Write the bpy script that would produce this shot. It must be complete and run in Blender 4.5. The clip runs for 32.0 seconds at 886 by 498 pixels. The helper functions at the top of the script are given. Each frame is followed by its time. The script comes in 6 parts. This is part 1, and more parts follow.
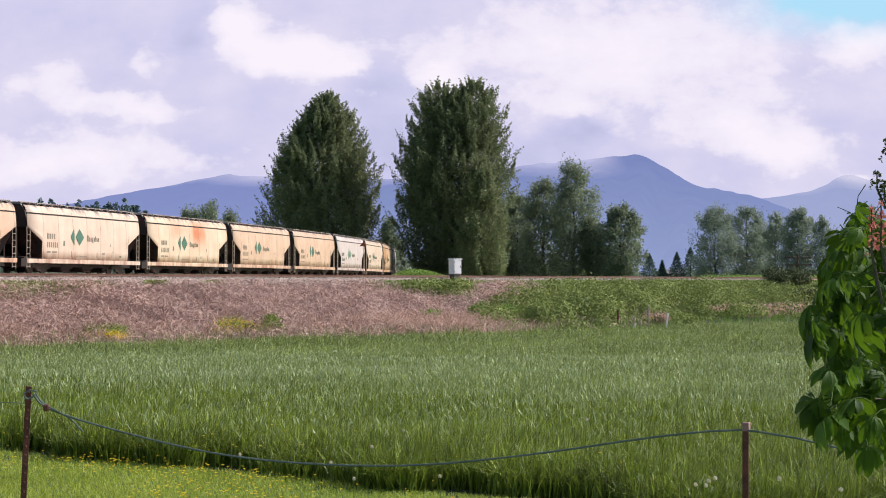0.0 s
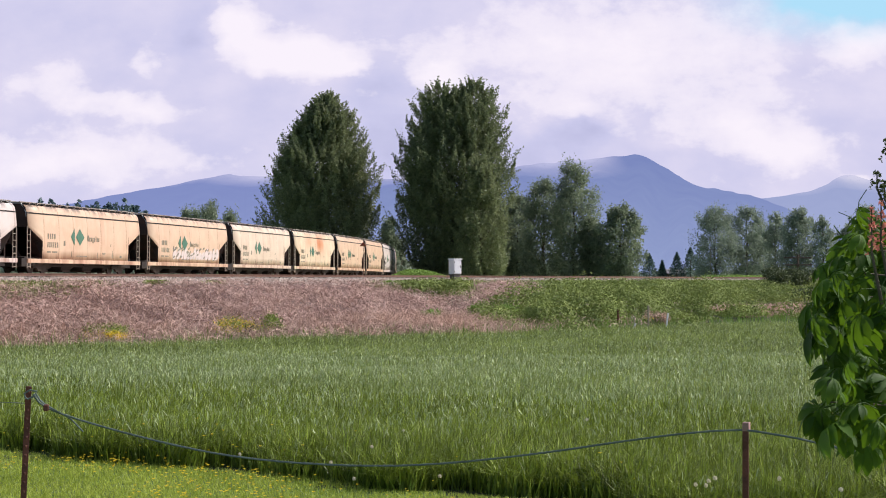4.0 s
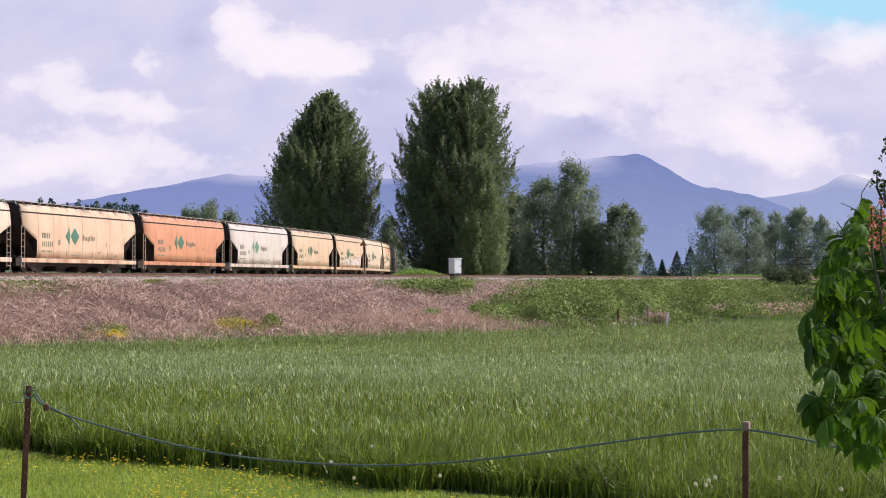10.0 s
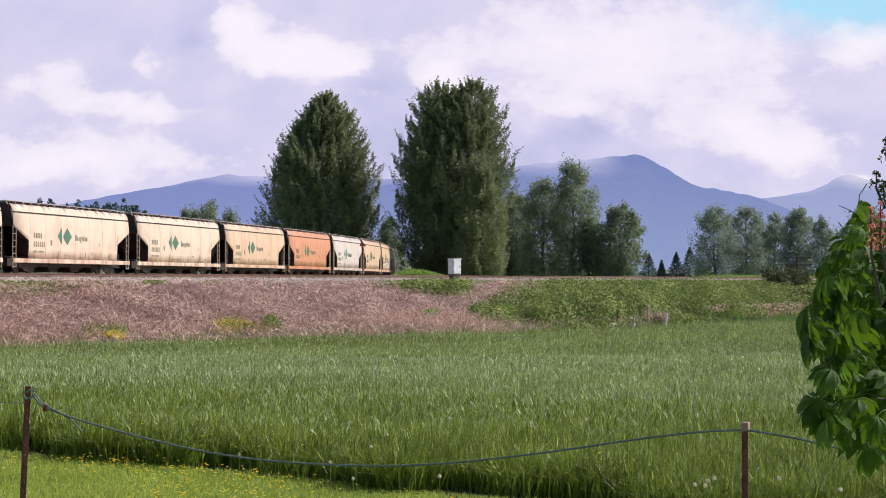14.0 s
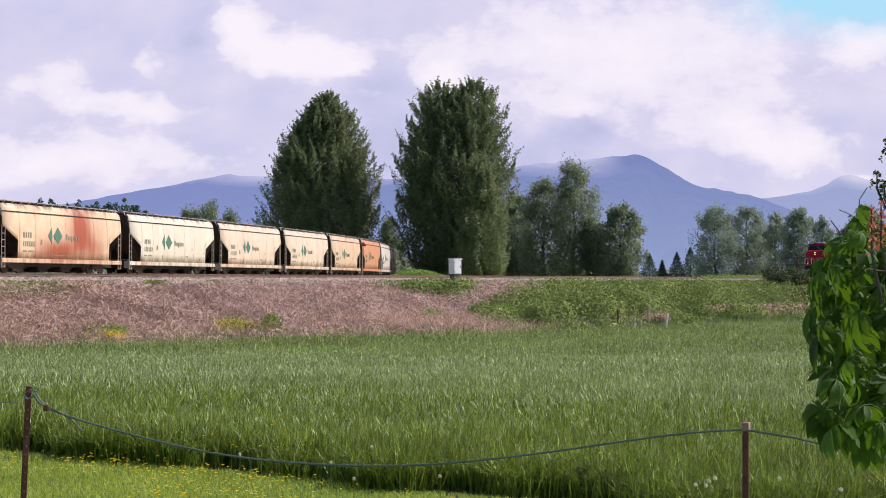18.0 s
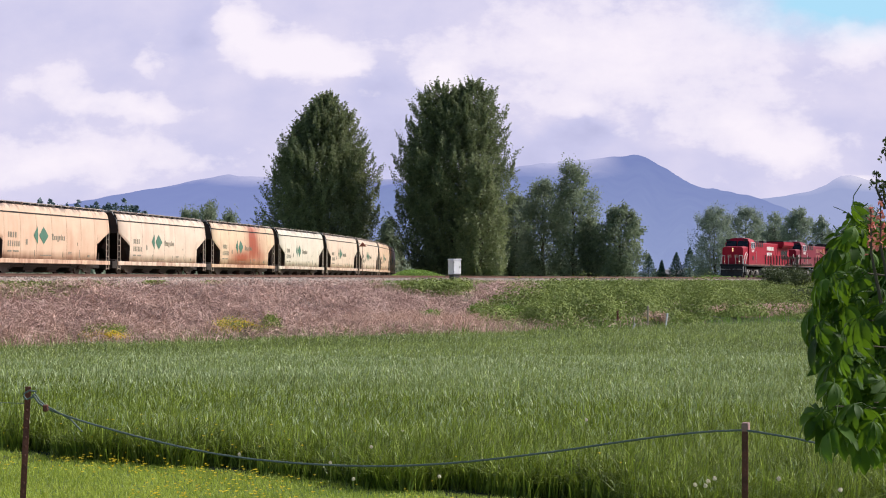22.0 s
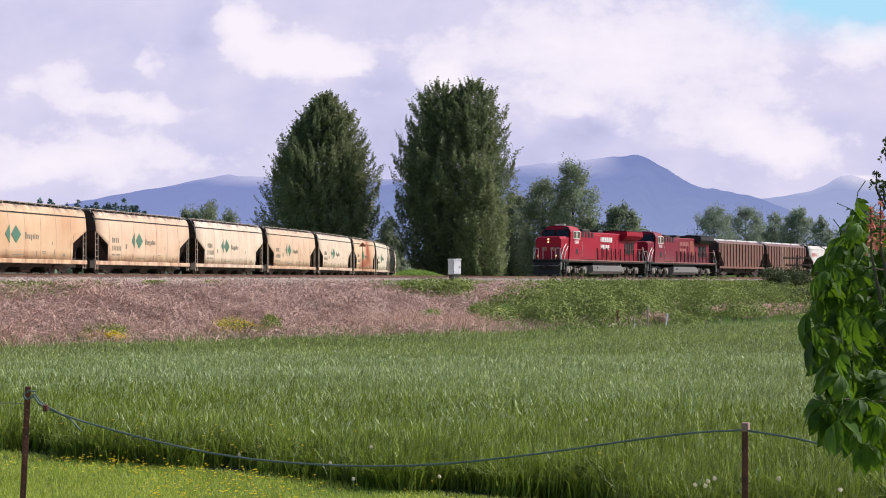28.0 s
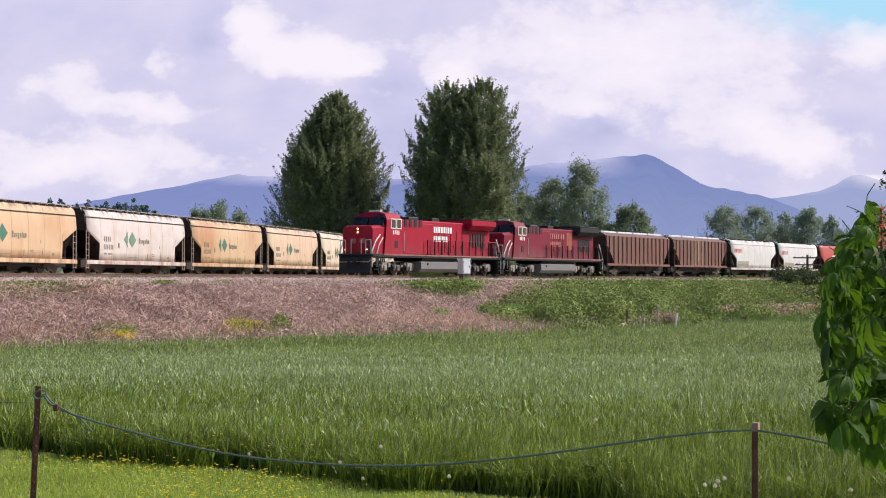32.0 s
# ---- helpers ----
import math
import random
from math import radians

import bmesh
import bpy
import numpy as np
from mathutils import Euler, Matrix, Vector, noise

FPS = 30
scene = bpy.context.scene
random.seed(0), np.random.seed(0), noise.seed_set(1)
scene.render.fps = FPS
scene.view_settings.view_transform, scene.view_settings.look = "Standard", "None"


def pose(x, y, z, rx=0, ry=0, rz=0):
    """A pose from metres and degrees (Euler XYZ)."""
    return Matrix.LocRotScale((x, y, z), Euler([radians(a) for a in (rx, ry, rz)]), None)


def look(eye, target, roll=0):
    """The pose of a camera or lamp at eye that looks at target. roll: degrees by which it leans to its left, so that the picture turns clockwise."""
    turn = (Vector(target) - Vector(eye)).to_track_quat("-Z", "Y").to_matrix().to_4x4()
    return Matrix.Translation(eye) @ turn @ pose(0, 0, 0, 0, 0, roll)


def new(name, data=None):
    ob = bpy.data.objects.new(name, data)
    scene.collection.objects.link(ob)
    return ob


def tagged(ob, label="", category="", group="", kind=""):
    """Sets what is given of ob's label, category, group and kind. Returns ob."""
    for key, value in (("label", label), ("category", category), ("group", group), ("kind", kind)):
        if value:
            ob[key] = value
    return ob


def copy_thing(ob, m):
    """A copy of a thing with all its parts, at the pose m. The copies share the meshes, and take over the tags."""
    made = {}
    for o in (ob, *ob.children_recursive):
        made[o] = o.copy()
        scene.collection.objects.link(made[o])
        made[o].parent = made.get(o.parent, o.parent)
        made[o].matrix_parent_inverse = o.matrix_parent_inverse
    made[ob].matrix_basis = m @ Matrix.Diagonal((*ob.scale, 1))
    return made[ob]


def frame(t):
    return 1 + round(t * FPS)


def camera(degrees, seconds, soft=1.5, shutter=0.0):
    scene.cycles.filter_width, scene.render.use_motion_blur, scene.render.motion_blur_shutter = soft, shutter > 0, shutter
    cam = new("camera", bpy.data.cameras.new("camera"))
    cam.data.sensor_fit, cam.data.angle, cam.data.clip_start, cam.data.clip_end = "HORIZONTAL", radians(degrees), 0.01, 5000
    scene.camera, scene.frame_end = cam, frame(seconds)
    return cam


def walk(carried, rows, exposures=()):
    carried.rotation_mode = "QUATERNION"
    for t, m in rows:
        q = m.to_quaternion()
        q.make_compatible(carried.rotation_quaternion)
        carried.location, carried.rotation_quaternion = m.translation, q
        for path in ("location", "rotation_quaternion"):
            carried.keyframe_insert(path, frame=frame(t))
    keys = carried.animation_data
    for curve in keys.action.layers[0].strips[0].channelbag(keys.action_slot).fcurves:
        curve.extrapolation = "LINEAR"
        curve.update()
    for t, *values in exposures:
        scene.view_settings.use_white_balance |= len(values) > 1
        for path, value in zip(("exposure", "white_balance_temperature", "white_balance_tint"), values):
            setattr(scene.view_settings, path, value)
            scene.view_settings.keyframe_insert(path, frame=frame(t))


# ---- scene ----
# camera: a tripod shot, steady but for small nudges and a slow pan that begins in the last half second
EYE = (0.0, 0.0, 2.0)
cam = camera(29.77, 32.0, soft=1.0)
DRIFT = [(0, 0, .5), (1.1, 0, .5), (1.5, 1.6, .5), (3.0, 1.6, .5), (3.5, 0, .5), (4.6, .4, .5), (5.5, 1.6, .6), (6.0, 1.6, .5),
         (6.4, 0, -.5), (12.0, 0, -.5), (12.5, 0, .4), (13.2, 0, .5), (13.6, -1, .5), (14.5, -1, .5), (16.5, 0, .5), (21.2, 0, .8),
         (22.2, -1, 1), (28.0, -1, 1), (28.4, 2, .5), (29.0, 2, .5), (29.5, .3, .5), (30.5, .3, .5), (31.0, 1.4, .5),
         (31.5, 1, .5), (31.6, 2.5, .5), (31.7, 5.5, .5), (31.8, 8.5, .5), (31.9, 12, .5), (32.0, 16, .5)]
STEP = math.degrees(1 / 2950)
walk(cam, [(t, pose(*EYE, 91.068 + dy * STEP, 0, dx * STEP)) for t, dx, dy in DRIFT], exposures=[(0, 0.0), (32, 0.0)])

# light: broken cloud, sun to the right of the view
SUN = Vector((0.80, 0.20, 0.68)).normalized()
world = bpy.data.worlds.new("sky")
scene.world = world
world.use_nodes = True
wn = world.node_tree.nodes
sky = wn.new("ShaderNodeTexSky")
sky.sky_type, sky.sun_disc = "NISHITA", False
sky.sun_elevation, sky.sun_rotation = math.asin(SUN.z), math.atan2(SUN.x, SUN.y)
sky.air_density, sky.dust_density = 1.0, 1.5
wn["Background"].inputs["Strength"].default_value = 0.12
world.node_tree.links.new(sky.outputs[0], wn["Background"].inputs["Color"])
sun = new("sun", bpy.data.lights.new("sun", "SUN"))
sun.data.energy, sun.data.angle, sun.data.color = 4.8, radians(0.6), (1.0, 0.95, 0.925)
sun.matrix_world = look((0, 0, 60), Vector((0, 0, 60)) - SUN)

# ---- materials ----


def srgb(r, g, b):
    return tuple((v / 255 / 12.92) if v <= 10 else ((v / 255 + 0.055) / 1.055) ** 2.4 for v in (r, g, b)) + (1.0,)


class Nodes:
    """Short names for building a material's node tree."""

    def __init__(self, name):
        self.m = bpy.data.materials.new(name)
        self.m.use_nodes = True
        self.t = self.m.node_tree
        self.n, self.l = self.t.nodes, self.t.links
        self.b = self.n["Principled BSDF"]
        self.out = self.n["Material Output"]

    def put(self, sock, v):
        if isinstance(v, bpy.types.NodeSocket):
            self.l.new(v, sock)
        elif v is not None:
            sock.default_value = v

    def math(self, op, a, b=None, c=None, clamp=False):
        n = self.n.new("ShaderNodeMath")
        n.operation, n.use_clamp = op, clamp
        for i, v in enumerate((a, b, c)):
            self.put(n.inputs[i], v)
        return n.outputs[0]

    def noise(self, vec, scale, detail=4.0, rough=0.55):
        n = self.n.new("ShaderNodeTexNoise")
        self.put(n.inputs["Vector"], vec)
        n.inputs["Scale"].default_value, n.inputs["Detail"].default_value, n.inputs["Roughness"].default_value = scale, detail, rough
        return n.outputs["Fac"]

    def scaled(self, vec, sx, sy, sz):
        n = self.n.new("ShaderNodeMapping")
        self.put(n.inputs["Vector"], vec)
        n.inputs["Scale"].default_value = (sx, sy, sz)
        return n.outputs[0]

    def ramp(self, fac, stops):
        n = self.n.new("ShaderNodeValToRGB")
        self.put(n.inputs[0], fac)
        e = n.color_ramp.elements
        while len(e) < len(stops):
            e.new(0.5)
        for el, (p, c) in zip(e, stops):
            el.position, el.color = p, c if len(c) == 4 else (*c, 1)
        return n.outputs[0]

    def mix(self, fac, a, b, mode="MIX"):
        n = self.n.new("ShaderNodeMix")
        n.data_type, n.blend_type = "RGBA", mode
        self.put(n.inputs[0], fac)
        self.put(n.inputs[6], a)
        self.put(n.inputs[7], b)
        return n.outputs[2]

    def coords(self, kind="Object"):
        return self.n.new("ShaderNodeTexCoord").outputs[kind]

    def position(self):
        return self.n.new("ShaderNodeNewGeometry").outputs["Position"]

    def island(self):
        return self.n.new("ShaderNodeNewGeometry").outputs["Random Per Island"]

    def rnd(self):
        return self.n.new("ShaderNodeObjectInfo").outputs["Random"]

    def xyz(self, vec):
        n = self.n.new("ShaderNodeSeparateXYZ")
        self.put(n.inputs[0], vec)
        return n.outputs

    def bump(self, height, strength, dist):
        n = self.n.new("ShaderNodeBump")
        n.inputs["Strength"].default_value, n.inputs["Distance"].default_value = strength, dist
        self.put(n.inputs["Height"], height)
        self.l.new(n.outputs[0], self.b.inputs["Normal"])

    def done(self, color=None, rough=None, metal=None):
        self.put(self.b.inputs["Base Color"], color)
        self.put(self.b.inputs["Roughness"], rough)
        self.put(self.b.inputs["Metallic"], metal)
        return self.m


def surface(name, color, rough=0.6, metal=0.0, vary=0.25, fine=18.0, coarse=1.3, bump=0.15, dirt=None):
    """A weathered surface: grain and stains at two scales, and fine relief."""
    k = Nodes(name)
    c = k.coords()
    g, s = k.noise(c, fine, 5), k.noise(c, coarse, 4)
    col = k.mix(k.math("MULTIPLY", g, vary), color, tuple(v * 0.55 for v in color[:3]) + (1,))
    d = dirt or tuple(v * 0.6 for v in color[:3]) + (1,)
    col = k.mix(k.math("MULTIPLY", k.ramp(s, [(0.42, (0, 0, 0)), (0.72, (1, 1, 1))]), min(1, vary * 2)), col, d)
    k.bump(g, bump, 0.02)
    return k.done(col, k.math("MULTIPLY_ADD", g, 0.25, rough - 0.12), metal)


def leafy(name, dark, light, trans=0.35, rough=0.5, spread=0.12, patch=0.45, sparse=False, gloss=0.3):
    """Foliage: each leaf or blade has its own tint; some light passes through."""
    k = Nodes(name)
    p = k.position()
    own = k.island()
    if sparse:
        own = k.ramp(own, [(0.0, (0, 0, 0)), (0.6, (0.32, 0.32, 0.32)), (1.0, (1.1, 1.1, 1.1))])
    f = k.math("ADD", k.math("MULTIPLY", own, 1.15 - patch), k.math("MULTIPLY", k.ramp(k.noise(p, spread, 3), [(0.3, (0, 0, 0)), (0.7, (1, 1, 1))]), patch))
    col = k.mix(f, dark, light)
    k.done(col, rough)
    k.b.inputs["Specular IOR Level"].default_value = gloss
    t = k.n.new("ShaderNodeBsdfTranslucent")
    k.put(t.inputs[0], k.mix(0.5, col, light))
    m = k.n.new("ShaderNodeMixShader")
    m.inputs[0].default_value = trans
    k.l.new(k.b.outputs[0], m.inputs[1])
    k.l.new(t.outputs[0], m.inputs[2])
    k.l.new(m.outputs[0], k.out.inputs[0])
    return k.m


def painted_car(name, base, stain, amount, seams=2.1, spots=()):
    """A hopper's painted steel side: rust and cargo streaks that run down from the roof, seams, grime along the sill."""
    k = Nodes(name)
    c = k.coords()
    x, y, z = k.xyz(c)
    shift = k.math("MULTIPLY", k.rnd(), 31.0)
    cs = k.n.new("ShaderNodeCombineXYZ")
    k.put(cs.inputs[0], shift)
    k.put(cs.inputs[1], k.math("MULTIPLY", shift, 0.37))
    add = k.n.new("ShaderNodeVectorMath")
    k.put(add.inputs[0], c)
    k.put(add.inputs[1], cs.outputs[0])
    streak = k.noise(k.scaled(add.outputs[0], 1.25, 0.2, 0.10), 1.0, 4, 0.6)
    blot = k.noise(k.scaled(add.outputs[0], 0.30, 0.2, 0.35), 1.0, 4)
    f = k.math("MULTIPLY", k.ramp(streak, [(0.46, (0, 0, 0)), (0.80, (1, 1, 1))]), k.ramp(blot, [(0.42, (0.05, 0.05, 0.05)), (0.68, (1, 1, 1))]))
    f = k.math("MULTIPLY", f, amount * 0.75, clamp=True)
    for sx, sz, rx, rz, amp in spots:
        a = k.math("DIVIDE", k.math("SUBTRACT", x, sx), rx)
        b = k.math("DIVIDE", k.math("SUBTRACT", z, sz), rz)
        g = k.math("POWER", 2.718, k.math("MULTIPLY", k.math("ADD", k.math("MULTIPLY", a, a), k.math("MULTIPLY", b, b)), -1.0))
        f = k.math("ADD", f, k.math("MULTIPLY", k.math("MULTIPLY", g, amp), k.math("MULTIPLY_ADD", streak, 1.9, 0.25)), clamp=True)
    col = k.mix(f, base, stain)
    soft = k.noise(add.outputs[0], 0.9, 3)
    col = k.mix(k.math("MULTIPLY", k.ramp(soft, [(0.35, (0, 0, 0)), (0.75, (1, 1, 1))]), 0.30), col, stain)
    col = k.mix(k.math("MULTIPLY", k.noise(c, 24, 4), 0.16), col, (0.16, 0.12, 0.09, 1))
    drip = k.ramp(k.noise(k.scaled(add.outputs[0], 1.7, 0.2, 0.5), 1.0, 4, 0.6), [(0.46, (0, 0, 0)), (0.60, (1, 1, 1))])
    roof = k.math("MULTIPLY", k.math("MULTIPLY_ADD", z, 3.2, -12.6, clamp=True), k.math("MULTIPLY", drip, 0.8))
    col = k.mix(roof, col, (0.075, 0.05, 0.04, 1))
    rust = k.math("MULTIPLY", k.math("MULTIPLY_ADD", z, -1.6, 2.5, clamp=True), k.ramp(streak, [(0.42, (0, 0, 0)), (0.62, (0.75, 0.75, 0.75))]))
    col = k.mix(rust, col, (0.30, 0.13, 0.075, 1))
    beside = k.math("FRACT", k.math("DIVIDE", k.math("ADD", x, 40.0), seams))
    seam = k.math("LESS_THAN", beside, 0.022)
    run = k.math("MULTIPLY_ADD", k.noise(k.scaled(add.outputs[0], 0.48, 0.2, 0.45), 1.0, 3), 2.2, -0.55, clamp=True)
    col = k.mix(k.math("MULTIPLY", seam, k.math("MULTIPLY_ADD", run, 0.75, 0.15)), col, (0.10, 0.055, 0.035, 1))
    bleed = k.math("MULTIPLY", k.math("MULTIPLY_ADD", beside, -9.0, 1.0, clamp=True), run)
    col = k.mix(k.math("MULTIPLY", bleed, 0.35), col, stain)
    k.bump(k.noise(c, 6, 3), 0.08, 0.05)
    return k.done(col, 0.48)


M = {}
M["cream"] = painted_car("cream_paint", srgb(228, 207, 186), srgb(190, 138, 108), 0.85)
M["tan"] = painted_car("tan_paint", srgb(222, 192, 164), srgb(186, 124, 92), 0.9)
M["orange"] = painted_car("orange_stained_paint", srgb(214, 150, 114), srgb(180, 96, 72), 0.8)
M["white"] = painted_car("white_paint", srgb(216, 204, 198), srgb(178, 136, 116), 0.7)
M["amber"] = painted_car("amber_stained_paint", srgb(216, 186, 150), srgb(190, 136, 96), 0.8, spots=((-5.5, 2.8, 2.6, 2.0, 0.8), (5.5, 3.2, 2.0, 1.2, 0.5)))
M["grey"] = painted_car("grey_white_paint", srgb(226, 214, 196), srgb(180, 156, 128), 0.4)
M["rusty"] = painted_car("rust_streaked_paint", srgb(228, 200, 166), srgb(164, 76, 46), 0.5, spots=((2.3, 3.0, 1.5, 1.6, 1.0), (-1.2, 1.5, 2.6, 0.7, 0.9), (4.2, 1.7, 1.4, 1.0, 0.6)))
M["spotted"] = painted_car("spotted_paint", srgb(230, 210, 182), srgb(206, 126, 78), 0.5, spots=((2.0, 3.3, 1.6, 0.9, 0.9), (-2.5, 3.5, 1.2, 0.6, 0.5)))
M["plainwhite"] = painted_car("clean_white_paint", srgb(220, 217, 214), srgb(170, 150, 132), 0.25)
M["red_car"] = painted_car("faded_red_paint", srgb(196, 62, 56), srgb(120, 40, 36), 0.35)
M["brown_car"] = painted_car("brown_car_paint", srgb(106, 72, 64), srgb(146, 82, 56), 0.8)
M["roofwhite"] = surface("galvanised_hatch", srgb(226, 226, 226), 0.5, 0.0, 0.2)
M["dark"] = surface("dark_underframe", srgb(46, 40, 38), 0.85, 0.0, 0.4, dirt=srgb(66, 52, 46))
M["black"] = surface("black_paint", srgb(24, 23, 25), 0.55, 0.0, 0.3)
# car ends and slope sheets: this dark colour carries their shade, with rust
M["slope"] = surface("shaded_rusty_slope_sheet", srgb(62, 50, 47), 0.85, 0.0, 0.4, dirt=srgb(92, 62, 52))
M["truck"] = surface("cast_steel_truck", srgb(84, 70, 62), 0.85, 0.0, 0.5, dirt=srgb(56, 44, 38))
M["ltruck"] = surface("dusty_grey_truck", srgb(150, 144, 138), 0.7, 0.1, 0.5, dirt=srgb(84, 74, 66))
M["wheel"] = surface("wheel_steel", srgb(70, 58, 52), 0.7, 0.2, 0.3)
M["rail"] = surface("rusty_rail", srgb(124, 90, 76), 0.7, 0.0, 0.4, dirt=srgb(86, 56, 44))
M["sleeper"] = surface("creosoted_wood", srgb(84, 70, 60), 0.9, 0.0, 0.5, 30, 2)
M["green"] = surface("green_decal", srgb(80, 124, 102), 0.5, 0.0, 0.25)
M["greygreen"] = surface("faded_green_decal", srgb(112, 148, 122), 0.5, 0.0, 0.25)
M["letter"] = surface("dark_lettering", srgb(140, 132, 114), 0.6, 0.0, 0.4)


def loco_paint(name, base, dust, amount):
    """Red paint with road dust thrown up on the lower panels and soot streaks under the roof."""
    k = Nodes(name)
    c = k.coords()
    x, y, z = k.xyz(c)
    grain = k.noise(c, 9, 5)
    low = k.math("MULTIPLY", k.math("MULTIPLY_ADD", z, -0.75, 2.05, clamp=True), k.math("MULTIPLY_ADD", k.noise(k.scaled(c, 0.7, 0.4, 0.5), 1.0, 5), 1.6, -0.25), clamp=True)
    col = k.mix(k.math("MULTIPLY", low, amount), base, dust)
    streak = k.ramp(k.noise(k.scaled(c, 2.2, 0.3, 0.2), 1.0, 4), [(0.5, (0, 0, 0)), (0.75, (1, 1, 1))])
    col = k.mix(k.math("MULTIPLY", streak, 0.35), col, tuple(v * 0.5 for v in base[:3]) + (1,))
    col = k.mix(k.math("MULTIPLY", grain, 0.25), col, tuple(v * 0.6 for v in base[:3]) + (1,))
    k.bump(grain, 0.05, 0.02)
    k.b.inputs["Specular IOR Level"].default_value = 0.28
    return k.done(col, k.math("MULTIPLY_ADD", grain, 0.25, 0.46))


M["cpred"] = loco_paint("red_locomotive_paint", srgb(164, 8, 44), srgb(126, 66, 72), 0.55)
M["cpredold"] = loco_paint("sooty_red_paint", srgb(128, 28, 50), srgb(128, 92, 90), 0.95)
M["sill"] = surface("dusty_sill", srgb(158, 104, 96), 0.75, 0.0, 0.4, dirt=srgb(120, 60, 62))
M["oldletter"] = surface("faded_lettering", srgb(186, 112, 104), 0.55, 0.0, 0.4)
M["crest"] = surface("faded_crest", srgb(160, 92, 60), 0.55, 0.0, 0.6, 6, 1.5, dirt=srgb(140, 40, 48))
M["walkway"] = surface("galvanised_walkway", srgb(176, 168, 162), 0.6, 0.2, 0.5, dirt=srgb(120, 84, 62))
M["silver"] = surface("fuel_tank_grey", srgb(126, 124, 126), 0.5, 0.1, 0.25, dirt=srgb(120, 112, 104))
M["letterwhite"] = surface("white_lettering", srgb(240, 236, 232), 0.5, 0.0, 0.15)
M["handrail"] = surface("white_handrail", srgb(220, 218, 214), 0.5, 0.0, 0.2)
M["ladder"] = surface("grimy_ladder_steel", srgb(176, 158, 142), 0.6, 0.0, 0.35)
M["post"] = surface("rusty_steel_post", srgb(128, 76, 66), 0.75, 0.1, 0.5, 60, 9, 0.3, dirt=srgb(70, 44, 42))
M["paletip"] = surface("pale_post_band", srgb(176, 136, 132), 0.7, 0.0, 0.4, 50, 9)
M["cable"] = surface("weathered_cable", srgb(108, 122, 118), 0.6, 0.2, 0.4, 90, 12, 0.3)
M["cabinet"] = surface("cabinet_white", srgb(240, 240, 244), 0.45, 0.0, 0.15)
M["concrete"] = surface("concrete_base", srgb(92, 88, 86), 0.9, 0.0, 0.4)
M["wood"] = surface("grey_weathered_wood", srgb(104, 88, 78), 0.9, 0.0, 0.45, 30, 2)
M["bark"] = surface("bark", srgb(92, 84, 72), 0.95, 0.0, 0.5, 14, 2, 0.5)
M["redstalk"] = leafy("red_flower_petals", srgb(180, 88, 84), srgb(220, 140, 126), 0.3)
M["field"] = leafy("tall_grass_blades", srgb(42, 62, 16), srgb(176, 192, 104), 0.28, 0.45, 0.10, 0.35, True)
M["field_near"] = leafy("lush_grass_blades", srgb(40, 58, 8), srgb(166, 184, 72), 0.22, 0.48, 0.25, 0.25, True)
# pale tint stands for glints of light on blade tips
M["seed"] = leafy("seed_heads_and_glints", srgb(112, 140, 74), srgb(196, 206, 156), 0.25, 0.5, 0.2)
M["lawn"] = leafy("lawn_blades", srgb(98, 126, 26), srgb(190, 200, 88), 0.34, 0.45, 0.5)
M["cotton"] = leafy("cottonwood_leaves", srgb(76, 88, 62), srgb(136, 146, 104), 0.46, 0.5, 0.15, 0.3, gloss=0.5)
M["cotton_light"] = leafy("lighter_cottonwood_leaves", srgb(90, 100, 70), srgb(148, 156, 112), 0.46, 0.5, 0.15, 0.3, gloss=0.5)
# far foliage: distance haze is painted into these paler, bluer greens
M["cotton2"] = leafy("hazed_poplar_leaves", srgb(94, 108, 92), srgb(150, 161, 132), 0.46, 0.55, 0.12)
M["farleaf"] = leafy("hazed_tree_leaves", srgb(108, 123, 112), srgb(162, 173, 152), 0.44, 0.6, 0.1)
M["hillwood"] = leafy("hazed_hill_trees", srgb(78, 96, 104), srgb(112, 128, 130), 0.2, 0.7, 0.02)
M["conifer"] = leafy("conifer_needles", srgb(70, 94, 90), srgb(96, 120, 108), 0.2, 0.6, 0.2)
M["bramble"] = leafy("bramble_leaves", srgb(46, 66, 26), srgb(154, 168, 90), 0.20, 0.7, 0.4, 0.6)
M["thicket"] = leafy("thicket_leaves", srgb(76, 106, 40), srgb(142, 172, 84), 0.34, 0.6, 0.5)
M["darkbush"] = leafy("dark_bush_leaves", srgb(48, 60, 38), srgb(96, 106, 68), 0.2, 0.6, 0.35)
M["deadstem"] = leafy("dead_bramble_stems", srgb(120, 91, 84), srgb(230, 198, 183), 0.08, 0.8, 0.25)
M["drygrass"] = leafy("dry_grass", srgb(176, 144, 126), srgb(230, 200, 182), 0.15, 0.7, 0.3)
M["yellow"] = leafy("yellow_petals", srgb(232, 190, 24), srgb(252, 226, 70), 0.3, 0.5, 0.5)
M["fluff"] = leafy("dandelion_fluff", srgb(212, 202, 184), srgb(240, 234, 220), 0.4, 0.8, 0.5)


def ground_mat(name, a, b, c, s1, s2, bump):
    k = Nodes(name)
    p = k.position()
    col = k.mix(k.noise(p, s1, 5), a, b)
    col = k.mix(k.ramp(k.noise(p, s2, 4), [(0.45, (0, 0, 0)), (0.7, (0.8, 0.8, 0.8))]), col, c)
    k.bump(k.noise(p, s1 * 2, 4), 0.6, bump)
    return k.done(col, 0.95)


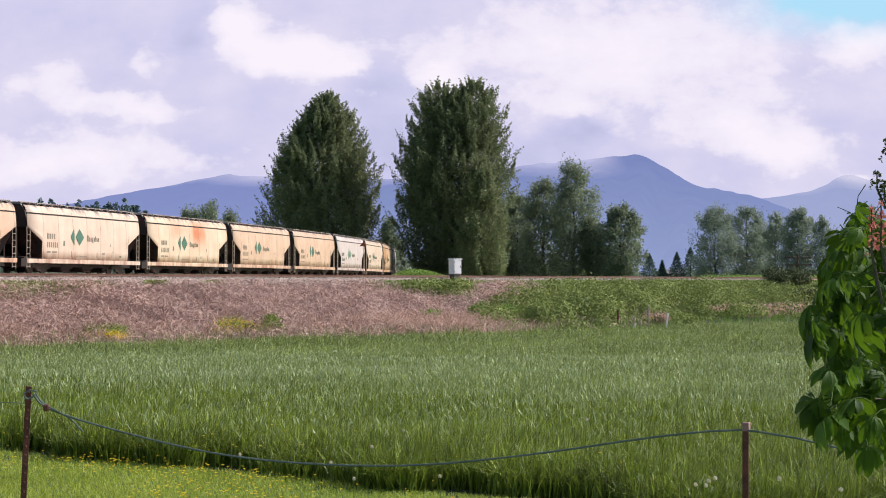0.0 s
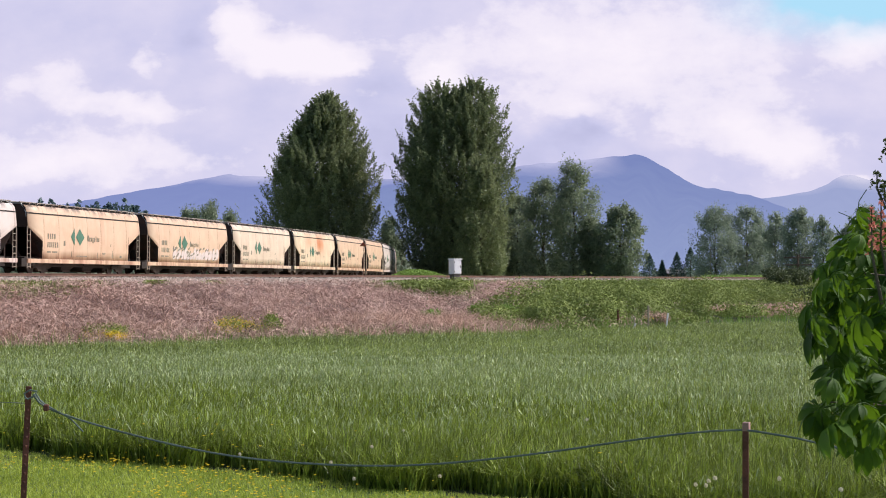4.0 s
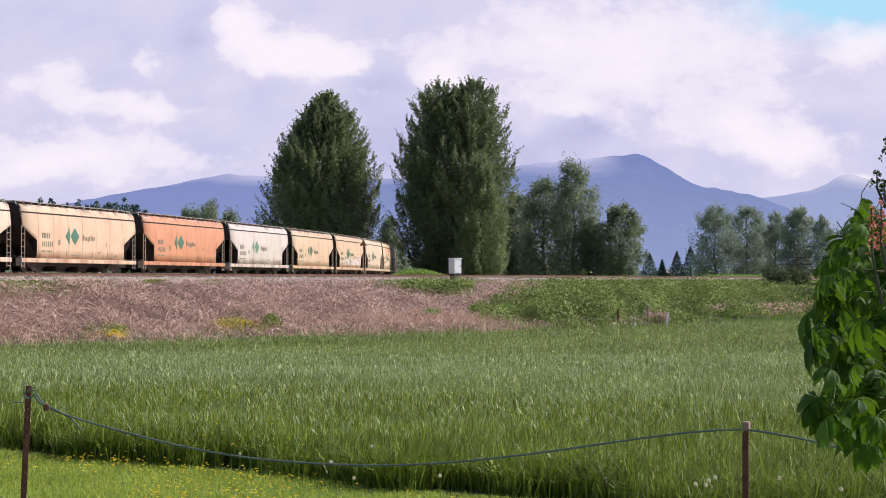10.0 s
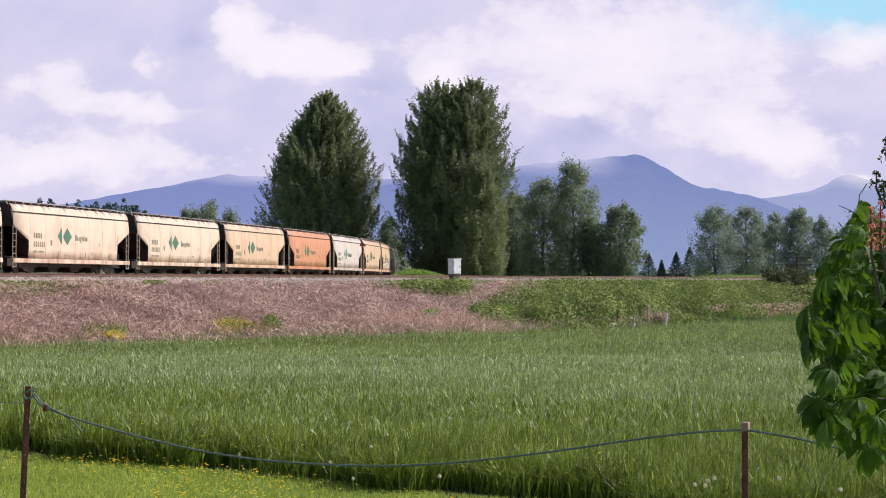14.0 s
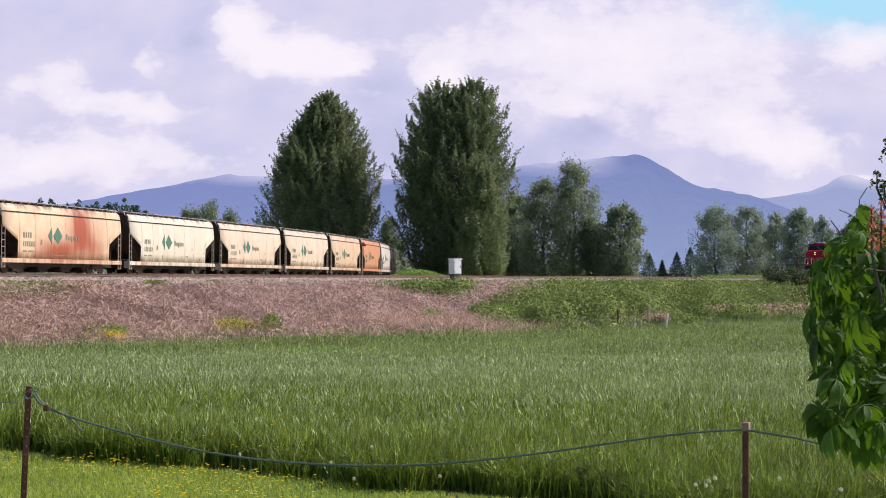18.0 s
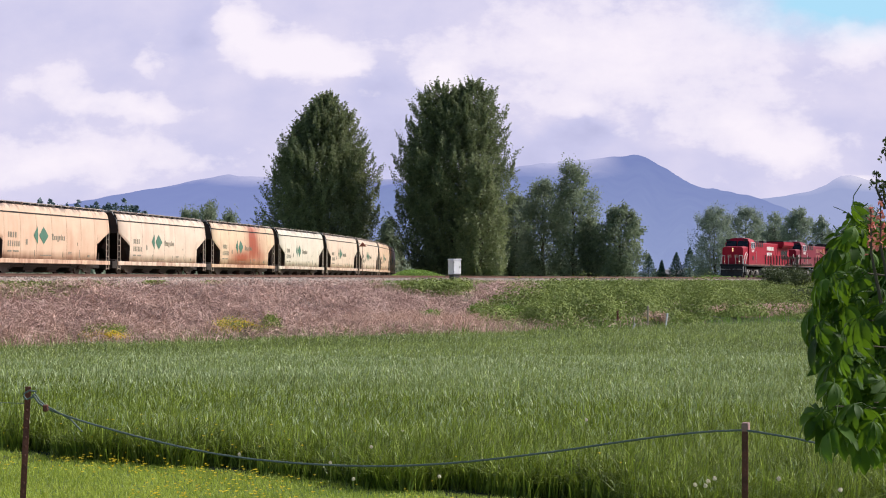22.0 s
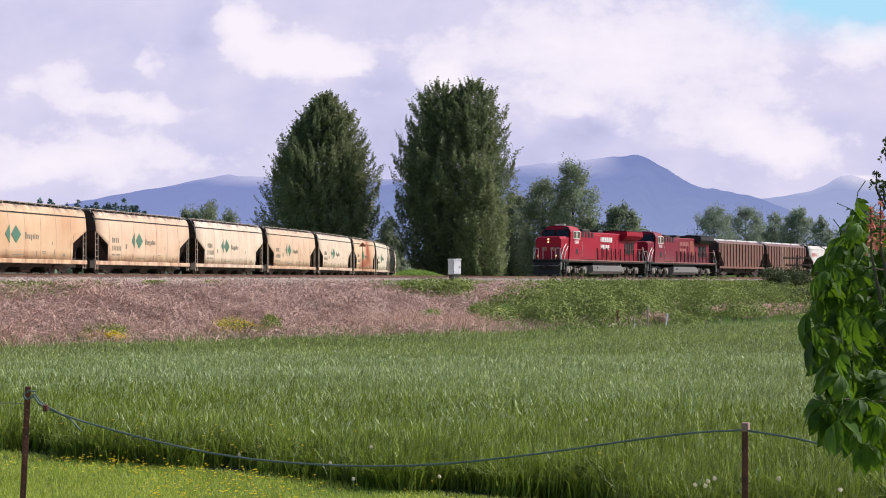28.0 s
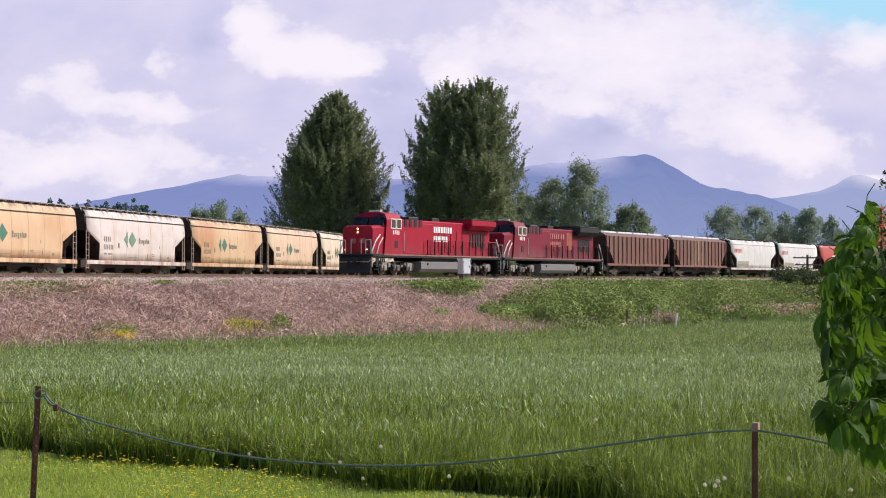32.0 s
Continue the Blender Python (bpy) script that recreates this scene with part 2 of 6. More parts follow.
M["soil_field"] = ground_mat("field_floor", srgb(30, 46, 16), srgb(52, 70, 28), srgb(44, 50, 28), 6, 0.4, 0.1)
M["soil_lawn"] = ground_mat("lawn_floor", srgb(62, 88, 24), srgb(104, 126, 46), srgb(98, 108, 50), 9, 0.7, 0.04)
M["soil_bank"] = ground_mat("bank_floor", srgb(82, 58, 54), srgb(124, 92, 86), srgb(88, 70, 60), 3, 0.3, 0.2)
M["soil_green"] = ground_mat("green_bank_floor", srgb(44, 54, 26), srgb(72, 84, 42), srgb(84, 76, 54), 3, 0.2, 0.2)
M["soil_plain"] = ground_mat("pasture", srgb(74, 98, 44), srgb(110, 132, 64), srgb(96, 110, 62), 0.8, 0.05, 0.1)
k = Nodes("crushed_rock_ballast")
p_ = k.position()
v_ = k.n.new("ShaderNodeTexVoronoi")
k.put(v_.inputs["Vector"], p_)
v_.inputs["Scale"].default_value = 14
g_ = k.xyz(v_.outputs["Color"])[0]
col_ = k.mix(g_, srgb(124, 106, 98), srgb(214, 194, 180))
col_ = k.mix(k.math("MULTIPLY", k.noise(p_, 0.6, 4), 0.5), col_, srgb(120, 92, 80))
k.bump(v_.outputs["Distance"], 0.8, 0.06)
M["ballast"] = k.done(col_, 0.9)
k = Nodes("cab_glass")
M["glass"] = k.done(srgb(26, 30, 38), 0.08)
k = Nodes("lamp_glow")
k.put(k.b.inputs["Emission Color"], (1.0, 0.68, 0.32, 1))
k.put(k.b.inputs["Emission Strength"], 1.5)
M["lampglow"] = k.done(srgb(250, 220, 170), 0.3)
k = Nodes("chestnut_leaf")
c_ = k.coords()
x_, y_, z_ = k.xyz(c_)
vein = k.math("PINGPONG", k.math("ADD", k.math("MULTIPLY", x_, 1.0), k.math("MULTIPLY", k.math("ABSOLUTE", y_), -0.7)), 0.011)
f_ = k.math("ADD", k.math("MULTIPLY", k.ramp(k.rnd(), [(0.0, (0, 0, 0)), (0.7, (0.35, 0.35, 0.35)), (1.0, (1, 1, 1))]), 0.75), k.math("MULTIPLY", k.noise(c_, 18, 3), 0.3))
col_ = k.mix(f_, srgb(26, 52, 14), srgb(84, 118, 36))
k.bump(vein, 0.5, 0.01)
k.done(col_, 0.66)
k.b.inputs["Specular IOR Level"].default_value = 0.25
t_ = k.n.new("ShaderNodeBsdfTranslucent")
k.put(t_.inputs[0], k.mix(0.5, col_, srgb(150, 196, 40)))
m_ = k.n.new("ShaderNodeMixShader")
m_.inputs[0].default_value = 0.24
k.l.new(k.b.outputs[0], m_.inputs[1])
k.l.new(t_.outputs[0], m_.inputs[2])
k.l.new(m_.outputs[0], k.out.inputs[0])
M["chestnut"] = k.m


def cloud_material():
    """A broken spring sky: soft lavender cloud, white lit heads and greyer undersides, one gap of clear blue."""
    k = Nodes("cloud_sky")
    x, y, z = k.xyz(k.coords())
    y = k.math("MAXIMUM", y, 1.0)
    u0 = k.math("MULTIPLY_ADD", k.math("DIVIDE", x, y), 2950.0, 784.0)
    v0 = k.math("MULTIPLY_ADD", k.math("DIVIDE", z, y), -2950.0, 496.0)
    comb = k.n.new("ShaderNodeCombineXYZ")
    k.put(comb.inputs[0], u0)
    k.put(comb.inputs[1], k.math("MULTIPLY", v0, 1.5))
    p = comb.outputs[0]
    warp = k.n.new("ShaderNodeTexNoise")
    k.put(warp.inputs["Vector"], p)
    warp.inputs["Scale"].default_value, warp.inputs["Detail"].default_value = 0.009, 6
    wx, wy, wz = k.xyz(warp.outputs["Color"])
    u = k.math("ADD", u0, k.math("MULTIPLY_ADD", wx, 120.0, -60.0))
    v = k.math("ADD", v0, k.math("MULTIPLY_ADD", wy, 90.0, -45.0))

    def blob(cx, cy, rx, ry):
        a = k.math("DIVIDE", k.math("SUBTRACT", u, float(cx)), float(rx))
        b = k.math("DIVIDE", k.math("SUBTRACT", v, float(cy)), float(ry))
        d = k.math("ADD", k.math("MULTIPLY", a, a), k.math("MULTIPLY", b, b))
        return k.math("POWER", 2.718, k.math("MULTIPLY", d, -1.0))

    base = k.math("MULTIPLY_ADD", k.noise(p, 0.006, 7, 0.55), 0.55, 0.20)
    heads = k.math("MULTIPLY_ADD", k.noise(p, 0.013, 8, 0.6), 0.9, -0.45)
    for cx, cy, rx, ry, amp in CLOUDS:
        g = k.math("MULTIPLY", blob(cx, cy, rx, ry), amp)
        if amp > 0:
            heads = k.math("ADD", heads, k.math("MULTIPLY", g, 1.9))
        base = k.math("ADD", base, k.math("MULTIPLY", g, 0.55))
    lit = k.ramp(heads, [(0.22, (0, 0, 0)), (0.38, (0.55, 0.55, 0.55)), (0.72, (1, 1, 1))])
    col = k.ramp(base, [(0.12, srgb(176, 177, 214)), (0.36, srgb(203, 202, 235)), (0.62, srgb(226, 220, 243)), (0.95, srgb(246, 238, 250))])
    col = k.mix(lit, col, srgb(250, 242, 253))
    blue = k.math("MULTIPLY", blob(1490, -10, 150, 52), 1.5, clamp=True)
    col = k.mix(blue, col, srgb(176, 224, 250))
    e = k.n.new("ShaderNodeEmission")
    k.put(e.inputs[0], col)
    e.inputs[1].default_value = 1.0
    k.l.new(e.outputs[0], k.out.inputs[0])
    return k.m


CLOUDS = [(425, 45, 45, 45, .42), (485, 100, 60, 42, .45), (560, 100, 62, 42, .45), (612, 122, 30, 22, .3), (210, 190, 130, 24, .34), (60, 150, 90, 30, .22),
          (100, 285, 260, 50, .34), (262, 105, 32, 40, .2), (110, 115, 40, 30, .14), (760, 135, 50, 30, .36), (1110, 90, 360, 120, .30), (1000, 195, 60, 26, .16),
          (1400, 270, 90, 42, .36), (1300, 225, 100, 50, .22), (1530, 72, 60, 38, .34), (1478, 42, 20, 14, .25), (1518, 332, 32, 20, .4),
          (690, 205, 75, 110, -.32), (330, 172, 65, 24, -.22), (345, 60, 32, 50, -.22), (1010, 240, 85, 20, -.34), (925, 270, 110, 30, -.30),
          (1150, 272, 120, 24, -.2), (1450, 142, 50, 30, -.14), (1490, 210, 80, 40, -.14), (230, 70, 85, 40, -.14), (340, 265, 70, 34, -.16), (1360, 182, 42, 20, -.12)]


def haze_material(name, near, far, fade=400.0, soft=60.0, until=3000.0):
    """A mountain side whose blue haze is painted in as an even glow; its upper edge dissolves in cloud where the ridge
    is high.
    """
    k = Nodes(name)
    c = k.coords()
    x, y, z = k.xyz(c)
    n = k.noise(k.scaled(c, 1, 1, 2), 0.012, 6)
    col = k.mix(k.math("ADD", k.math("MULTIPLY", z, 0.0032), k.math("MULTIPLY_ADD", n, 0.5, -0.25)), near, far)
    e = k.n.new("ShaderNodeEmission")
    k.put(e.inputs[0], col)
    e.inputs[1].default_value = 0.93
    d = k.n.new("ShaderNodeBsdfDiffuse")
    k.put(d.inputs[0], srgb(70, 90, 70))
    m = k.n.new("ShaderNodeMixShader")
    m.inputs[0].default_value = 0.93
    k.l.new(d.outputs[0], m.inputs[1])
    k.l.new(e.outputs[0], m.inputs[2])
    n2 = k.noise(k.scaled(c, 1, 0.2, 2.2), 0.0045, 6)
    edge = k.math("DIVIDE", k.math("SUBTRACT", k.math("MULTIPLY_ADD", n2, 90.0, z), fade + 45.0), soft, clamp=True)
    edge = k.math("MULTIPLY", edge, k.math("DIVIDE", k.math("SUBTRACT", until, x), 90.0, clamp=True))
    tr = k.n.new("ShaderNodeBsdfTransparent")
    veil = k.n.new("ShaderNodeMixShader")
    k.put(veil.inputs[0], edge)
    k.l.new(m.outputs[0], veil.inputs[1])
    k.l.new(tr.outputs[0], veil.inputs[2])
    k.l.new(veil.outputs[0], k.out.inputs[0])
    return k.m


M["sky"] = cloud_material()
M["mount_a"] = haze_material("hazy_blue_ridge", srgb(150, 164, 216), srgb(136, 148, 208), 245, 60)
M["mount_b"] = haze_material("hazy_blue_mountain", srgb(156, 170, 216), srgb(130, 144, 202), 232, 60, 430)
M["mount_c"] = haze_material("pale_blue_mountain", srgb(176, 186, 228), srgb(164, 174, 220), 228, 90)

# ---- building helpers ----


def link(name, bm, material, parent=None, label=""):
    me = bpy.data.meshes.new(name)
    bm.to_mesh(me)
    bm.free()
    me.materials.append(material)
    ob = new(name, me)
    if parent:
        ob.parent = parent
    return tagged(ob, label)


def part(name, bm, material, parent, label=""):
    return link(name, bm, material, parent, label)


def quick(name, verts, faces, material, parent=None, smooth=False):
    """A mesh out of arrays: verts (n, 3), faces (m, 3 or 4)."""
    verts, faces = np.asarray(verts, np.float32), np.asarray(faces, np.int32)
    me = bpy.data.meshes.new(name)
    n, m, w = len(verts), len(faces), faces.shape[1]
    me.vertices.add(n)
    me.vertices.foreach_set("co", verts.ravel())
    me.loops.add(m * w)
    me.loops.foreach_set("vertex_index", faces.ravel())
    me.polygons.add(m)
    me.polygons.foreach_set("loop_start", np.arange(0, m * w, w, dtype=np.int32))
    me.polygons.foreach_set("use_smooth", np.full(m, smooth))
    me.update(calc_edges=True)
    me.materials.append(material)
    ob = new(name, me)
    if parent:
        ob.parent = parent
    return ob


def box(bm, cx, cy, cz, sx, sy, sz, bevel=0.0):
    r = bmesh.ops.create_cube(bm, size=1.0, matrix=Matrix.Translation((cx, cy, cz)) @ Matrix.Diagonal((sx, sy, sz, 1)))
    if bevel:
        es = list({e for v in r["verts"] for e in v.link_edges})
        bmesh.ops.bevel(bm, geom=es, offset=bevel, segments=1, affect="EDGES", profile=0.5)
    return bm


def prism(bm, pts, a, b, axis="y"):
    """Extrudes a polygon of (p, q) pairs from a to b along an axis; the pairs are the two other axes in xyz order."""
    def at(p, q, r):
        return {"x": (r, p, q), "y": (p, r, q), "z": (p, q, r)}[axis]
    lo, hi = [bm.verts.new(at(p, q, a)) for p, q in pts], [bm.verts.new(at(p, q, b)) for p, q in pts]
    n = len(pts)
    bm.faces.new(lo[::-1])
    bm.faces.new(hi)
    for i in range(n):
        bm.faces.new((lo[i], lo[(i + 1) % n], hi[(i + 1) % n], hi[i]))
    bmesh.ops.recalc_face_normals(bm, faces=bm.faces)
    return bm


def rod(bm, p0, p1, r, n=6, r2=None):
    p0, p1 = Vector(p0), Vector(p1)
    d = p1 - p0
    m = Matrix.Translation((p0 + p1) / 2) @ d.to_track_quat("Z", "Y").to_matrix().to_4x4()
    bmesh.ops.create_cone(bm, cap_ends=True, segments=n, radius1=r, radius2=r if r2 is None else r2, depth=d.length, matrix=m)
    return bm


def tube(bm, pts, r, n=6):
    """A round bar through points."""
    pts = [Vector(p) for p in pts]
    rings = []
    for i, p in enumerate(pts):
        d = (pts[min(i + 1, len(pts) - 1)] - pts[max(i - 1, 0)]).normalized()
        s = d.cross(Vector((0, 0, 1)) if abs(d.z) < 0.9 else Vector((1, 0, 0))).normalized()
        t = d.cross(s)
        rad = r[i] if isinstance(r, (list, tuple)) else r
        rings.append([bm.verts.new(p + (s * math.cos(2 * math.pi * j / n) + t * math.sin(2 * math.pi * j / n)) * rad) for j in range(n)])
    for a, b in zip(rings, rings[1:]):
        for j in range(n):
            bm.faces.new((a[j], a[(j + 1) % n], b[(j + 1) % n], b[j]))
    bm.faces.new(rings[0])
    bm.faces.new(rings[-1][::-1])
    bmesh.ops.recalc_face_normals(bm, faces=bm.faces)
    return bm


def BM():
    return bmesh.new()


def thing(name, m, label, category, group="", kind=""):
    ob = new(name)
    ob.matrix_world = m
    ob.empty_display_size = 0.2
    return tagged(ob, label, category, group, kind)


# ---- the plan: two tracks, a bank, a field and a lawn ----
RAIL = 2.40                       # top of rail
HEAD2 = 0.504                     # heading of the straight track
P0 = np.array([0.0, 134.1])       # origin of the bank's own measures
T0 = np.array([0.0, 137.6])       # a point on the straight track's middle
BED_Q = -1.69                     # the track's middle, measured from P0 towards the field
ALONG = np.array([math.sin(HEAD2), math.cos(HEAD2)])
ACROSS = np.array([math.cos(HEAD2), -math.sin(HEAD2)])   # towards the field


def qu(x, y):
    """Distance from the upper edge of the bank towards the field, and distance along the straight track."""
    dx, dy = x - P0[0], y - P0[1]
    return dx * ACROSS[0] + dy * ACROSS[1], dx * ALONG[0] + dy * ALONG[1]


def foot_q(u):
    return np.interp(u, [-120, -62, -32, 6, 60, 200], [11.5, 11.5, 20.0, 26.7, 32.0, 40.0])


def field_edge(x):
    """The border between mown lawn and standing grass."""
    return 15.8 - 0.749 * x


def smooth(a, b, v):
    t = np.clip((v - a) / (b - a), 0, 1)
    return t * t * (3 - 2 * t)


def ground_z(x, y):
    x, y = np.asarray(x, float), np.asarray(y, float)
    q, u = qu(x, y)
    zf = -1.25 * smooth(17, 72, y)
    fq = foot_q(u)
    top = RAIL - 0.62
    s = np.clip((q - 3.2) / np.maximum(fq - 3.2, 1), 0, 1)
    bank = top + (zf - top) * (s ** 0.85)
    z = np.where(q > fq, zf, np.where(q > 3.2, bank, top))
    z = np.where(u < -150, np.where(q > 11.5, zf, z), z)
    far = smooth(4, 16, -q - 0.9 * np.clip(u + 55, 0, 400) * 0.45)
    return z - far * 0.25


# curve of the other track, as points every half metre; its heading straightens where it joins the first
S1 = np.arange(-420.0, 420.0, 0.5)


def heading1(s):
    c = np.clip(s, -20, 150)
    h = 0.22915 - 0.000721 * c - 0.5 * 2.1775e-5 * c * c
    h = np.where(s < -20, 0.2392 + np.clip((-20 - s) / 48, 0, 1) * (HEAD2 - 0.2392), h)
    h = np.where(s > 100, np.interp(s, [100, 140], [0.04818, -0.02]), h)
    return np.where(s > 140, h - (s - 140) * 0.004, h)


H1 = heading1(S1)
X1 = np.cumsum(np.sin(H1)) * 0.5
Y1 = np.cumsum(np.cos(H1)) * 0.5
i0 = int(np.argmin(abs(S1)))
X1, Y1 = X1 - X1[i0] - 23.232 - 1.5 * np.cos(H1), Y1 - Y1[i0] + 114.051 + 1.5 * np.sin(H1)


def track1(s):
    return float(np.interp(s, S1, X1)), float(np.interp(s, S1, Y1))


def track2(s):
    """Distance s run past T0 on the straight track, towards the camera's side."""
    return T0[0] - s * ALONG[0], T0[1] - s * ALONG[1]


def patchy(x, y, scale, seed):
    """Smooth random patches between 0 and 1."""
    rs = np.random.RandomState(seed)
    out = np.zeros_like(x)
    for k in range(5):
        a, f = rs.uniform(0, 6.28), rs.uniform(0.6, 1.8) / scale
        out = out + np.sin((x * math.cos(a) + y * math.sin(a)) * f + rs.uniform(0, 6.28))
    return np.clip(0.5 + out / 6, 0, 1)


def greenness(x, y, u, s):
    """How leafy the bank is (u along the track, s down the slope): dead brambles on one stretch, live ones on the other."""
    wob = 3.2 * (patchy(x, y, 1.2, 31) - 0.5) + 1.6 * (patchy(x, y, 0.45, 33) - 0.5)
    right = np.interp(s, [0, .05, .22, .40, .47, .52, .62, .83, 1.05], [10.5, 8.4, 2.2, -6, -9.5, -15, -21, -27.4, -29])
    g = smooth(-1.2, 1.2, u - right + wob)
    lo, hi = np.interp(s, [0, .17, .26, .42], [-17.6, -19.4, -19.6, -18.6]), np.interp(s, [0, .05, .22, .42], [-2.5, -4.2, -10.5, -17])
    tongue = smooth(-0.9, 0.9, u - lo + 0.6 * wob) * smooth(-0.9, 0.9, hi - u + 0.6 * wob) * (1 - smooth(0.38, 0.44, s))
    strip = np.exp(-((s - 0.79) / 0.06) ** 2) * smooth(3, 8, u) * (1 - smooth(40, 50, u)) * (0.7 + 0.6 * patchy(x, y, 2.0, 35))
    mixed = 0.55 * np.exp(-((s - 0.68) / 0.08) ** 2) * smooth(-16, -8, u) * (1 - smooth(8, 14, u)) * patchy(x, y, 1.5, 37)
    return np.clip(np.maximum(g, tongue) * (1 - np.clip(strip + mixed, 0, 0.95)), 0, 1)


# ---- setting ----


def axis_steps(lo, fine_lo, fine_hi, hi, step):
    mid = list(np.arange(fine_lo, fine_hi + 1e-6, step))
    out, d, v = [], step, fine_hi
    while v < hi:
        d *= 1.35
        v = min(hi, v + d)
        out.append(v)
    low, d, v = [], step, fine_lo
    while v > lo:
        d *= 1.35
        v = max(lo, v - d)
        low.append(v)
    return np.array(low[::-1] + mid + out)


def build_ground():
    xs, ys = axis_steps(-2600, -60, 110, 2600, 1.25), axis_steps(-400, 6, 250, 4300, 1.25)
    gx, gy = np.meshgrid(xs, ys)
    gz = ground_z(gx, gy)
    nx, ny = len(xs), len(ys)
    i = (np.arange(ny - 1)[:, None] * nx + np.arange(nx - 1)[None, :]).ravel()
    ob = quick("ground", np.stack([gx, gy, gz], -1).reshape(-1, 3), np.stack([i, i + 1, i + nx + 1, i + nx], -1), M["soil_plain"], smooth=True)
    for m in ("soil_field", "soil_lawn", "soil_bank", "soil_green", "ballast"):
        ob.data.materials.append(M[m])
    cx = ((gx[:-1, :-1] + gx[1:, 1:]) / 2).ravel()
    cy = ((gy[:-1, :-1] + gy[1:, 1:]) / 2).ravel()
    q, u = qu(cx, cy)
    idx = np.where(q > foot_q(u), np.where(cy < field_edge(cx), 2, 1), np.where(q > 2.0, np.where(greenness(cx, cy, u, (q - 3.1) / (foot_q(u) - 3.2)) > 0.5, 4, 3), np.where(q > -9, 5, 0)))
    ob.data.polygons.foreach_set("material_index", idx.astype(np.int32))
    tagged(ob, "gently falling ground of lawn, tall grass field and railway bank", "ground", kind="structure")


build_ground()


def build_sky():
    """A wide shell of cloud far behind everything."""
    az, el = np.radians(np.linspace(-48, 48, 61)), np.radians(np.linspace(-1.5, 40, 26))
    a, e = np.meshgrid(az, el)
    r = 4700
    v = np.stack([r * np.sin(a) * np.cos(e), r * np.cos(a) * np.cos(e), r * np.sin(e)], -1).reshape(-1, 3)
    i = (np.arange(25)[:, None] * 61 + np.arange(60)[None, :]).ravel()
    ob = quick("backdrop", v, np.stack([i, i + 1, i + 62, i + 61], -1), M["sky"], smooth=True)
    ob.location = EYE
    tagged(ob, "bright broken cloud with a patch of blue sky", "sky", kind="structure")
    return ob


SKY = build_sky()


def mountain(name, ridge, dist, depth, material, label, seed):
    """A hazy range: a ridge line with spurs running down towards the valley."""
    rs = np.random.RandomState(seed)
    px = np.linspace(ridge[0][0], ridge[-1][0], 180)
    py = np.interp(px, [p for p, _ in ridge], [h for _, h in ridge])
    k = np.array([1, 2, 3, 2, 1]) / 9
    py = np.convolve(np.pad(py, 2, "edge"), k, "valid")
    wob = sum(rs.uniform(-1, 1) * np.sin(px * f + rs.uniform(0, 6)) / (f * 30) for f in (0.05, 0.09, 0.17, 0.31, 0.6))
    py = py + wob * 1.6 + np.convolve(rs.normal(0, 1.3, len(px) + 2), [0.3, 0.4, 0.3], "valid")
    rows = 16
    verts = []
    for j in range(rows + 1):
        f = j / rows
        d = dist - depth * f
        spur = np.sin(px * 0.055 + 3 * f + seed) * np.sin(px * 0.021 + seed) * 0.12 * math.sin(math.pi * f)
        h = (496 - py) / 2950 * dist * np.clip((1 - f) ** 1.25 + spur, 0, 2) + 2 - 3 * f
        if j == rows:
            h = h * 0 - 2
        verts.append(np.stack([(px - 784) / 2950 * d, np.full_like(px, d), h], -1))
    v = np.concatenate(verts)
    n = len(px)
    i = (np.arange(rows)[:, None] * n + np.arange(n - 1)[None, :]).ravel()
    ob = quick(name, v, np.stack([i, i + 1, i + n + 1, i + n], -1), material, smooth=True)
    tagged(ob, label, "mountain", kind="structure")


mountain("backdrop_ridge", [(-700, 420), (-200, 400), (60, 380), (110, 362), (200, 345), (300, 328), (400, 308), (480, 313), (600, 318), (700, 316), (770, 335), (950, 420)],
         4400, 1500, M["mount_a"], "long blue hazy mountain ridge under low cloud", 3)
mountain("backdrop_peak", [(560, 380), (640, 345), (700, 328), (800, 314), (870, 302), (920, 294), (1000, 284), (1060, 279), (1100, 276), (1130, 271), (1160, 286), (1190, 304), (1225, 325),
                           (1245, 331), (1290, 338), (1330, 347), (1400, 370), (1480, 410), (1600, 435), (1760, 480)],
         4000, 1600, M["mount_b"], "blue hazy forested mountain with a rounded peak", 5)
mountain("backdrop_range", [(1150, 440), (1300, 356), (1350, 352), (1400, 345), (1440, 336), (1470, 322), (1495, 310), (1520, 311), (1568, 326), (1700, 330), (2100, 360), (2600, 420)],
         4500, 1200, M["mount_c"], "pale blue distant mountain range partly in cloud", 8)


def sweep(name, pts, heads, profile, material, parent=None):
    """Runs a closed profile of (side, height) along a plan line."""
    verts, m = [], len(profile)
    for (x, y), h in zip(pts, heads):
        c, s = math.cos(h), math.sin(h)
        verts += [(x + c * a, y - s * a, b) for a, b in profile]
    faces = []
    for i in range(len(pts) - 1):
        for j in range(m):
            a, b = i * m + j, i * m + (j + 1) % m
            faces.append((a, b, b + m, a + m))
    return quick(name, verts, faces, material, parent)


RAIL_PROFILE = [(-0.07, -0.17), (0.07, -0.17), (0.07, -0.15), (0.012, -0.13), (0.012, -0.05), (0.037, -0.04), (0.037, 0), (-0.037, 0), (-0.037, -0.04), (-0.012, -0.05), (-0.012, -0.13), (-0.07, -0.15)]


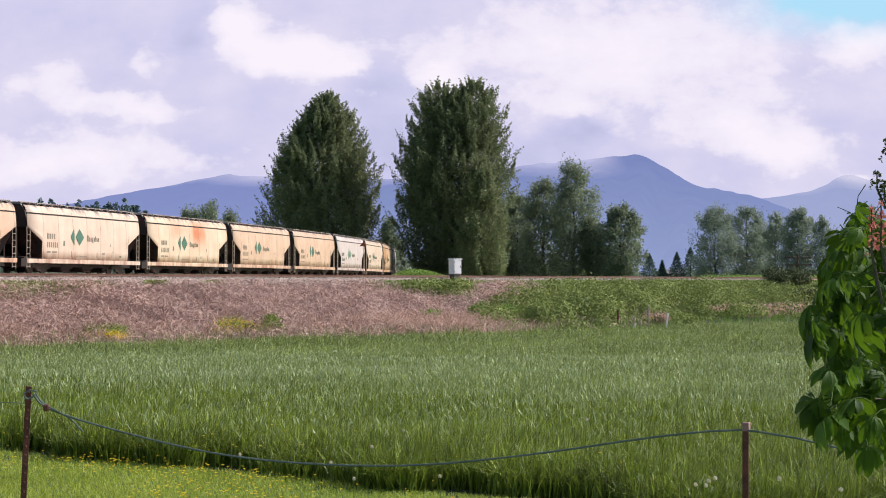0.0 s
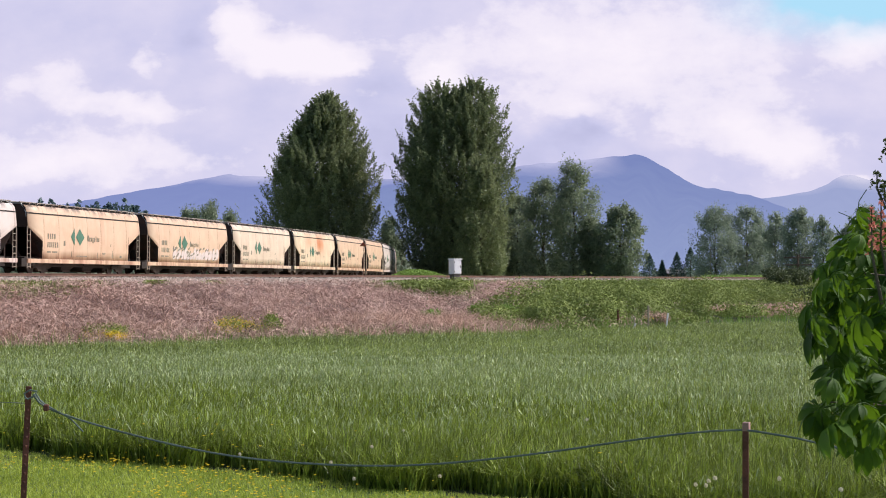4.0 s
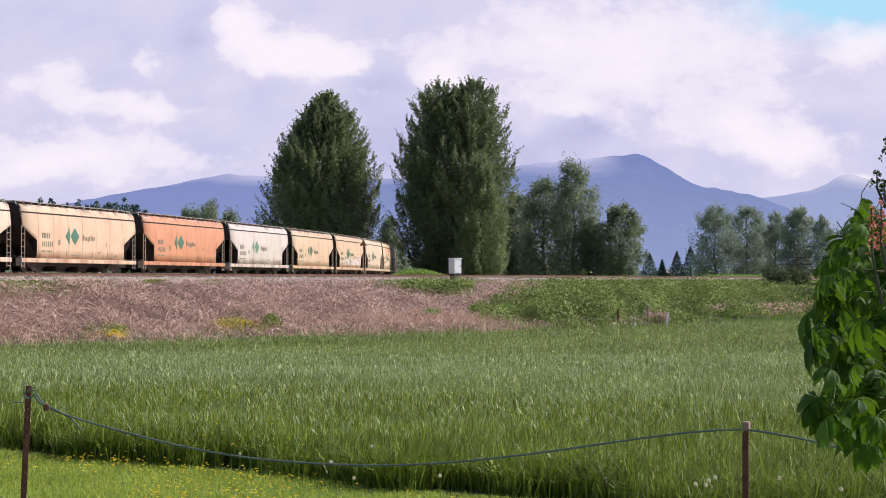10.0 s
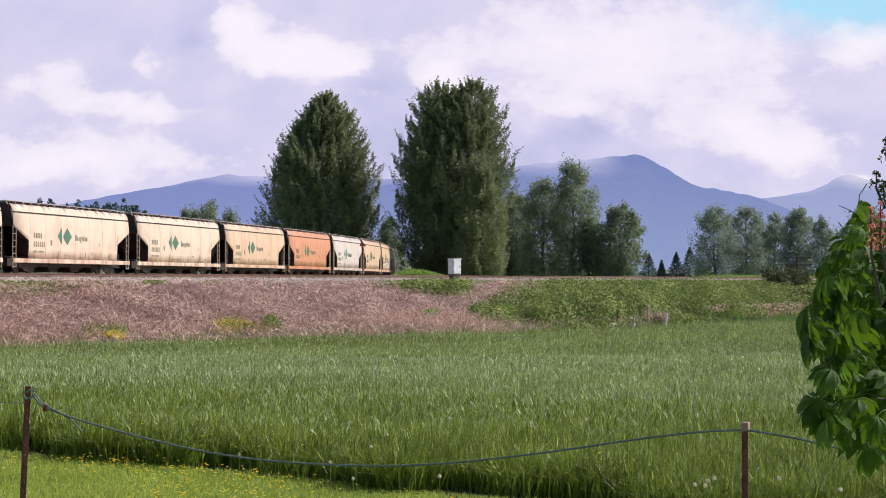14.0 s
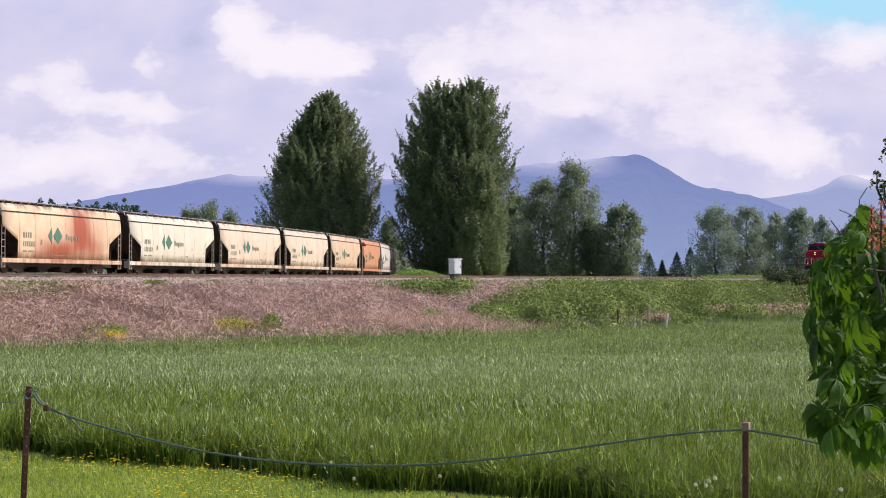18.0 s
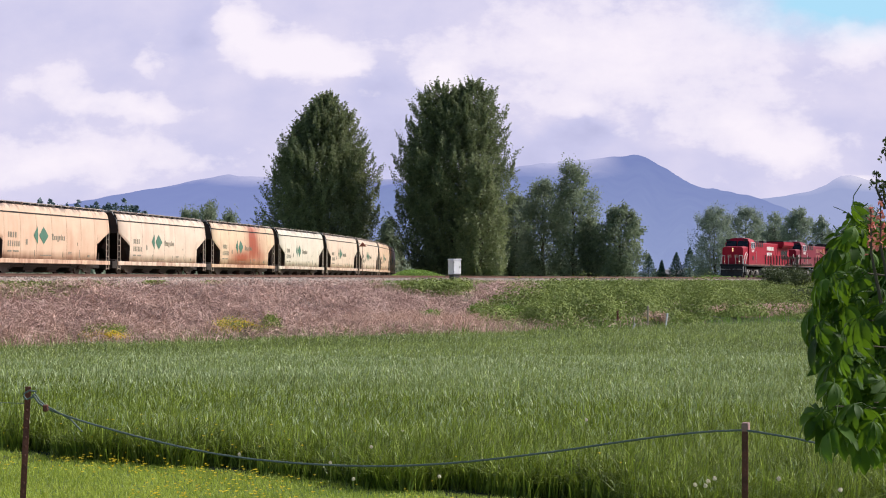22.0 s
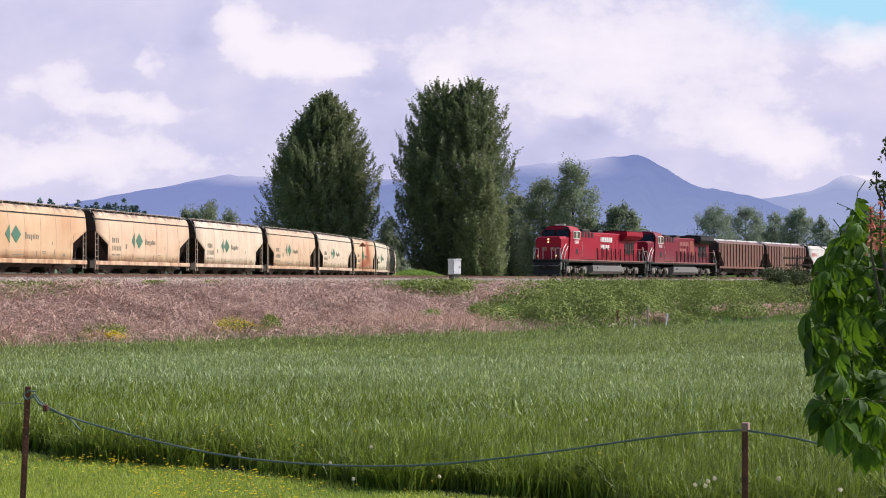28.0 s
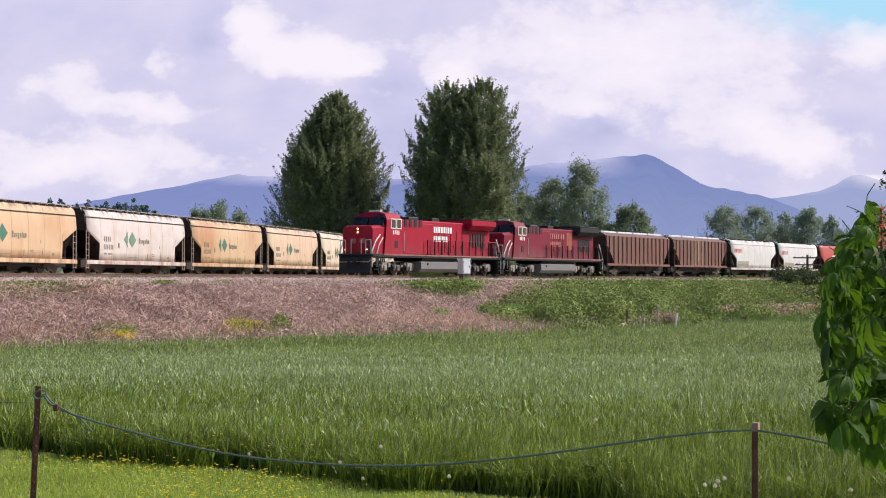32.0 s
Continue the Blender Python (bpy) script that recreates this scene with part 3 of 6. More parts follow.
def railway(name, pts, heads, label, bed_z):
    top = thing(name, Matrix.Identity(4), label, "railway track", kind="structure")
    for side in (-0.755, 0.755):
        sweep("rail", pts, heads, [(a + side, b + RAIL) for a, b in RAIL_PROFILE], M["rail"], top)
    sweep("ballast_bed", pts, heads, [(-2.75, bed_z), (-1.75, RAIL - 0.24), (1.75, RAIL - 0.24), (2.75, bed_z)], M["ballast"], top)
    return top


def add_sleepers(top, places):
    bm = box(BM(), 0, 0, RAIL - 0.25, 2.6, 0.23, 0.16, 0.012)
    me = None
    for (x, y), h in places:
        if me is None:
            ob = part("sleeper", bm, M["sleeper"], top)
            me = ob.data
        else:
            ob = new("sleeper", me)
            ob.parent = top
        ob.matrix_local = pose(x, y, random.uniform(-0.01, 0.01), 0, 0, -math.degrees(h) + random.uniform(-1, 1))


T2S = np.arange(-420, 300, 6.0)
straight = railway("track_straight", [track2(s) for s in T2S[::-1]], [HEAD2] * len(T2S), "rusty-railed straight track on pale crushed rock", RAIL - 0.68)
T1S = np.arange(-62, 260, 4.0)
curve = railway("track_curve", [track1(s) for s in T1S], [float(heading1(s)) for s in T1S], "curving track that joins the straight one", RAIL - 0.67)

add_sleepers(straight, [(track2(s_), HEAD2) for s_ in np.arange(-120, 60, 0.61)])


def ballast_stones():
    """Loose crushed rock over the shoulder of the nearer track."""
    rs = np.random.RandomState(4)
    n = 40000
    s = rs.uniform(-90, 62, n)
    q = rs.uniform(BED_Q + 1.2, 3.5, n)
    x = P0[0] - s * ALONG[0] + q * ACROSS[0]
    y = P0[1] - s * ALONG[1] + q * ACROSS[1]
    side = q - BED_Q
    z = np.where(side < 1.75, RAIL - 0.24, np.maximum(RAIL - 0.24 - (side - 1.75) * 0.44, ground_z(x, y)))
    size = rs.uniform(0.03, 0.085, n)
    base = np.array([(1, 0, 0), (-0.5, 0.87, 0), (-0.5, -0.87, 0), (0.1, 0.1, 0.9)])
    v = base[None] * size[:, None, None] * rs.uniform(0.6, 1.4, (n, 4, 1))
    a = rs.uniform(0, 6.28, n)
    ca, sa = np.cos(a)[:, None], np.sin(a)[:, None]
    v = np.stack([v[..., 0] * ca - v[..., 1] * sa + x[:, None], v[..., 0] * sa + v[..., 1] * ca + y[:, None], v[..., 2] + z[:, None]], -1)
    i = np.arange(n)[:, None] * 4
    f = np.concatenate([i + np.array([0, 1, 3]), i + np.array([1, 2, 3]), i + np.array([2, 0, 3])])
    k = Nodes("ballast_stone")
    k.done(k.mix(k.island(), srgb(104, 92, 86), srgb(214, 202, 190)), 0.9)
    tagged(quick("ballast_stones", v.reshape(-1, 3), f, k.m), "loose pale crushed rock beside the rails", "gravel", kind="stuff")


ballast_stones()

# ---- rolling stock: local x is forward, z = 0 is the top of the rail ----


def wheelset_mesh(r):
    bm = BM()
    for side in (-0.755, 0.755):
        rod(bm, (0, side - 0.06, r), (0, side + 0.06, r), r, 20)
        rod(bm, (0, side * 1.06, r), (0, side * 1.14, r), r * 0.35, 10)
    rod(bm, (0, -0.95, r), (0, 0.95, r), 0.09, 8)
    for v in bm.verts:
        v.co.z -= r
    return bm


def freight_truck(parent, x):
    t = part("truck", box(BM(), 0, 0, 0.55, 0.36, 2.2, 0.26, 0.03), M["truck"], parent)
    t.location = (x, 0, 0)
    for y in (-1.02, 1.02):
        bm = prism(BM(), [(-1.15, 0.50), (-1.0, 0.66), (-0.5, 0.66), (-0.3, 0.80), (0.3, 0.80), (0.5, 0.66), (1.0, 0.66), (1.15, 0.50), (0.95, 0.38), (0.6, 0.40), (0.36, 0.20), (-0.36, 0.20), (-0.6, 0.40), (-0.95, 0.38)], y - 0.07, y + 0.07)
        part("side_frame", bm, M["truck"], t)
        bm = BM()
        for sx in (-0.14, 0.0, 0.14):
            rod(bm, (sx, y, 0.3), (sx, y, 0.66), 0.06, 8)
        part("spring", bm, M["dark"], t)
    for wx in (-0.89, 0.89):
        w = part("wheelset", wheelset_mesh(0.46), M["wheel"], t)
        w.location = (wx, 0, 0.46)
    return t


def end_gear(car, xe, w, dark):
    """Ladders, grab irons, coupler and brake gear at one end; xe is signed."""
    d = 1 if xe > 0 else -1
    for y in (-w, w):
        bm = BM()
        for lx in (0.0, 0.42):
            rod(bm, (xe - d * lx, y, 0.35), (xe - d * lx, y, 2.95), 0.032, 5)
        for i in range(7):
            rod(bm, (xe, y, 0.45 + i * 0.40), (xe - d * 0.42, y, 0.45 + i * 0.40), 0.022, 5)
        part("ladder", bm, M["ladder"] if y < 0 else M[dark], car)
        bm = BM()
        tube(bm, [(xe - d * 0.05, y * 0.97, 2.95), (xe - d * 0.02, y * 0.93, 3.85), (xe, y * 0.72, 4.36), (xe - d * 0.35, y * 0.5, 4.5)], 0.035, 5)
        part("grab_rail", bm, M["roofwhite"], car)
    bm = box(BM(), xe + d * 0.35, 0, 0.85, 1.0, 0.26, 0.28, 0.04)
    box(bm, xe + d * 0.82, 0.06, 0.85, 0.22, 0.34, 0.36, 0.05)
    part("coupler", bm, M["dark"], car)
    bm = box(BM(), xe - d * 0.1, 0, 1.02, 0.5, 2 * w - 0.2, 0.10, 0.02)
    box(bm, xe - d * 1.0, 0, 0.9, 2.0, 0.7, 0.4, 0.03)
    part("end_platform", bm, M["dark"], car)
    bm = BM()
    for y in (-0.75, 0.75):
        rod(bm, (xe - d * 0.1, y, 1.05), (xe - d * 0.1, y, 3.0), 0.06, 5)
    rod(bm, (xe - d * 0.1, -0.75, 1.9), (xe - d * 0.1, 0.75, 1.9), 0.05, 5)
    rod(bm, (xe - d * 0.2, -0.5, 2.1), (xe + d * 0.02, -0.5, 2.1), 0.28, 12)
    part("end_frame", bm, M["slope"], car)


def hopper_section(z):
    """Half width of the bowed side at a height."""
    return float(np.interp(z, [1.0, 1.6, 2.4, 3.2, 3.75, 3.95, 4.15, 4.3, 4.37], [1.50, 1.54, 1.56, 1.52, 1.46, 1.42, 1.36, 1.22, 0.0]))


def hopper_shell(half, cut, low=0.96, mid=2.07, high=2.93):
    """The bowed body, cut back by sloping sheets over the trucks."""
    cols = [(-half, high), (-cut - 0.02, mid), (-cut, low)] + [(x, low) for x in np.linspace(-cut + 1, cut - 1, 7)] + [(cut, low), (cut + 0.02, mid), (half, high)]
    bm, rings = BM(), []
    for x, zb in cols:
        zs = [zb + (3.75 - zb) * f for f in (0, 0.2, 0.4, 0.6, 0.8, 1)] + [3.95, 4.15, 4.3]
        ring = [(-hopper_section(z), z) for z in zs] + [(0, 4.37)] + [(hopper_section(z), z) for z in zs[::-1]]
        rings.append([bm.verts.new((x, y, z)) for y, z in ring])
    n = len(rings[0])
    for a, b in zip(rings, rings[1:]):
        for j in range(n):
            bm.faces.new((a[j], a[(j + 1) % n], b[(j + 1) % n], b[j]))
    bm.faces.new(rings[0])
    bm.faces.new(rings[-1][::-1])
    bmesh.ops.recalc_face_normals(bm, faces=bm.faces)
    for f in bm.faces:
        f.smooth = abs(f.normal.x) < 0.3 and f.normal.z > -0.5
        # end and down-facing faces take the colour with shade in it
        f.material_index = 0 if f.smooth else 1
    return bm


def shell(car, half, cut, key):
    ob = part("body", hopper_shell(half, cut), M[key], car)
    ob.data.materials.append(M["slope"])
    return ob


def hopper_bay(x, top_x, low_x, top_y, low_y, top_z, low_z):
    """A discharge bay that narrows downwards on all four sides."""
    bm = BM()
    hi = [bm.verts.new((x + a * top_x, b * top_y, top_z)) for a, b in ((-1, -1), (1, -1), (1, 1), (-1, 1))]
    lo = [bm.verts.new((x + a * low_x, b * low_y, low_z)) for a, b in ((-1, -1), (1, -1), (1, 1), (-1, 1))]
    bm.faces.new(hi)
    bm.faces.new(lo[::-1])
    for i in range(4):
        bm.faces.new((hi[i], lo[i], lo[(i + 1) % 4], hi[(i + 1) % 4]))
    bmesh.ops.recalc_face_normals(bm, faces=bm.faces)
    return bm


def word_parts(car, x0, z0, h, shape, yfun, material):
    """A word as plain blocks: for each character its width, foot and head as shares of the height."""
    x = x0
    for w, lo, hi in shape:
        zc = z0 + h * (lo + hi) / 2
        part("letter_bar", box(BM(), x + w * h / 2, yfun(zc), zc, w * h, 0.012, (hi - lo) * h), material, car)
        x += (w + 0.26) * h


def letter_bars(bm, x0, z0, h, widths, yfun, thick=0.012, gap=0.35, flip=1):
    """Lettering as plain upright bars, a bar to a character."""
    x = x0
    for w in widths:
        zc = z0 + h / 2
        box(bm, x + flip * w / 2, yfun(zc), zc, w, thick, h)
        x += flip * (w + gap * h)
    return bm


def letter_parts(car, x0, z0, h, widths, yfun, material, thick=0.012, gap=0.35, flip=1):
    """The same, with each bar a part of its own."""
    x, zc = x0, z0 + h / 2
    for w in widths:
        part("letter_bar", box(BM(), x + flip * w / 2, yfun(zc), zc, w, thick, h), material, car)
        x += flip * (w + gap * h)


def side_slab(bm, pts, out=0.012):
    """A thin decal polygon of (x, z) pairs on the bowed side that faces the field (y < 0)."""
    lo = [bm.verts.new((x, -hopper_section(z) - out, z)) for x, z in pts]
    hi = [bm.verts.new((x, -hopper_section(z) + 0.01, z)) for x, z in pts]
    n = len(pts)
    bm.faces.new(lo)
    bm.faces.new(hi[::-1])
    for i in range(n):
        bm.faces.new((lo[i], hi[i], hi[(i + 1) % n], lo[(i + 1) % n]))
    bmesh.ops.recalc_face_normals(bm, faces=bm.faces)
    return bm


def side_strips(bm, xc, xl, xr, zc=2.45, h=0.55):
    """A diamond (or half of one) that follows the bow of the side, in level strips."""
    for i in range(8):
        z0, z1 = zc - h + h * i / 4, zc - h + h * (i + 1) / 4
        e0, e1 = 1 - abs(z0 - zc) / h, 1 - abs(z1 - zc) / h
        pts = [(xc + (xl - xc) * e0, z0), (xc + (xr - xc) * e0 + 0.01, z0), (xc + (xr - xc) * e1 + 0.01, z1), (xc + (xl - xc) * e1, z1)]
        bm.faces.new([bm.verts.new((x, -hopper_section(z) - 0.022, z)) for x, z in pts])
    bmesh.ops.remove_doubles(bm, verts=bm.verts, dist=0.002)
    bmesh.ops.solidify(bm, geom=list(bm.faces), thickness=0.01)
    return bm


def potash_hopper():
    """A bow-sided covered hopper with four bays; the field sees its right-hand side (y < 0)."""
    car = thing("hopper_car", Matrix.Identity(4), "cream covered hopper car with green diamonds, on steel trucks", "hopper car", "cars of the departing train")
    half, cut = 8.55, 6.55
    shell(car, half, cut, "cream")
    for d in (-1, 1):
        bm = BM()
        for y0, y1 in ((-1.47, -0.02), (0.02, 1.47)):
            vs = [bm.verts.new(p) for p in ((d * (cut + 0.03), y0, 1.1), (d * (cut + 0.03), y1, 1.1), (d * (half - 0.03), y1, 2.9), (d * (half - 0.03), y0, 2.9))]
            bm.faces.new(vs)
        bmesh.ops.solidify(bm, geom=list(bm.faces), thickness=0.03)
        part("slope_sheet", bm, M["slope"], car)
        bm = prism(BM(), [(d * (cut + 0.02), 1.06), (d * (cut + 0.02), 2.06), (d * (half - 0.1), 2.9), (d * (half - 0.6), 2.5), (d * (cut + 0.5), 1.06)], -0.1, 0.1)
        part("stub_sill_web", bm, M["slope"], car)
    for y in (-1.53, 1.53):
        part("side_sill", box(BM(), 0, y, 0.82, 2 * half + 0.1, 0.10, 0.27, 0.02), M["cream"], car)
        bm = BM()
        box(bm, 0, y * 0.945, 3.80, 2 * half, 0.07, 0.08)
        part("top_chord", bm, M["dark"], car)
    bm = BM()
    box(bm, 0, 0, 4.52, 2 * half + 0.5, 0.62, 0.05)
    for y in (-1.02, 1.02):
        box(bm, 0, y, 4.49, 2 * half + 0.3, 0.06, 0.05)
    for x in np.linspace(-half, half, 17):
        box(bm, x, 0, 4.43, 0.06, 2.2, 0.12)
    part("running_board", bm, M["walkway"], car, "grey roof walkway with rust")
    # hatches wide and dark: the shadow band under the walkway is in their colour
    for i in range(6):
        bm = BM()
        box(bm, -half + 1.6 + i * 2.8, 0, 4.39, 2.5, 1.9, 0.12, 0.02)
        part("hatch", bm, M["dark"], car)
    for i in range(4):
        x = -4.8 + i * 3.2
        part("hopper_bay", hopper_bay(x, 1.58, 0.62, 1.40, 0.62, 1.06, 0.22), M["dark"], car)
        part("outlet_gate", box(BM(), x, 0, 0.20, 1.1, 1.5, 0.12, 0.02), M["slope"], car)
    # centre sill widened into a dark box that fills the shade under the car
    part("centre_sill", box(BM(), 0, 0, 0.78, 16.4, 1.9, 0.62, 0.02), M["dark"], car)
    for xe in (-half, half):
        end_gear(car, xe, 1.50, "dark")
    for x in (-5.9, 5.9):
        freight_truck(car, x)
    # marks on the side towards the field; forward (+x) runs to the right there
    part("diamond_half", side_strips(BM(), -2.05, -2.61, -2.05), M["green"], car, "green half diamond")
    part("diamond", side_strips(BM(), -1.25, -1.87, -0.63), M["green"], car, "green diamond")
    word_parts(car, -0.1, 2.2, 0.40, [(.50, 0, 1), (.34, 0, .68), (.34, 0, .68), (.34, -.25, .68), (.34, 0, .68), (.2, 0, .92), (.34, 0, .68), (.34, 0, .68)], lambda z: -hopper_section(z) - 0.004, M["letter"])
    bm = BM()
    letter_bars(bm, -5.9, 2.24, 0.34, [.16, .16, .16, .16], lambda z: -hopper_section(z) - 0.004, gap=0.42)
    letter_bars(bm, -5.9, 1.70, 0.34, [.14, .14, .14, .14, .14, .14], lambda z: -hopper_section(z) - 0.004, gap=0.38)
    letter_bars(bm, -5.9, 1.36, 0.10, [.5, .7], lambda z: -hopper_section(z) - 0.004, gap=2)
    tagged(part("number_stencil", bm, M["letter"], car), kind="stuff")
    bm = BM()
    for x, w, z, h in ((-2.4, .07, 1.36, .5), (1.5, .07, 1.34, .48), (3.9, .07, 1.42, .6), (5.3, .30, 1.24, .16), (-0.9, 1.6, 1.20, .05), (2.5, .5, 1.45, .05), (2.5, .5, 1.35, .05), (-3.5, .22, 2.0, .34), (3.6, .07, 2.0, .2)):
        box(bm, x, -hopper_section(z) - 0.004, z, w, 0.012, h)
    tagged(part("data_stencil", bm, M["letter"], car), kind="stuff")
    return car


M["tag"] = surface("sprayed_paint", srgb(222, 204, 200), 0.6, 0, 0.3, 9, 2.5)
M["seedgrey"] = surface("grey_stencil", srgb(168, 158, 138), 0.6, 0, 0.3)


def set_paint(car, key, names=("body", "side_sill")):
    for o in car.children:
        if o.name.split(".")[0] in names:
            o.material_slots[0].link = "OBJECT"
            o.material_slots[0].material = M[key]


CARS = {}                     # number in the train -> (object)
CAR_LENGTH = 18.567
PAINT = {-8: "tan", -7: "cream", -6: "amber", -5: "cream", -4: "white", -3: "tan", -2: "tan", -1: "spotted", 0: "cream", 1: "tan", 2: "tan", 3: "white", 4: "orange", 5: "tan",
         6: "cream", 7: "cream", 8: "grey", 9: "rusty", 10: "cream", 11: "tan", 12: "cream", 13: "tan", 14: "amber", 15: "white", 16: "amber", 17: "cream"}
WORDS = {"spotted": "cream covered hopper car with an orange stain below the roof", "cream": "cream covered hopper car with green diamonds and light rust", "tan": "tan weathered covered hopper car with green diamonds",
         "amber": "amber-stained covered hopper car with green diamonds", "orange": "orange-stained covered hopper car with green diamonds", "white": "white covered hopper car with faded green diamonds",
         "grey": "pale grey covered hopper car with green diamonds", "rusty": "cream covered hopper car with heavy rust streaks"}
first_car = potash_hopper()
for n_, key_ in PAINT.items():
    c_ob = first_car if n_ == -8 else copy_thing(first_car, Matrix.Identity(4))
    set_paint(c_ob, key_)
    if key_ in ("white",):
        set_paint(c_ob, "greygreen", ("diamond", "diamond_half"))
    tagged(c_ob, WORDS[key_])
    CARS[n_] = c_ob


def graffiti(car):
    rs = random.Random(5)
    x = -3.6
    while x < 5.6:
        w, h = rs.uniform(0.5, 0.9), rs.uniform(0.55, 1.0)
        z = 1.2
        bm = BM()
        side_slab(bm, [(x, z), (x + w * 0.6, z + 0.05), (x + w, z + h * 0.5), (x + w * 0.7, z + h), (x + w * 0.2, z + h * 0.9), (x - 0.1, z + h * 0.4)], out=0.016)
        part("paint_tag", bm, M["tag"], car, "white sprayed paint shape")
        x += w * rs.uniform(0.85, 1.1)
    bm = BM()
    for i in range(34):
        x, z = rs.uniform(-3.6, 5.6), rs.uniform(1.25, 2.0)
        side_slab(bm, [(x, z), (x + 0.35, z + 0.1), (x + 0.3, z + 0.22), (x + 0.02, z + 0.12)], out=0.022)
    tagged(part("paint_tag_outline", bm, M["letter"], car, "dark strokes of sprayed paint"), kind="stuff")


graffiti(CARS[1])
tagged(CARS[1], "tan covered hopper car with white graffiti along its side")


def grain_hopper(style):
    """A grain hopper of the arriving train; the field sees its left-hand side, which lies at y > 0 as it runs."""
    names = {"brown": "brown ribbed covered hopper car with pale roof hatches", "white": "white smooth-sided covered hopper car with red lettering bars",
             "red": "red smooth-sided covered hopper car with white lettering bars"}
    car = thing("grain_car", Matrix.Identity(4), names[style], "hopper car", "cars of the arriving train")
    half, cut = 8.2, 6.3
    key = {"brown": "brown_car", "white": "plainwhite", "red": "red_car"}[style]
    if style == "brown":
        bm = BM()
        prism(bm, [(-half, 3.95), (half, 3.95), (half, 3.1), (cut, 1.25), (-cut, 1.25), (-half, 3.1)], -1.45, 1.45)
        prism(bm, [(-1.45, 3.95), (1.45, 3.95), (0.7, 4.3), (-0.7, 4.3)], -half, half, "x")
        part("body", bm, M[key], car)
        for y in (-1.49, 1.49):
            for i in range(15):
                x = -half + 0.55 + i * (2 * half - 1.1) / 14
                zb = float(np.interp(abs(x), [cut, half], [1.25, 3.1]))
                part("rib", box(BM(), x, y, (zb + 3.95) / 2, 0.11, 0.10, 3.95 - zb, 0.015), M[key], car)
        for y in (-0.45, 0.45):
            for i in range(4):
                part("roof_hatch", box(BM(), -6.0 + i * 4.0, y, 4.36, 3.7, 0.5, 0.18, 0.03), M["roofwhite"], car, "pale roof hatch cover")
        part("running_board", box(BM(), 0, 0, 4.47, 2 * half, 0.3, 0.05), M["truck"], car)
        for y in (-1.46, 1.46):
            part("side_sill", box(BM(), 0, y, 1.14, 2 * half, 0.1, 0.22, 0.02), M[key], car)
    else:
        shell(car, half, cut, key)
        for y in (-1.52, 1.52):
            part("side_sill", box(BM(), 0, y, 0.96, 2 * half, 0.1, 0.24, 0.02), M[key], car)
            part("top_chord", box(BM(), 0, y * 0.95, 3.80, 2 * half, 0.06, 0.05), M["letter"], car)
        bm = box(BM(), 0, 0, 4.5, 2 * half + 0.4, 0.6, 0.05)
        for x in np.linspace(-half, half, 13):
            box(bm, x, 0, 4.43, 0.05, 1.4, 0.12)
        part("running_board", bm, M["truck"], car)
        for i in range(5):
            part("hatch", box(BM(), -6 + i * 3, 0, 4.40, 2.2, 0.7, 0.1, 0.02), M["roofwhite"], car)
        yf = lambda z: hopper_section(z) + 0.004
        bm = BM()
        if style == "white":
            letter_parts(car, 7.0, 2.75, 0.55, [.34, .30, .34, .18, .16, .12], yf, M["redletter"], gap=0.36, flip=-1)
            letter_bars(bm, 6.0, 1.35, 0.5, [.5, .3, .6, .4, .5, .3, .6, .4], yf, gap=0.12, flip=-1)
            tagged(part("number_stencil", bm, M["seedgrey"], car), kind="stuff")
        else:
            bm.free()
            letter_parts(car, 2.5, 2.1, 0.9, [.6, .36, .36, .36, .36, .36], yf, M["letterwhite"], gap=0.24, flip=-1)
    for i in range(3):
        x = -4.2 + i * 4.2
        part("hopper_bay", hopper_bay(x, 2.08, 0.75, 1.36, 0.6, 1.2, 0.24), M["dark"], car)
    # sill again made wide and dark to stand for shade between the bays
    part("centre_sill", box(BM(), 0, 0, 0.82, 15.6, 1.8, 0.6, 0.02), M["dark"], car)
    for d in (-1, 1):
        part("slope_sheet", prism(BM(), [(d * (cut + 0.02), 1.2), (d * (half - 0.05), 3.0), (d * (half + 0.02), 3.0), (d * (half + 0.02), 3.95), (d * (half - 0.3), 3.0), (d * (cut + 0.3), 1.2)], -1.3, 1.3), M["slope"], car)
    for xe in (-half, half):
        end_gear(car, xe, 1.46, "dark")
    for x in (-5.7, 5.7):
        freight_truck(car, x)
    return car


M["redletter"] = surface("red_lettering", srgb(190, 60, 60), 0.5, 0, 0.2)


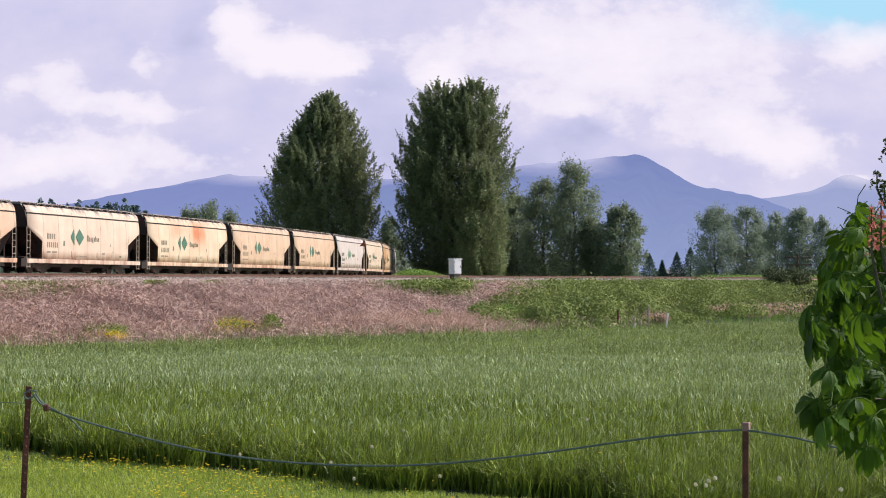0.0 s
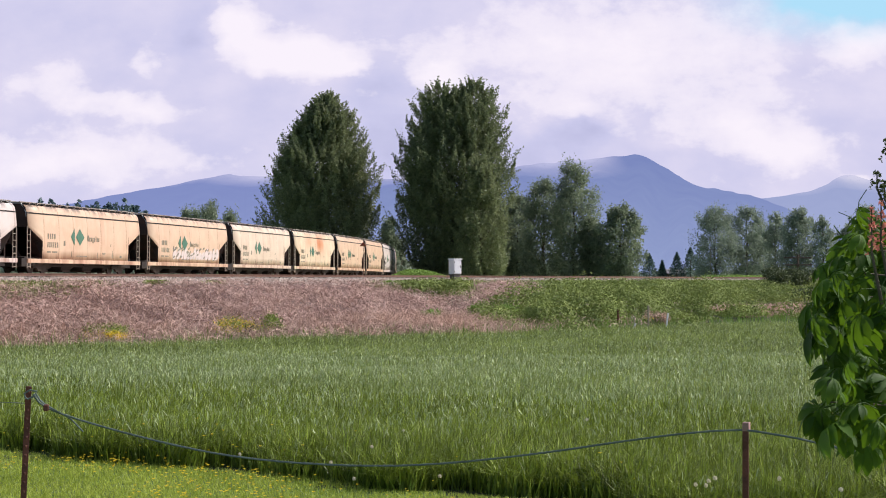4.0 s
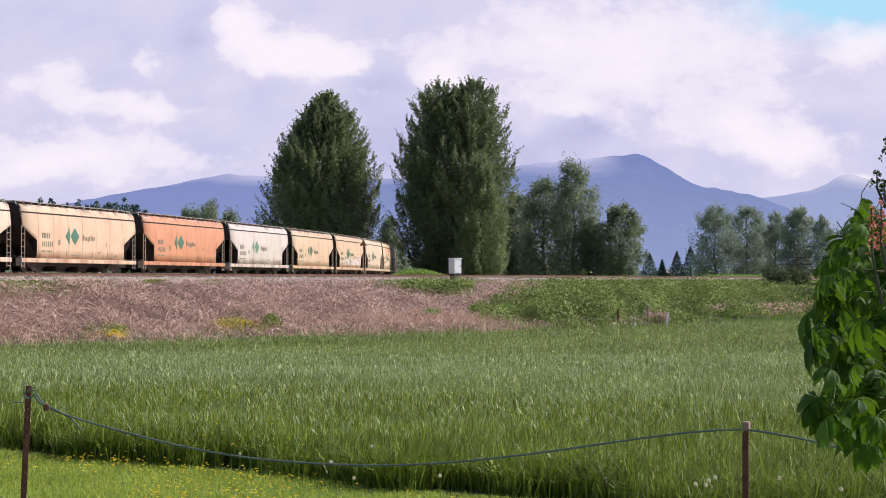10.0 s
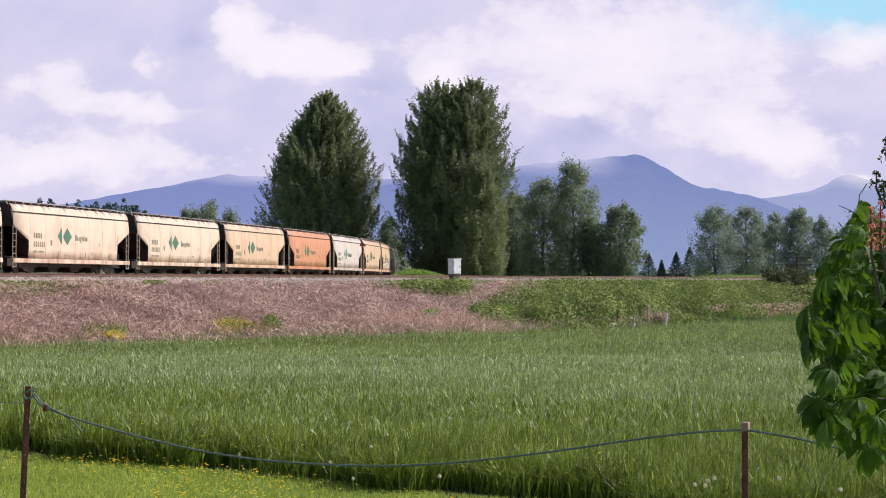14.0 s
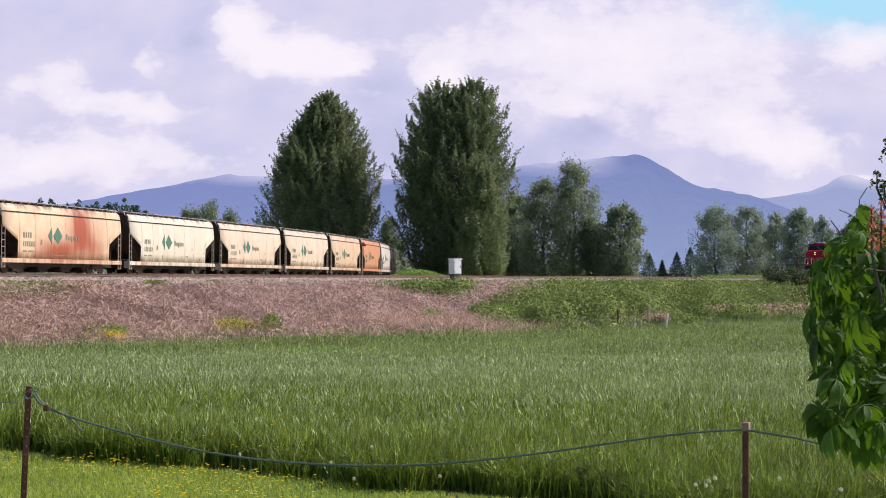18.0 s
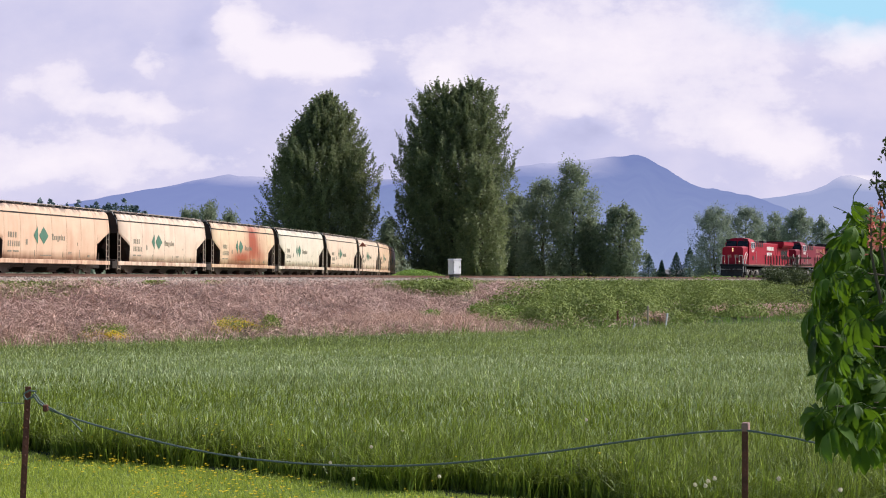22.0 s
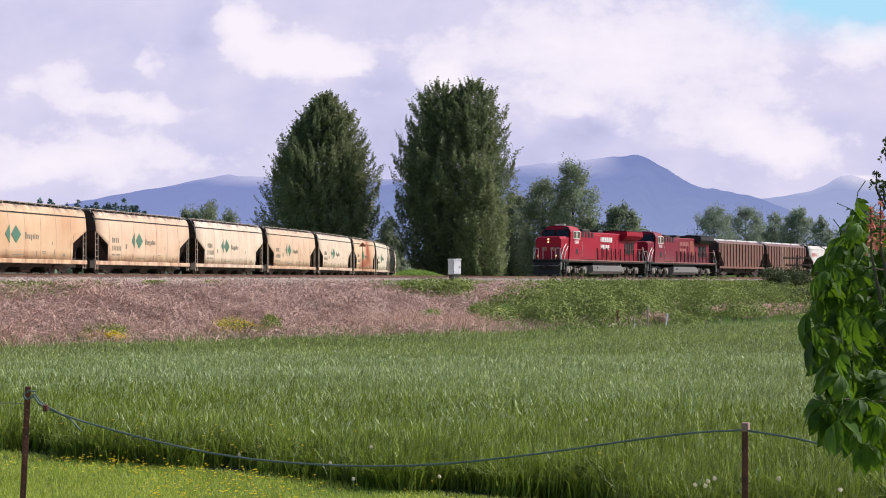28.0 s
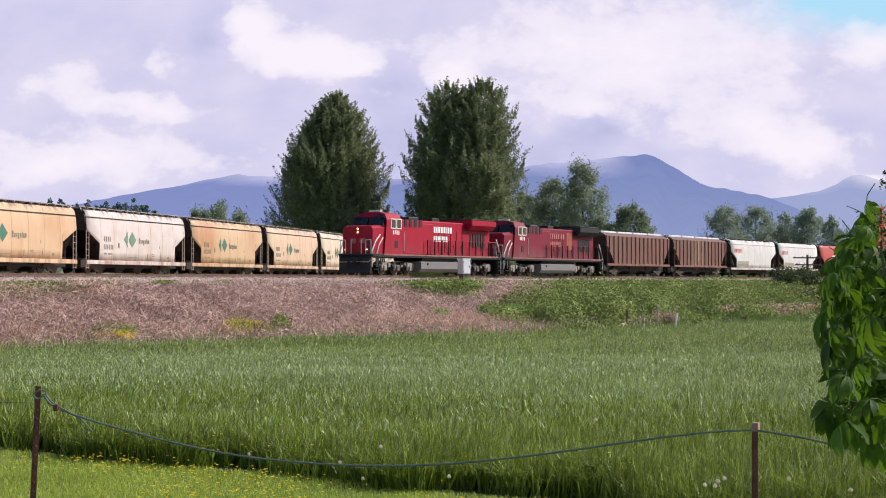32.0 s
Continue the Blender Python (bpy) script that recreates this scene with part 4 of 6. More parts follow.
def loco_truck(parent, x):
    t = part("truck", box(BM(), 0, 0, 0.75, 3.0, 1.9, 0.3, 0.04), M["dark"], parent)
    t.location = (x, 0, 0)
    for y in (-1.08, 1.08):
        bm = prism(BM(), [(-2.35, 0.55), (-2.2, 0.95), (-1.2, 0.95), (-0.9, 0.78), (0.9, 0.78), (1.2, 0.95), (2.2, 0.95), (2.35, 0.55), (1.9, 0.42), (1.55, 0.62), (0.45, 0.62), (0.2, 0.42), (-0.2, 0.42), (-0.45, 0.62), (-1.55, 0.62), (-1.9, 0.42)], y - 0.08, y + 0.08)
        part("side_frame", bm, M["ltruck"], t)
        for wx in (-1.9, 0, 1.9):
            part("axle_box", box(BM(), wx, y * 1.08, 0.53, 0.42, 0.16, 0.42, 0.05), M["ltruck"], t)
            part("spring", rod(BM(), (wx - 0.42, y * 1.04, 0.5), (wx - 0.42, y * 1.04, 0.9), 0.1, 8), M["dark"], t)
            part("brake_cylinder", rod(BM(), (wx + 0.75, y * 1.12, 0.72), (wx + 1.05, y * 1.12, 0.72), 0.1, 8), M["dark"], t)
            bm = rod(BM(), (wx + 0.55, y * 1.1, 0.35), (wx + 0.55, y * 1.1, 1.0), 0.07, 8)
            part("damper", bm, M["silver"], t)
    axles = []
    for wx in (-1.9, 0, 1.9):
        w = part("wheelset", wheelset_mesh(0.53), M["wheel"], t)
        w.location = (wx, 0, 0.53)
        axles.append(w)
    return axles


LOCO_AXLES = []


def locomotive(old):
    """A wide-nosed six-axle diesel. x = 0 is amidships; the nose points to +x; the field sees its left side (y > 0)."""
    red = M["cpredold" if old else "cpred"]
    label = "sooty dark red six-axle diesel locomotive with gold patch" if old else "bright red six-axle diesel locomotive with lit headlights"
    loco = thing("locomotive", Matrix.Identity(4), label, "locomotive", "locomotives of the arriving train")
    E0, E1 = -10.6, 10.6
    part("frame", box(BM(), 0, 0, 1.42, 21.0, 3.0, 0.26, 0.03), M["black"], loco)
    for y in (-1.52, 1.52):
        part("sill_stripe", box(BM(), -0.4, y, 1.50, 18.6, 0.04, 0.12), M["sill"], loco)
    # cab and nose
    bm = prism(BM(), [(-1.42, 1.55), (1.42, 1.55), (1.42, 3.50), (1.2, 3.70), (-1.2, 3.70), (-1.42, 3.50)], 8.3, 10.2, "x")
    for v in bm.verts:
        if v.co.x > 10.1:
            v.co.y *= 0.92
            v.co.z = 1.55 + (v.co.z - 1.55) * 0.93
    part("nose", bm, red, loco)
    bm = prism(BM(), [(-1.52, 1.55), (1.52, 1.55), (1.52, 4.05), (1.2, 4.5), (0.6, 4.64), (-0.6, 4.64), (-1.2, 4.5), (-1.52, 4.05)], 6.25, 8.85, "x")
    for v in bm.verts:
        if v.co.x > 8.7 and v.co.z > 3.9:
            v.co.x -= (v.co.z - 3.4) * 0.55
    cab = part("cab", bm, red, loco)
    for y in (-0.72, 0.72):
        bm = prism(BM(), [(y - 0.68, 3.72), (y + 0.68, 3.72), (y + 0.60, 4.42), (y - 0.60, 4.42)], 8.6, 8.87, "x")
        for v in bm.verts:
            v.co.x += 0.02 if v.co.z < 3.9 else -0.40
        part("windshield", bm, M["glass"], cab)
    for y in (-1.525, 1.525):
        for x in (6.75, 7.55):
            part("side_window", box(BM(), x, y, 3.90, 0.60, 0.03, 0.62, 0.01), M["glass"], cab)
            bm = BM()
            for dx in (-0.34, 0.34):
                box(bm, x + dx, y, 3.90, 0.07, 0.05, 0.76)
            for dz in (-0.35, 0.35):
                box(bm, x, y, 3.90 + dz, 0.68, 0.05, 0.07)
            part("window_frame", bm, M["handrail"], cab)
        part("cab_vent", box(BM(), 7.1, y, 2.35, 0.45, 0.03, 0.55, 0.01), M["black"], cab)
    # long hood in its sections
    part("hood", box(BM(), -1.9, 0, 2.85, 14.9, 1.9, 2.66, 0.08), red, loco)
    part("blower_housing", box(BM(), 4.55, 0, 2.85, 3.4, 2.9, 2.6, 0.06), red, loco)
    for y in (-1.46, 1.46):
        for i in range(4):
            part("vent_bar", box(BM(), 5.6 - i * 0.75, y, 3.88, 0.42, 0.05, 0.52), M["black"], loco)
    part("electrical_cabinet", box(BM(), 1.8, 0, 2.75, 2.2, 2.4, 2.4, 0.06), red, loco)
    bm = prism(BM(), [(-1.35, 3.66), (-1.62, 4.0), (-1.62, 4.42), (1.62, 4.42), (1.62, 4.0), (1.35, 3.66)], -9.2, -4.9, "x")
    part("radiator", bm, M["black"] if old else red, loco)
    part("radiator_top", box(BM(), -7.0, 0, 4.48, 4.2, 3.1, 0.08, 0.02), M["black"], loco)
    part("exhaust_stack", box(BM(), -0.9, 0, 4.3, 1.2, 0.9, 0.34, 0.05), M["black"], loco)
    part("roof_blister", box(BM(), 2.9, 0, 4.3, 1.6, 1.2, 0.28, 0.06), M["black"], loco)
    for y in (-0.97, 0.97):
        for i in range(6):
            part("door_panel", box(BM(), 0.1 - i * 0.98, y, 2.65, 0.86, 0.04, 1.7, 0.012), red, loco)
        for i in range(6):
            part("intake_grille", box(BM(), -5.9 - i * 0.46, y, 2.8, 0.3, 0.06, 1.15 if i % 3 else 0.9, 0.01), M["black"], loco)
        for i in range(4):
            part("door_latch", box(BM(), -0.3 - i * 1.3, y * 1.03, 2.3, 0.08, 0.03, 0.2, 0.005), M["dark"], loco)
        part("grab_iron", tube(BM(), [(5.9, y * 1.55, 1.8), (5.95, y * 1.6, 2.6), (5.9, y * 1.55, 3.2)], 0.025, 5), M["handrail"], loco)
    # fuel tank, running gear
    bm = prism(BM(), [(-1.2, 0.24), (-1.46, 0.5), (-1.46, 0.98), (-1.3, 1.05), (1.3, 1.05), (1.46, 0.98), (1.46, 0.5), (1.2, 0.24)], -4.0, 3.2, "x")
    part("fuel_tank", bm, M["silver"], loco)
    for y in (-1.2, 1.2):
        part("air_reservoir", rod(BM(), (-3.9, y, 1.2), (2.8, y, 1.2), 0.12, 10), M["dark"], loco)
        part("filler_cap", rod(BM(), (2.2, y * 1.2, 0.85), (2.2, y * 1.27, 0.85), 0.09, 8), M["black"], loco)
    for x in (-6.7, 6.3):
        LOCO_AXLES.extend(loco_truck(loco, x))
    # ends
    for d in (1, -1):
        bm = prism(BM(), [(d * 10.45, 1.5), (d * 10.62, 1.2), (d * 10.62, 0.55), (d * 10.72, 0.14), (d * 10.45, 0.14)], -1.38, 1.38)
        part("plough" if d > 0 else "pilot", bm, M["black"], loco)
        part("coupler", box(BM(), d * 10.66, 0, 0.86, 0.3, 0.34, 0.34, 0.05), M["dark"], loco)
        part("end_platform", box(BM(), d * 10.2, 0, 1.50, 0.9, 2.9, 0.1, 0.02), M["black"], loco)
        for y in (-1.42, 1.42):
            bm = BM()
            for i in range(4):
                box(bm, d * 10.05, y, 0.42 + i * 0.33, 0.62, 0.24, 0.05)
            box(bm, d * 9.72, y, 0.85, 0.05, 0.26, 1.2)
            part("step", bm, M["black"], loco)
            bm = BM()
            tube(bm, [(d * 9.75, y, 0.6), (d * 9.75, y, 1.6), (d * 9.5, y, 2.15), (d * 8.9 if d > 0 else d * 9.4, y, 2.75)], 0.05, 5)
            tube(bm, [(d * 10.45, y, 0.6), (d * 10.45, y, 1.75), (d * 9.9, y, 2.5), (d * 9.3 if d > 0 else d * 9.6, y, 2.95)], 0.05, 5)
            part("stair_rail", bm, M["handrail"], loco)
    for y in (-1.47, 1.47):
        for i in range(11):
            x = 2.2 - i * 1.15
            part("stanchion", rod(BM(), (x, y, 1.5), (x, y, 2.72), 0.06, 5), M["black"], loco)
        part("handrail", tube(BM(), [(2.9, y, 2.7), (-9.6, y, 2.7)], 0.022, 5), red, loco)
    part("nose_door", box(BM(), 10.19, 0.95, 2.15, 0.05, 0.45, 1.1, 0.02), M["cpredold"], loco)
    for y in (-0.42, 0.42):
        part("nose_emblem", box(BM(), 10.2, y, 2.48, 0.06, 0.5, 0.36, 0.03), M["oldletter"], loco, "pale block emblem")
    for y in (-1.0, 1.0):
        part("number_board", box(BM(), 8.68, y * 1.12, 4.42, 0.08, 0.5, 0.18, 0.02), M["black"], loco)
    for y in (-0.55, -0.4, 0.4, 0.55):
        part("air_hose", tube(BM(), [(10.64, y, 1.15), (10.85, y, 0.85), (10.82, y, 0.45)], 0.025, 5), M["black"], loco)
    part("uncoupling_lever", tube(BM(), [(10.68, -1.4, 1.1), (10.72, -1.3, 0.95), (10.72, 1.3, 0.95), (10.68, 1.4, 1.1)], 0.02, 5), M["handrail"], loco)
    bm = BM()
    for y in (-1.35, -0.9, 0.9, 1.35):
        tube(bm, [(10.5, y, 1.5), (10.5, y, 2.55)], 0.03, 5)
    for y in (-1.12, 1.12):
        tube(bm, [(10.5, y - 0.23, 2.55), (10.5, y + 0.23, 2.55)], 0.03, 5)
    part("platform_rail", bm, M["handrail"], loco)
    part("horn", tube(BM(), [(5.8, 0.3, 4.3), (5.8, 0.3, 4.62), (6.3, 0.3, 4.68)], 0.06, 6), M["silver"], loco)
    for i in range(4):
        part("fan_cowl", rod(BM(), (-5.6 - i * 1.1, 0, 4.5), (-5.6 - i * 1.1, 0, 4.6), 0.5, 14), M["black"], loco)
    bm = BM()
    for y in (-0.45, 0.45):
        tube(bm, [(10.42, y, 1.55), (10.42, y, 2.5), (10.1, y, 2.6)], 0.03, 5)
    part("nose_rail", bm, M["handrail"], loco)
    # lights, marks
    for y, z, x, r in ((0, 3.36, 10.18, 0.085), (0, 3.12, 10.18, 0.085), (-0.95, 1.85, 10.5, 0.05), (0.95, 1.85, 10.5, 0.05)):
        part("headlight", rod(BM(), (x - 0.1, y, z), (x + 0.05, y, z), r, 12), M["glass"] if old else M["lampglow"], loco)
    for z_, h_, ws_ in ((3.30, 0.46, [.29, .27, .29, .29, .29, .11, .27, .29]), (2.62, 0.42, [.27, .27, .27, .11, .27, .11, .27])):
        letter_parts(loco, 0.55, z_, h_, ws_, lambda z: 1.0, M["oldletter"] if old else M["letterwhite"], thick=0.06, gap=0.3, flip=-1)
    bm = BM()
    letter_bars(bm, 7.6, 3.0, 0.30, [.13, .13, .13, .13], lambda z: 1.522, gap=0.45, flip=-1)
    tagged(part("number_stencil", bm, M["letterwhite"], loco), kind="stuff")
    bm = BM()
    for y in (-0.5, 0.5):
        rod(bm, (7.4 + y, y, 4.66), (7.4 + y, y, 4.82), 0.22, 8)
    box(bm, 7.8, 0, 4.72, 0.5, 0.7, 0.12, 0.03)
    part("roof_equipment", bm, M["handrail"], loco)
    for o in loco.children:
        if o.name.split(".")[0] != "truck":
            for v in o.data.vertices:
                v.co.z *= 1.03
    if old:
        part("crest", box(BM(), -3.7, 0.982, 3.2, 1.2, 0.05, 1.6, 0.02), M["crest"], loco, "faded gold crest patch")
    return loco


# arriving train: distance of each one's middle behind the leading locomotive's middle
LEAD = [locomotive(False), locomotive(True)]
BEHIND = [0.0, 21.5]
pos_ = 21.5 + 10.8
proto = {}
for st_ in ("brown", "brown", "white", "white", "red", "red"):
    if st_ not in proto:
        proto[st_] = grain_hopper(st_)
        g_ob = proto[st_]
    else:
        g_ob = copy_thing(proto[st_], Matrix.Identity(4))
    LEAD.append(g_ob)
    BEHIND.append(pos_ + 8.88)
    pos_ += 17.76
for k_, o_ in enumerate([o for o in LEAD[3].children if o.name.split(".")[0] == "rib"]):
    if k_ % 15 in (7, 8, 9):
        o_.material_slots[0].link = "OBJECT"
        o_.material_slots[0].material = M["tan" if k_ % 15 == 8 else "amber"]
tagged(LEAD[3], "brown ribbed covered hopper car with orange patched ribs")

# ---- growth ----


def rot_random(rs, n):
    """n random right-handed frames."""
    a = rs.normal(size=(n, 3))
    a /= np.linalg.norm(a, axis=1)[:, None]
    b = rs.normal(size=(n, 3))
    b -= (b * a).sum(1)[:, None] * a
    b /= np.linalg.norm(b, axis=1)[:, None]
    return a, b


def leaf_quads(c, size, rs, flat=0.0, facing=None):
    """Rhombic leaves round centres; flat pulls them towards lying level; facing gives normals to follow loosely."""
    n = len(c)
    a, b = rot_random(rs, n)
    if facing is not None:
        nrm = facing + rs.normal(size=(n, 3)) * 0.38
        nrm /= np.linalg.norm(nrm, axis=1)[:, None]
        a -= (a * nrm).sum(1)[:, None] * nrm
        a /= np.linalg.norm(a, axis=1)[:, None]
        b = np.cross(nrm, a)
    if flat:
        a[:, 2] *= 1 - flat
        b[:, 2] *= 1 - flat
    s = size[:, None]
    v = np.stack([c - a * s, c - b * s * 0.55, c + a * s, c + b * s * 0.55], 1).reshape(-1, 3)
    return v, np.arange(n * 4).reshape(-1, 4)


def blade_tris(base, az, lean, height, width, rs):
    """Bent, tapering blades: five corners and three triangles each."""
    n = len(base)
    d = np.stack([np.cos(az), np.sin(az), np.zeros(n)], 1)
    fa = az + np.pi / 2 + rs.normal(0, 0.55, n)
    w = np.stack([np.cos(fa), np.sin(fa), np.zeros(n)], 1) * (width / 2)[:, None]
    up = np.array([0, 0, 1.0])[None]
    mid = base + d * (lean * 0.3 * height)[:, None] + up * (height * 0.58)[:, None]
    tip = base + d * (lean * height)[:, None] + up * (height * (1 - 0.28 * lean))[:, None]
    v = np.stack([base - w, base + w, mid - w * 0.8, mid + w * 0.8, tip], 1).reshape(-1, 3)
    i = np.arange(n)[:, None] * 5
    f = np.concatenate([i + np.array([0, 1, 3]), i + np.array([0, 3, 2]), i + np.array([2, 3, 4])], 1).reshape(-1, 3)
    return v, f


def arc_ribbons(base, az, rise, length, width, rs, droop=1.0):
    """Arching stems: ribbons of three pieces."""
    n = len(base)
    d = np.stack([np.cos(az), np.sin(az), np.zeros(n)], 1)
    side = np.stack([-np.sin(az), np.cos(az), rs.uniform(-1, 1, n)], 1)
    side /= np.linalg.norm(side, axis=1)[:, None]
    side *= (width / 2)[:, None]
    rows = []
    for t in (0, 0.33, 0.67, 1.0):
        p = base + d * (length * np.cos(rise) * t)[:, None]
        p = p + np.array([0, 0, 1.0])[None] * (length * (np.sin(rise) * t - droop * 0.55 * t * t))[:, None]
        k = 1 - 0.6 * t
        rows += [p - side * k, p + side * k]
    v = np.stack(rows, 1).reshape(-1, 3)
    i = np.arange(n)[:, None] * 8
    f = np.concatenate([i + np.array([0, 1, 3, 2]), i + np.array([2, 3, 5, 4]), i + np.array([4, 5, 7, 6])], 1).reshape(-1, 4)
    return v, f


GRASS = []


def grow_field():
    rs = np.random.RandomState(11)
    n = 440000
    x0 = rs.uniform(-0.33, 0.33, n)
    y0 = 15.8 / (1 + 0.749 * x0) - 0.3
    y = y0 * (118 / y0) ** (rs.uniform(0, 1, n) ** 1.3)
    x = x0 * y
    q, u = qu(x, y)
    edge = field_edge(x) + 0.25 * np.sin(x * 2.1) + 0.16 * np.sin(x * 5.3 + 1) + rs.uniform(-0.12, 0.2, n)
    keep = (y > edge) & (q > foot_q(u) - 0.8 + 1.2 * patchy(x, y, 1.5, 7))
    x, y, edge = x[keep], y[keep], edge[keep]
    n = len(x)
    tall = 0.44 + 0.10 * patchy(x, y, 2.2, 3) + 0.10 * patchy(x, y, 0.5, 5)
    tall *= np.clip(0.72 + (y - edge) * 0.5, 0.72, 1.0)
    h = tall * rs.uniform(0.74, 1.12, n)
    w = rs.uniform(0.007, 0.021, n) * np.clip(y / 17, 0.95, 3.0)
    lean = rs.uniform(0.05, 1.25, n) ** 1.1
    az = rs.normal(0.3, 1.6, n)
    base = np.stack([x, y, ground_z(x, y) - 0.03], 1)
    near = y < edge + 9
    v, f = blade_tris(base[~near], az[~near], lean[~near], h[~near], w[~near], rs)
    tagged(quick("field_grass", v, f, M["field"]), "tall green unmown meadow grass", "grass", kind="stuff")
    cx, cy = np.floor(x / 1.6), np.floor((y - edge) / 3.0)
    for ix, iy in sorted(set(zip(cx[near].tolist(), cy[near].tolist()))):
        m = near & (cx == ix) & (cy == iy)
        c = base[m].mean(0)
        v, f = blade_tris(base[m] - c, az[m], lean[m], h[m], w[m], rs)
        ob = quick("swaying_grass", v, f, M["field_near"])
        ob.location = c
        tagged(ob, "tall green meadow grass bending in the wind", "grass", kind="stuff")
        GRASS.append((ob, c))
    # short pale tips scattered over the blades, sun glints put into their colour
    pick = rs.uniform(0, 1, n) < 0.20 * smooth(16, 28, y) * (0.4 + patchy(x, y, 3.0, 77)) + 0.006
    b2, h2 = base[pick], h[pick]
    top = b2 + np.array([0, 0, 1.0])[None] * (h2 * 0.85)[:, None]
    v, f = blade_tris(top, rs.uniform(0, 6.28, len(top)), rs.uniform(0.5, 1.6, len(top)), rs.uniform(0.05, 0.12, len(top)), w[pick] * 0.55, rs)
    tagged(quick("grass_heads", v, f, M["seed"]), "pale blade tips and seed heads over the meadow, glints painted in", "grass", kind="stuff")


grow_field()


def grow_lawn():
    rs = np.random.RandomState(12)
    n = 150000
    y = rs.uniform(12.5, 21.5, n)
    x = rs.uniform(-0.33, 0.30, n) * y
    keep = y < field_edge(x) - 0.12 + rs.uniform(-0.1, 0.15, n)
    x, y = x[keep], y[keep]
    n = len(x)
    base = np.stack([x, y, ground_z(x, y) - 0.01], 1)
    v, f = blade_tris(base, rs.uniform(0, 6.28, n), rs.uniform(0.2, 1.0, n), rs.uniform(0.035, 0.085, n) * (0.7 + 0.6 * patchy(x, y, 0.5, 15)), rs.uniform(0.005, 0.010, n), rs)
    tagged(quick("lawn_grass", v, f, M["lawn"]), "short bright green mown lawn", "lawn", kind="stuff")
    # buttercups: small yellow cups in drifts on the lawn and along the border
    n = 9000
    y = rs.uniform(13, 21, n)
    x = rs.uniform(-0.30, 0.22, n) * y
    d = field_edge(x) - y
    p = patchy(x, y, 0.8, 21)
    keep = (d > -0.9) & (rs.uniform(0, 1, n) < np.where(d < 0.5, 0.10, np.clip((p - 0.55) * 2.0, 0, 0.5)) * np.where(x < -1.4, 1, 0.12))
    x, y, d = x[keep], y[keep], d[keep]
    n = len(x)
    z = ground_z(x, y) + np.where(d < 0.2, rs.uniform(0.15, 0.5, n), rs.uniform(0.07, 0.14, n))
    c = np.stack([x, y, z], 1)
    a = rs.uniform(0, 6.28, (n, 1)) + np.arange(5)[None] * 1.2566
    r = rs.uniform(0.010, 0.020, n)
    rim = np.stack([np.cos(a) * r[:, None], np.sin(a) * r[:, None], np.full_like(a, 0.008)], -1) + c[:, None]
    v = np.concatenate([c[:, None], rim], 1).reshape(-1, 3)
    i = np.arange(n)[:, None] * 6
    f = np.concatenate([i + np.array([0, 1 + k, 1 + (k + 1) % 5]) for k in range(5)])
    tagged(quick("buttercups", v, f, M["yellow"]), "small yellow buttercups in the lawn", "flowers", kind="stuff")


grow_lawn()


def bank_points(n, rs, lo=-100, hi=110, bias=0.0):
    u = lo + (hi - lo) * rs.uniform(0, 1, n) ** (1 + bias)
    s = rs.uniform(-0.05, 1.05, n)
    q = 3.1 + s * (foot_q(u) - 3.2)
    x = P0[0] + u * ALONG[0] + q * ACROSS[0]
    y = P0[1] + u * ALONG[1] + q * ACROSS[1]
    return x, y, q, u, s


